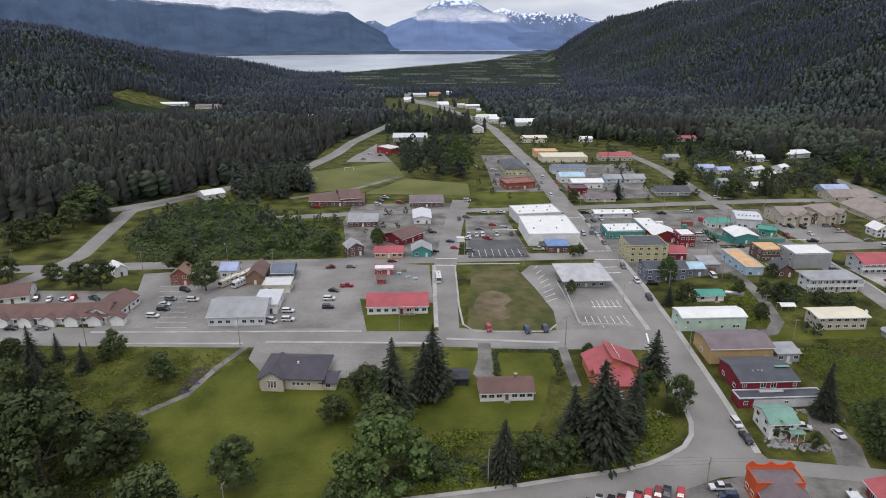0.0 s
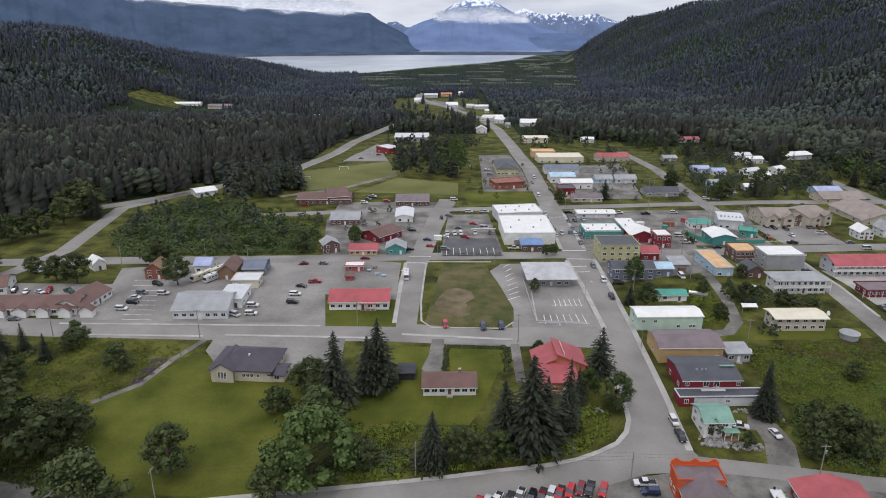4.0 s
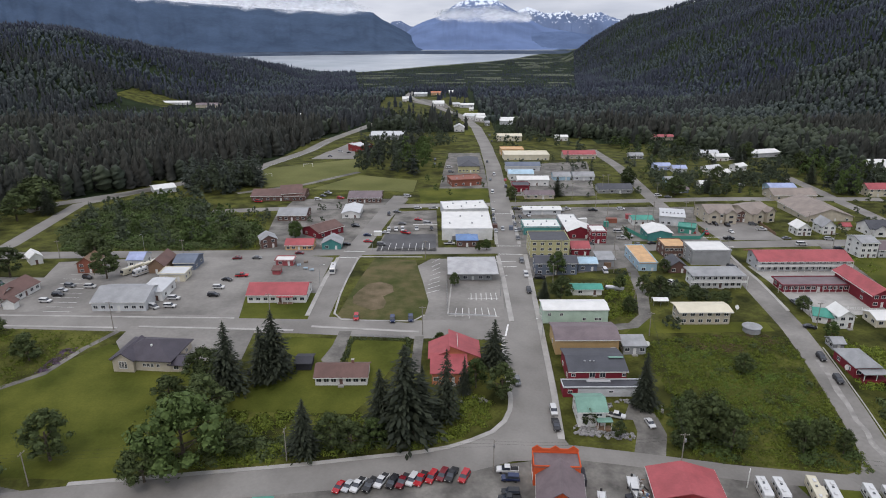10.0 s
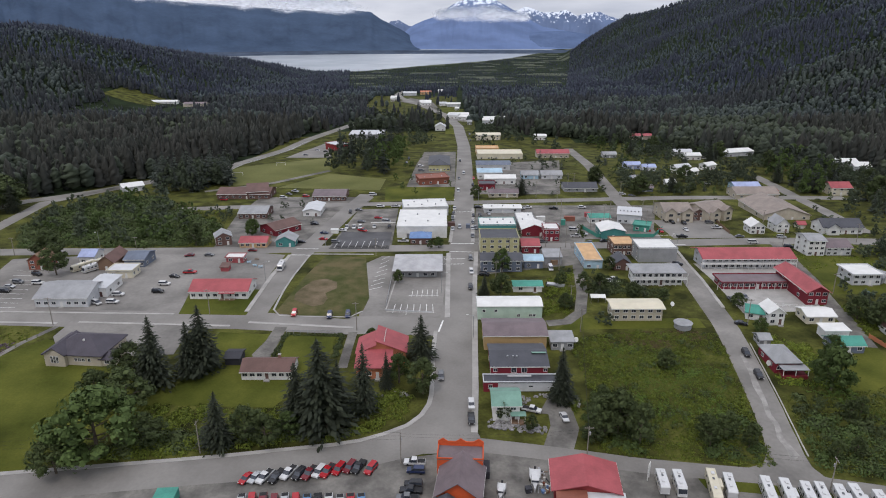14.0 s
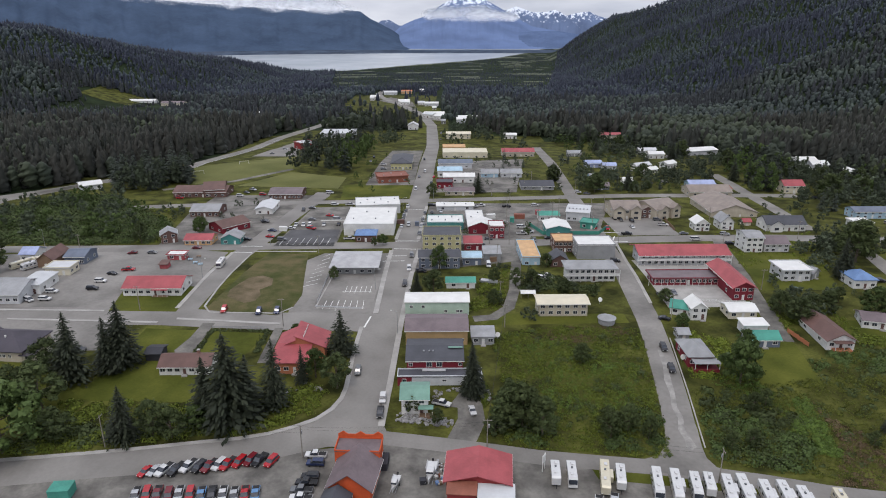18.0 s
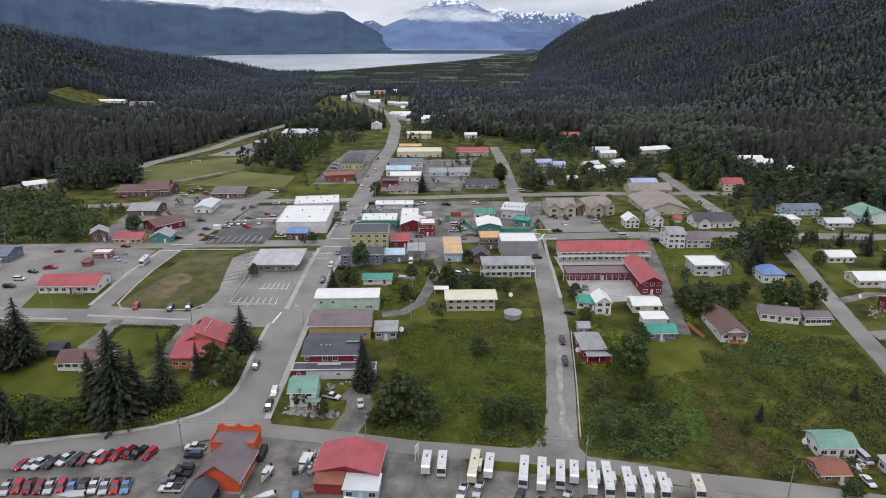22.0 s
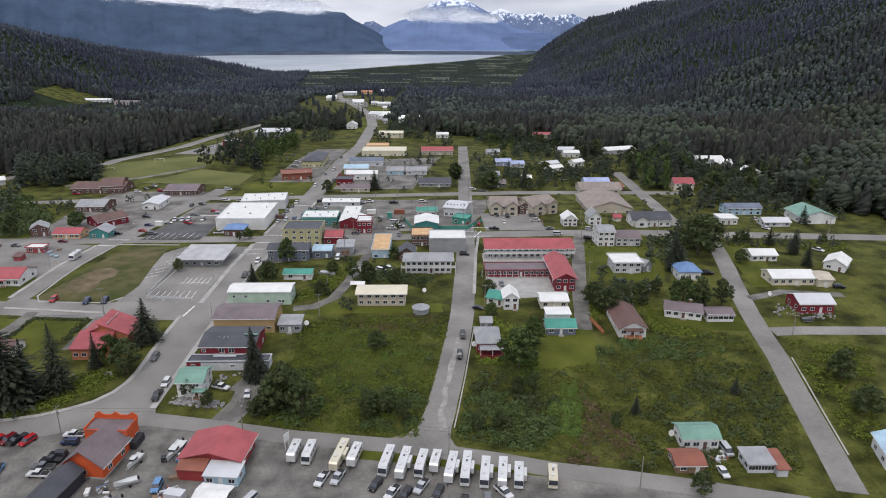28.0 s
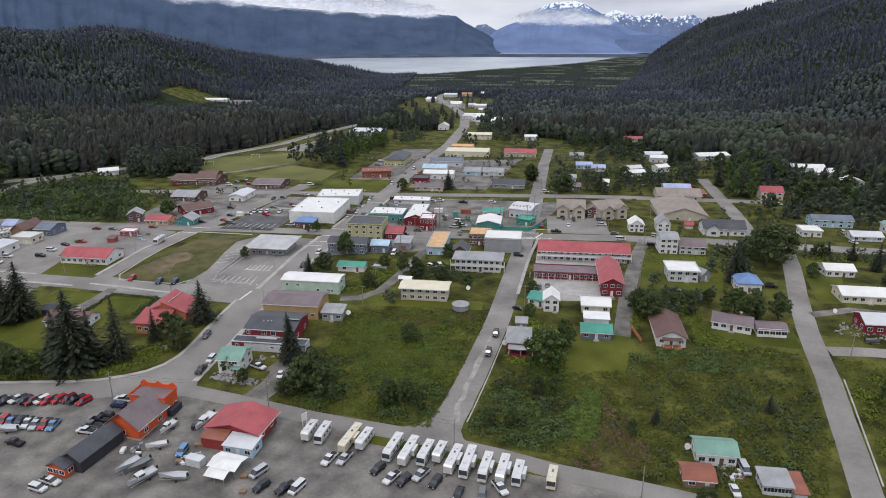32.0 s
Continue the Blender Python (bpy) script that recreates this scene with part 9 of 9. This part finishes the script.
car("sedan", "white", 22.0, 393.8, 85, "parked between shops")
car("suv", "red", 25.6, 392.3, 85, "parked between shops")
car("sedan", "black", 29.8, 392.3, 85, "parked between shops")
car("van", "white", 68.5, 343.7, 85, "parked between shops")
car("pickup", "silver", 71.7, 334.7, 85, "parked between shops")
car("suv", "grey", 15.9, 346.1, 5, "parked between shops")
car("sedan", "white", 23.7, 288.7, 85, "parked between shops")
car("pickup", "grey", 72.8, 318.6, 5, "parked between shops")
car("sedan", "red", -62.7, 323.8, 80, "parked between shops")
car("suv", "grey", -55.3, 318.5, 85, "parked between shops")
car("sedan", "white", -55.6, 340.2, 85, "parked between shops")
car("pickup", "red", -44.8, 340.2, 60, "parked between shops")
car("sedan", "black", -31.3, 348.4, 0, "parked between shops")
car("van", "white", -21.9, 348.4, 20, "parked between shops")
crate("storage_box", "grey transformer box on gravel", 60.0, 348.5, 0, 3, 2.4, 2.4, "grey", "box")
crate("storage_box", "green transformer box on gravel", 64.6, 355.8, 0, 2.4, 2.4, 3.0, "green", "box")
crate("storage_box", "rust-coloured freight container on gravel", 69.5, 364.6, 0, 6, 2.4, 2.6, "rust", "box")
crate("storage_box", "white freight container beside a yard", 53.2, 364.6, 10, 5, 2.2, 2.4, "white", "box")
crate("storage_box", "red storage box in a yard", 81.2, 373.9, 0, 3, 2.4, 2.6, "red", "box")
crate("storage_box", "pale storage box beside shops", 21.4, 355.7, 5, 3, 2, 2, "pale_grey", "box")
crate("storage_box", "slate storage box beside shops", 11.9, 348.4, 0, 2.2, 2.2, 2.2, "slate", "box")
crate("storage_box", "pale storage shed behind shops", 38.3, 291.4, 0, 4, 2.2, 2.2, "pale_grey", "box")
crate("storage_box", "weathered wooden storage box in grass", 50.1, 284.2, 15, 3, 2.2, 2.2, "wood", "box")
crate("storage_box", "brown storage box beside the lot", 2.7, 352.1, 0, 4, 2, 2.2, "brown", "box")
crate("storage_box", "grey storage container in a yard", -18.3, 329.1, 20, 4, 2.2, 2.4, "grey", "box")
crate("storage_box", "white storage container in a yard", -59.2, 336.8, 0, 4, 2.2, 2.2, "white", "box")
pole_thing(59.6, 332.4, 20, 1, False, 0)
pole_thing(77.9, 346.1, 13, 1, False, 0)
pole_thing(86.2, 352.1, 13, 1, False, 0)
pole_thing(121.2, 382.2, 11, 1, False, 0)
pole_thing(85.2, 448.4, 11, 1, False, 0)
pole_thing(111.4, 423.7, 11, 1, False, 0)
pole_thing(30.4, 291.4, 11, 1, False, 0)
pole_thing(51.3, 275.6, 11, 1, False, 0)
pole_thing(50.0, 313.2, 10, 1, False, 0)
pole_thing(112.0, 221.7, 10, 1, False, 0)
pole_thing(172.6, 352.1, 10, 1, False, 0)
pole_thing(207.5, 324.0, 10, 1, False, 0)
kerb_line([(-20.6, 230.7), (-19.1, 272.1)], 0.7)
kerb_line([(-20.3, 229.7), (-1.3, 228.7)], 0.7)
kerb_line([(-12.6, 227.1), (-12.5, 228.7)], 0.6)
paint_line([(-29.7, 250.4), (-24.5, 254.0)], 0.22)
paint_line([(-29.4, 254.9), (-24.5, 258.7)], 0.22)
paint_line([(-29.1, 259.7), (-24.4, 263.6)], 0.22)
paint_line([(-28.8, 264.6), (-24.5, 269.3)], 0.22)
paint_line([(-28.7, 270.5), (-24.7, 275.4)], 0.22)
paint_line([(-28.7, 276.7), (-24.9, 281.9)], 0.22)
paint_line([(-28.6, 283.2), (-25.1, 288.6)], 0.22)
paint_line([(-28.6, 290.0), (-25.4, 295.6)], 0.22)
paint_line([(0.3, 291.4), (10.0, 292.3)], 0.5)
paint_line([(-0.3, 283.2), (9.5, 284.1)], 0.5)
paint_line([(4.0, 383.6), (15.8, 385.1)], 0.5)
paint_line([(107.1, 334.9), (123.6, 336.0)], 0.5)
paint_line([(103.9, 318.5), (120.2, 318.5)], 0.5)
grove("dark_broadleaf", 34, 301, [(111.6, 419.8), (197.1, 419.4), (223.8, 519.8), (118.9, 511.2)], 4, 8)
grove("broadleaf", 22, 302, [(111.6, 419.8), (246.0, 410.9), (287.1, 519.6), (120.0, 524.9)], 4, 8)
grove("spruce", 14, 303, [(111.6, 419.8), (246.0, 410.9), (287.1, 519.6), (122.8, 559.1)], 7, 12)
grove("dark_broadleaf", 24, 304, [(170.2, 341.6), (229.6, 335.5), (242.4, 392.0), (190.4, 407.8)], 3, 6)
grove("dark_broadleaf", 30, 305, [(197.6, 298.2), (223.4, 288.4), (241.8, 335.5), (216.5, 341.4)], 5, 9)
grove("dark_broadleaf", 24, 306, [(227.8, 298.0), (290.2, 297.7), (309.2, 327.4), (243.8, 329.9)], 2.5, 5)
grove("spruce", 10, 307, [(227.8, 298.0), (290.2, 297.7), (309.2, 327.4), (243.8, 329.9)], 5, 8)
grove("dark_broadleaf", 24, 308, [(141.6, 227.7), (175.0, 218.0), (187.2, 250.2), (152.9, 263.2)], 4, 7)
grove("broadleaf", 14, 309, [(34.7, 309.1), (88.0, 298.6), (90.0, 347.9), (36.0, 354.3)], 3, 5)
grove("dark_broadleaf", 16, 310, [(44.9, 218.4), (78.4, 218.3), (84.3, 271.3), (49.1, 271.5)], 3, 6)
grove("dark_broadleaf", 18, 311, [(247.4, 341.3), (317.9, 341.0), (347.3, 387.0), (272.1, 391.8)], 5, 9)
grove("dark_broadleaf", 30, 321, [(21.2, 423.9), (113.1, 425.4), (131.4, 560.5), (21.9, 558.4)], 3, 7)
grove("dark_broadleaf", 22, 322, [(-135.4, 351.0), (-66.3, 352.3), (-75.9, 406.4), (-147.6, 405.1)], 3, 6)
grove("spruce", 8, 323, [(17.5, 423.8), (113.1, 425.4), (131.4, 560.5), (21.9, 558.4)], 6, 11)
grove("broadleaf", 14, 324, [(-42.4, 430.5), (2.7, 431.3), (0.4, 577.1), (-36.6, 576.4)], 3, 6)
grove("dark_broadleaf", 26, 325, [(19.6, 652.8), (94.5, 599.3), (120.9, 699.3), (23.6, 815.1)], 9, 14)
grove("dark_broadleaf", 16, 326, [(80.1, 424.8), (154.6, 418.5), (180.4, 495.9), (108.5, 515.7)], 5, 9)
brush(LEAVES_DARK, 160, 401, [(111.6, 419.8), (246.0, 410.9), (287.1, 519.6), (120.0, 524.9)], 0.6, 1.6, "dark hedges and shrubs between gardens")
brush(BRUSH, 260, 402, [(151.1, 271.0), (199.5, 263.0), (229.6, 335.5), (170.2, 341.6)], 0.5, 1.4, "green shrubs between gardens")
brush(LEAVES_DARK, 120, 403, [(18.2, 423.8), (154.6, 418.5), (202.6, 561.8), (22.9, 558.4)], 0.5, 1.3, "dark hedges between yards")


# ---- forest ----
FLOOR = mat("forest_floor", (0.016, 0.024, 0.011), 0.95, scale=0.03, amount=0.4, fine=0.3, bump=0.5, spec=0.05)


HIGHWAY = [(-400.0, 330.0), (-279.8, 384.8), (-271.9, 406.0), (-237.1, 438.7), (-176.1, 516.1), (-164.0, 607.4), (-153.8, 708.6), (-120.8, 865.8), (-51, 1056)]


def highway_x(y):
    for (a, b), (c, d) in zip(HIGHWAY, HIGHWAY[1:]):
        if b <= y <= d:
            return a + (c - a) * (y - b) / (d - b)
    return -400 if y < 385 else -60


def wooded(x, y):
    """How thickly trees stand at a place: 0 for none."""
    if y < 330:
        return 0.0
    r, az = math.hypot(x, y), math.degrees(math.atan2(x, y))
    if y > between(x, SHORE_LINE) - 45:
        return 0.0
    if r > 1420 and -9 < az < 9:
        n = noise.noise(Vector((x / 170, y / 40, 2.0))) + .4 * noise.noise(Vector((x / 50, y / 30, 6.0)))
        return 0.12 if n > .22 else 0.9 if n < 0.02 or y > 2300 else 0.55
    if -150 < x < 4 and 800 < y < 1245 and x > between(y, [(800, -75), (900, -105), (1000, -135), (1245, -150)]):
        return 0.04
    if (x + 520) ** 2 / 48 ** 2 + (y - 1085) ** 2 / 48 ** 2 < 1:
        return 0.0
    if x < 0:
        if y < 780:
            return 1.0 if x < highway_x(y) - 14 and y > 380 else 0.0
        return 1.0 if x < highway_x(y) - 14 else 0.75 if y < 1150 else 1.0
    edge = between(y, [(330, 350), (420, 315), (520, 270), (640, 215), (700, 140), (770, 40), (800, 14), (2300, 0)])
    return (1.0 if x > edge + 30 else 0.8) if x > edge else 0.0


def clear_of(x, y):
    """Whether off the streets, away from buildings and not hiding them from the camera."""
    if y > 1350:
        return True
    if ((np.abs(HOMES[:, 0] - x - .25 * (HOMES[:, 1] - y)) < HOMES[:, 2] * 1.1) & (HOMES[:, 1] > y) & (HOMES[:, 1] - y < 30 + .06 * HOMES[:, 1])).any():
        return False
    return not (((HOMES[:, 0] - x) ** 2 + (HOMES[:, 1] - y) ** 2 < (HOMES[:, 2] + 3) ** 2).any() or ((WAYS[:, 0] - x) ** 2 + (WAYS[:, 1] - y) ** 2 < (WAYS[:, 2] + 3.5) ** 2).any())


HOMES, WAYS = np.array(TAKEN), np.array(ROAD_SPOTS)


def canopy(name, dark, light, other):
    """Forest leaves: foliage whose hue also drifts from stand to stand over the hillside."""
    m = foliage(name, dark, light, shift=0.0)
    n, l = m.node_tree.nodes, m.node_tree.links
    geo, tex, ramp, mix = n.new("ShaderNodeNewGeometry"), n.new("ShaderNodeTexNoise"), n.new("ShaderNodeValToRGB"), n.new("ShaderNodeMixRGB")
    tex.inputs["Scale"].default_value, tex.inputs["Detail"].default_value = 0.014, 4.0
    ramp.color_ramp.elements[0].position, ramp.color_ramp.elements[1].position = 0.40, 0.62
    mix.inputs[2].default_value = (*other, 1)
    l.new(geo.outputs["Position"], tex.inputs["Vector"])
    l.new(tex.outputs["Fac"], ramp.inputs[0])
    l.new(ramp.outputs[0], mix.inputs[0])
    b = n["Principled BSDF"]
    l.new(b.inputs["Base Color"].links[0].from_socket, mix.inputs[1])
    l.new(mix.outputs[0], b.inputs["Base Color"])
    return m


# Distance haze is painted into these colours, bluer and paler band by band.
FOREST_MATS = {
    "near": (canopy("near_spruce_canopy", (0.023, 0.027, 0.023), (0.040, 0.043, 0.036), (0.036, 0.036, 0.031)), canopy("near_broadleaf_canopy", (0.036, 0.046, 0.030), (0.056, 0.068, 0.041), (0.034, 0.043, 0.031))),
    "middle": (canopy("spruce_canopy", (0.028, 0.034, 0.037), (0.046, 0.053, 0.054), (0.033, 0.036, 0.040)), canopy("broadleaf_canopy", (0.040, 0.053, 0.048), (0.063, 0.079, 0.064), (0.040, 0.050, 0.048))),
    "slope": (canopy("hazy_spruce_canopy", (0.031, 0.038, 0.053), (0.045, 0.054, 0.071), (0.031, 0.036, 0.052)), canopy("hazy_alder_canopy", (0.042, 0.055, 0.060), (0.058, 0.074, 0.075), (0.039, 0.050, 0.060))),
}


def forest(rows, kind, label):
    """Far trees, each one closed ragged form: tapering tiers for a spruce, a lumpy crown for a broad-leaved tree."""
    for k in (0, 1):
        sel = np.array([(x, y, z, h) for x, y, z, h, b, rings, sides in rows if b == k])
        if not len(sel):
            continue
        rings, sides = rows[0][5], rows[0][6]
        n = len(sel)
        f = np.linspace(0, 1, rings + 1)[:-1]
        if k == 0:
            rad = (.24 * (1 - f) ** .8 * np.minimum(1, .7 + 2.5 * f) + .01) * np.where(np.arange(rings) % 2, .86, 1.06)
            lift = .06 + .94 * f
        else:
            rad = .27 * np.sqrt(np.maximum(.1, 1 - (2 * (f - .4)) ** 2 * np.where(f > .4, .68, 1.3)))
            lift = .14 + .86 * f
        h = sel[:, 3][:, None, None]
        wide = rng.uniform(.78, 1.22, (n, 1, 1))
        a = rng.uniform(0, 6.283, (n, 1, 1)) + 6.283 * np.arange(sides)[None, None] / sides + rng.uniform(-.2, .2, (n, rings, sides)) + .5 * np.arange(rings)[None, :, None]
        q = h * wide * rad[None, :, None] * (rng.uniform(.68, 1.24, (n, rings, sides)) if k == 0 else rng.uniform(.58, 1.30, (n, rings, sides)))
        z = sel[:, 2][:, None, None] + h * (lift[None, :, None] + rng.uniform(-.3, .3, (n, rings, sides)) / rings)
        ring = np.stack((sel[:, 0][:, None, None] + q * np.cos(a), sel[:, 1][:, None, None] + q * np.sin(a), z), -1).reshape(n, -1, 3)
        tip = np.stack((sel[:, 0] + rng.uniform(-.02, .02, n) * sel[:, 3], sel[:, 1], sel[:, 2] + sel[:, 3] * 1.02), -1)[:, None]
        per = rings * sides + 1
        V = np.concatenate((ring, tip), 1).reshape(-1, 3)
        tri = []
        for j in range(rings - 1):
            for i in range(sides):
                p, p2 = j * sides + i, j * sides + (i + 1) % sides
                tri += [(p, p2, p2 + sides), (p, p2 + sides, p + sides)]
        tri += [((rings - 1) * sides + i, (rings - 1) * sides + (i + 1) % sides, per - 1) for i in range(sides)]
        F = (np.array(tri)[None] + np.arange(n)[:, None, None] * per).reshape(-1, 3)
        me = bpy.data.meshes.new("canopy")
        me.vertices.add(len(V))
        me.vertices.foreach_set("co", V.astype(np.float32).ravel())
        me.loops.add(F.size)
        me.loops.foreach_set("vertex_index", F.astype(np.int32).ravel())
        me.polygons.add(len(F))
        me.polygons.foreach_set("loop_start", np.arange(0, F.size, 3, dtype=np.int32))
        me.update(calc_edges=True)
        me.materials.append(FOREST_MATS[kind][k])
        tagged(new("forest", me), label, "forest", kind="stuff")


# from, to, spacing, rings, sides, least and greatest height, stand with its haze tint
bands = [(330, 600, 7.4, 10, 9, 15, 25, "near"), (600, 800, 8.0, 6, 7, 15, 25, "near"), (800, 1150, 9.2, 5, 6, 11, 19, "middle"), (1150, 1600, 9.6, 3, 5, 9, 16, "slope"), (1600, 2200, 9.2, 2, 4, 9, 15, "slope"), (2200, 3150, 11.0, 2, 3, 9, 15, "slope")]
for y0, y1, step, rings, sides, h0, h1, stand in bands:
    rows = []
    reach = y1 * 0.95
    yy = y0
    while yy < y1:
        xx = -reach
        while xx < reach:
            x, y = xx + rng.uniform(-.5, .5) * step, yy + rng.uniform(-.5, .5) * step
            xx += step
            if abs(x) > 0.95 * y + 40 or rng.random() > wooded(x, y):
                continue
            r, az = math.hypot(x, y), math.degrees(math.atan2(x, y))
            lim = between(az, LEFT_R) if az < 0 else between(az, RIGHT_R)
            if r > lim + (240 if az < 0 else 90):
                continue
            if not clear_of(x, y):
                continue
            patch = noise.noise(Vector((x / 120, y / 120, 9))) + .5 * noise.noise(Vector((x / 40, y / 40, 5))) + (0.38 if x > 0 and y < 1000 else 0.12 if y > 800 else 0.0)
            k = 1 if patch + rng.normal() * .2 > .2 else 0
            h = rng.uniform(h0, h1) * (.74 if k else 1.0) * (.42 if r > 1420 and -9 < az < 9 else 1.0) * (1 + .3 * noise.noise(Vector((x / 45, y / 45, 4))))
            if -540 < x < -370 and 900 < y < 1110:
                h *= .42
            rows.append((x, y, ground_z(x, y) - .4, h, k, rings, sides))
        yy += step
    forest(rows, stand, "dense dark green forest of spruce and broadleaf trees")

MARSH = mat("tidal_meadow", (0.076, 0.088, 0.060), 0.95, scale=0.012, amount=0.25, fine=0.12, bump=0.3, other=(0.105, 0.115, 0.082), spec=0.05)
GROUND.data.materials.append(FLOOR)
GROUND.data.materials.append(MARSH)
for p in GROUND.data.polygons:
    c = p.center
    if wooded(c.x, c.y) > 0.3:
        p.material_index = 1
    elif c.y > 1400:
        p.material_index = 2
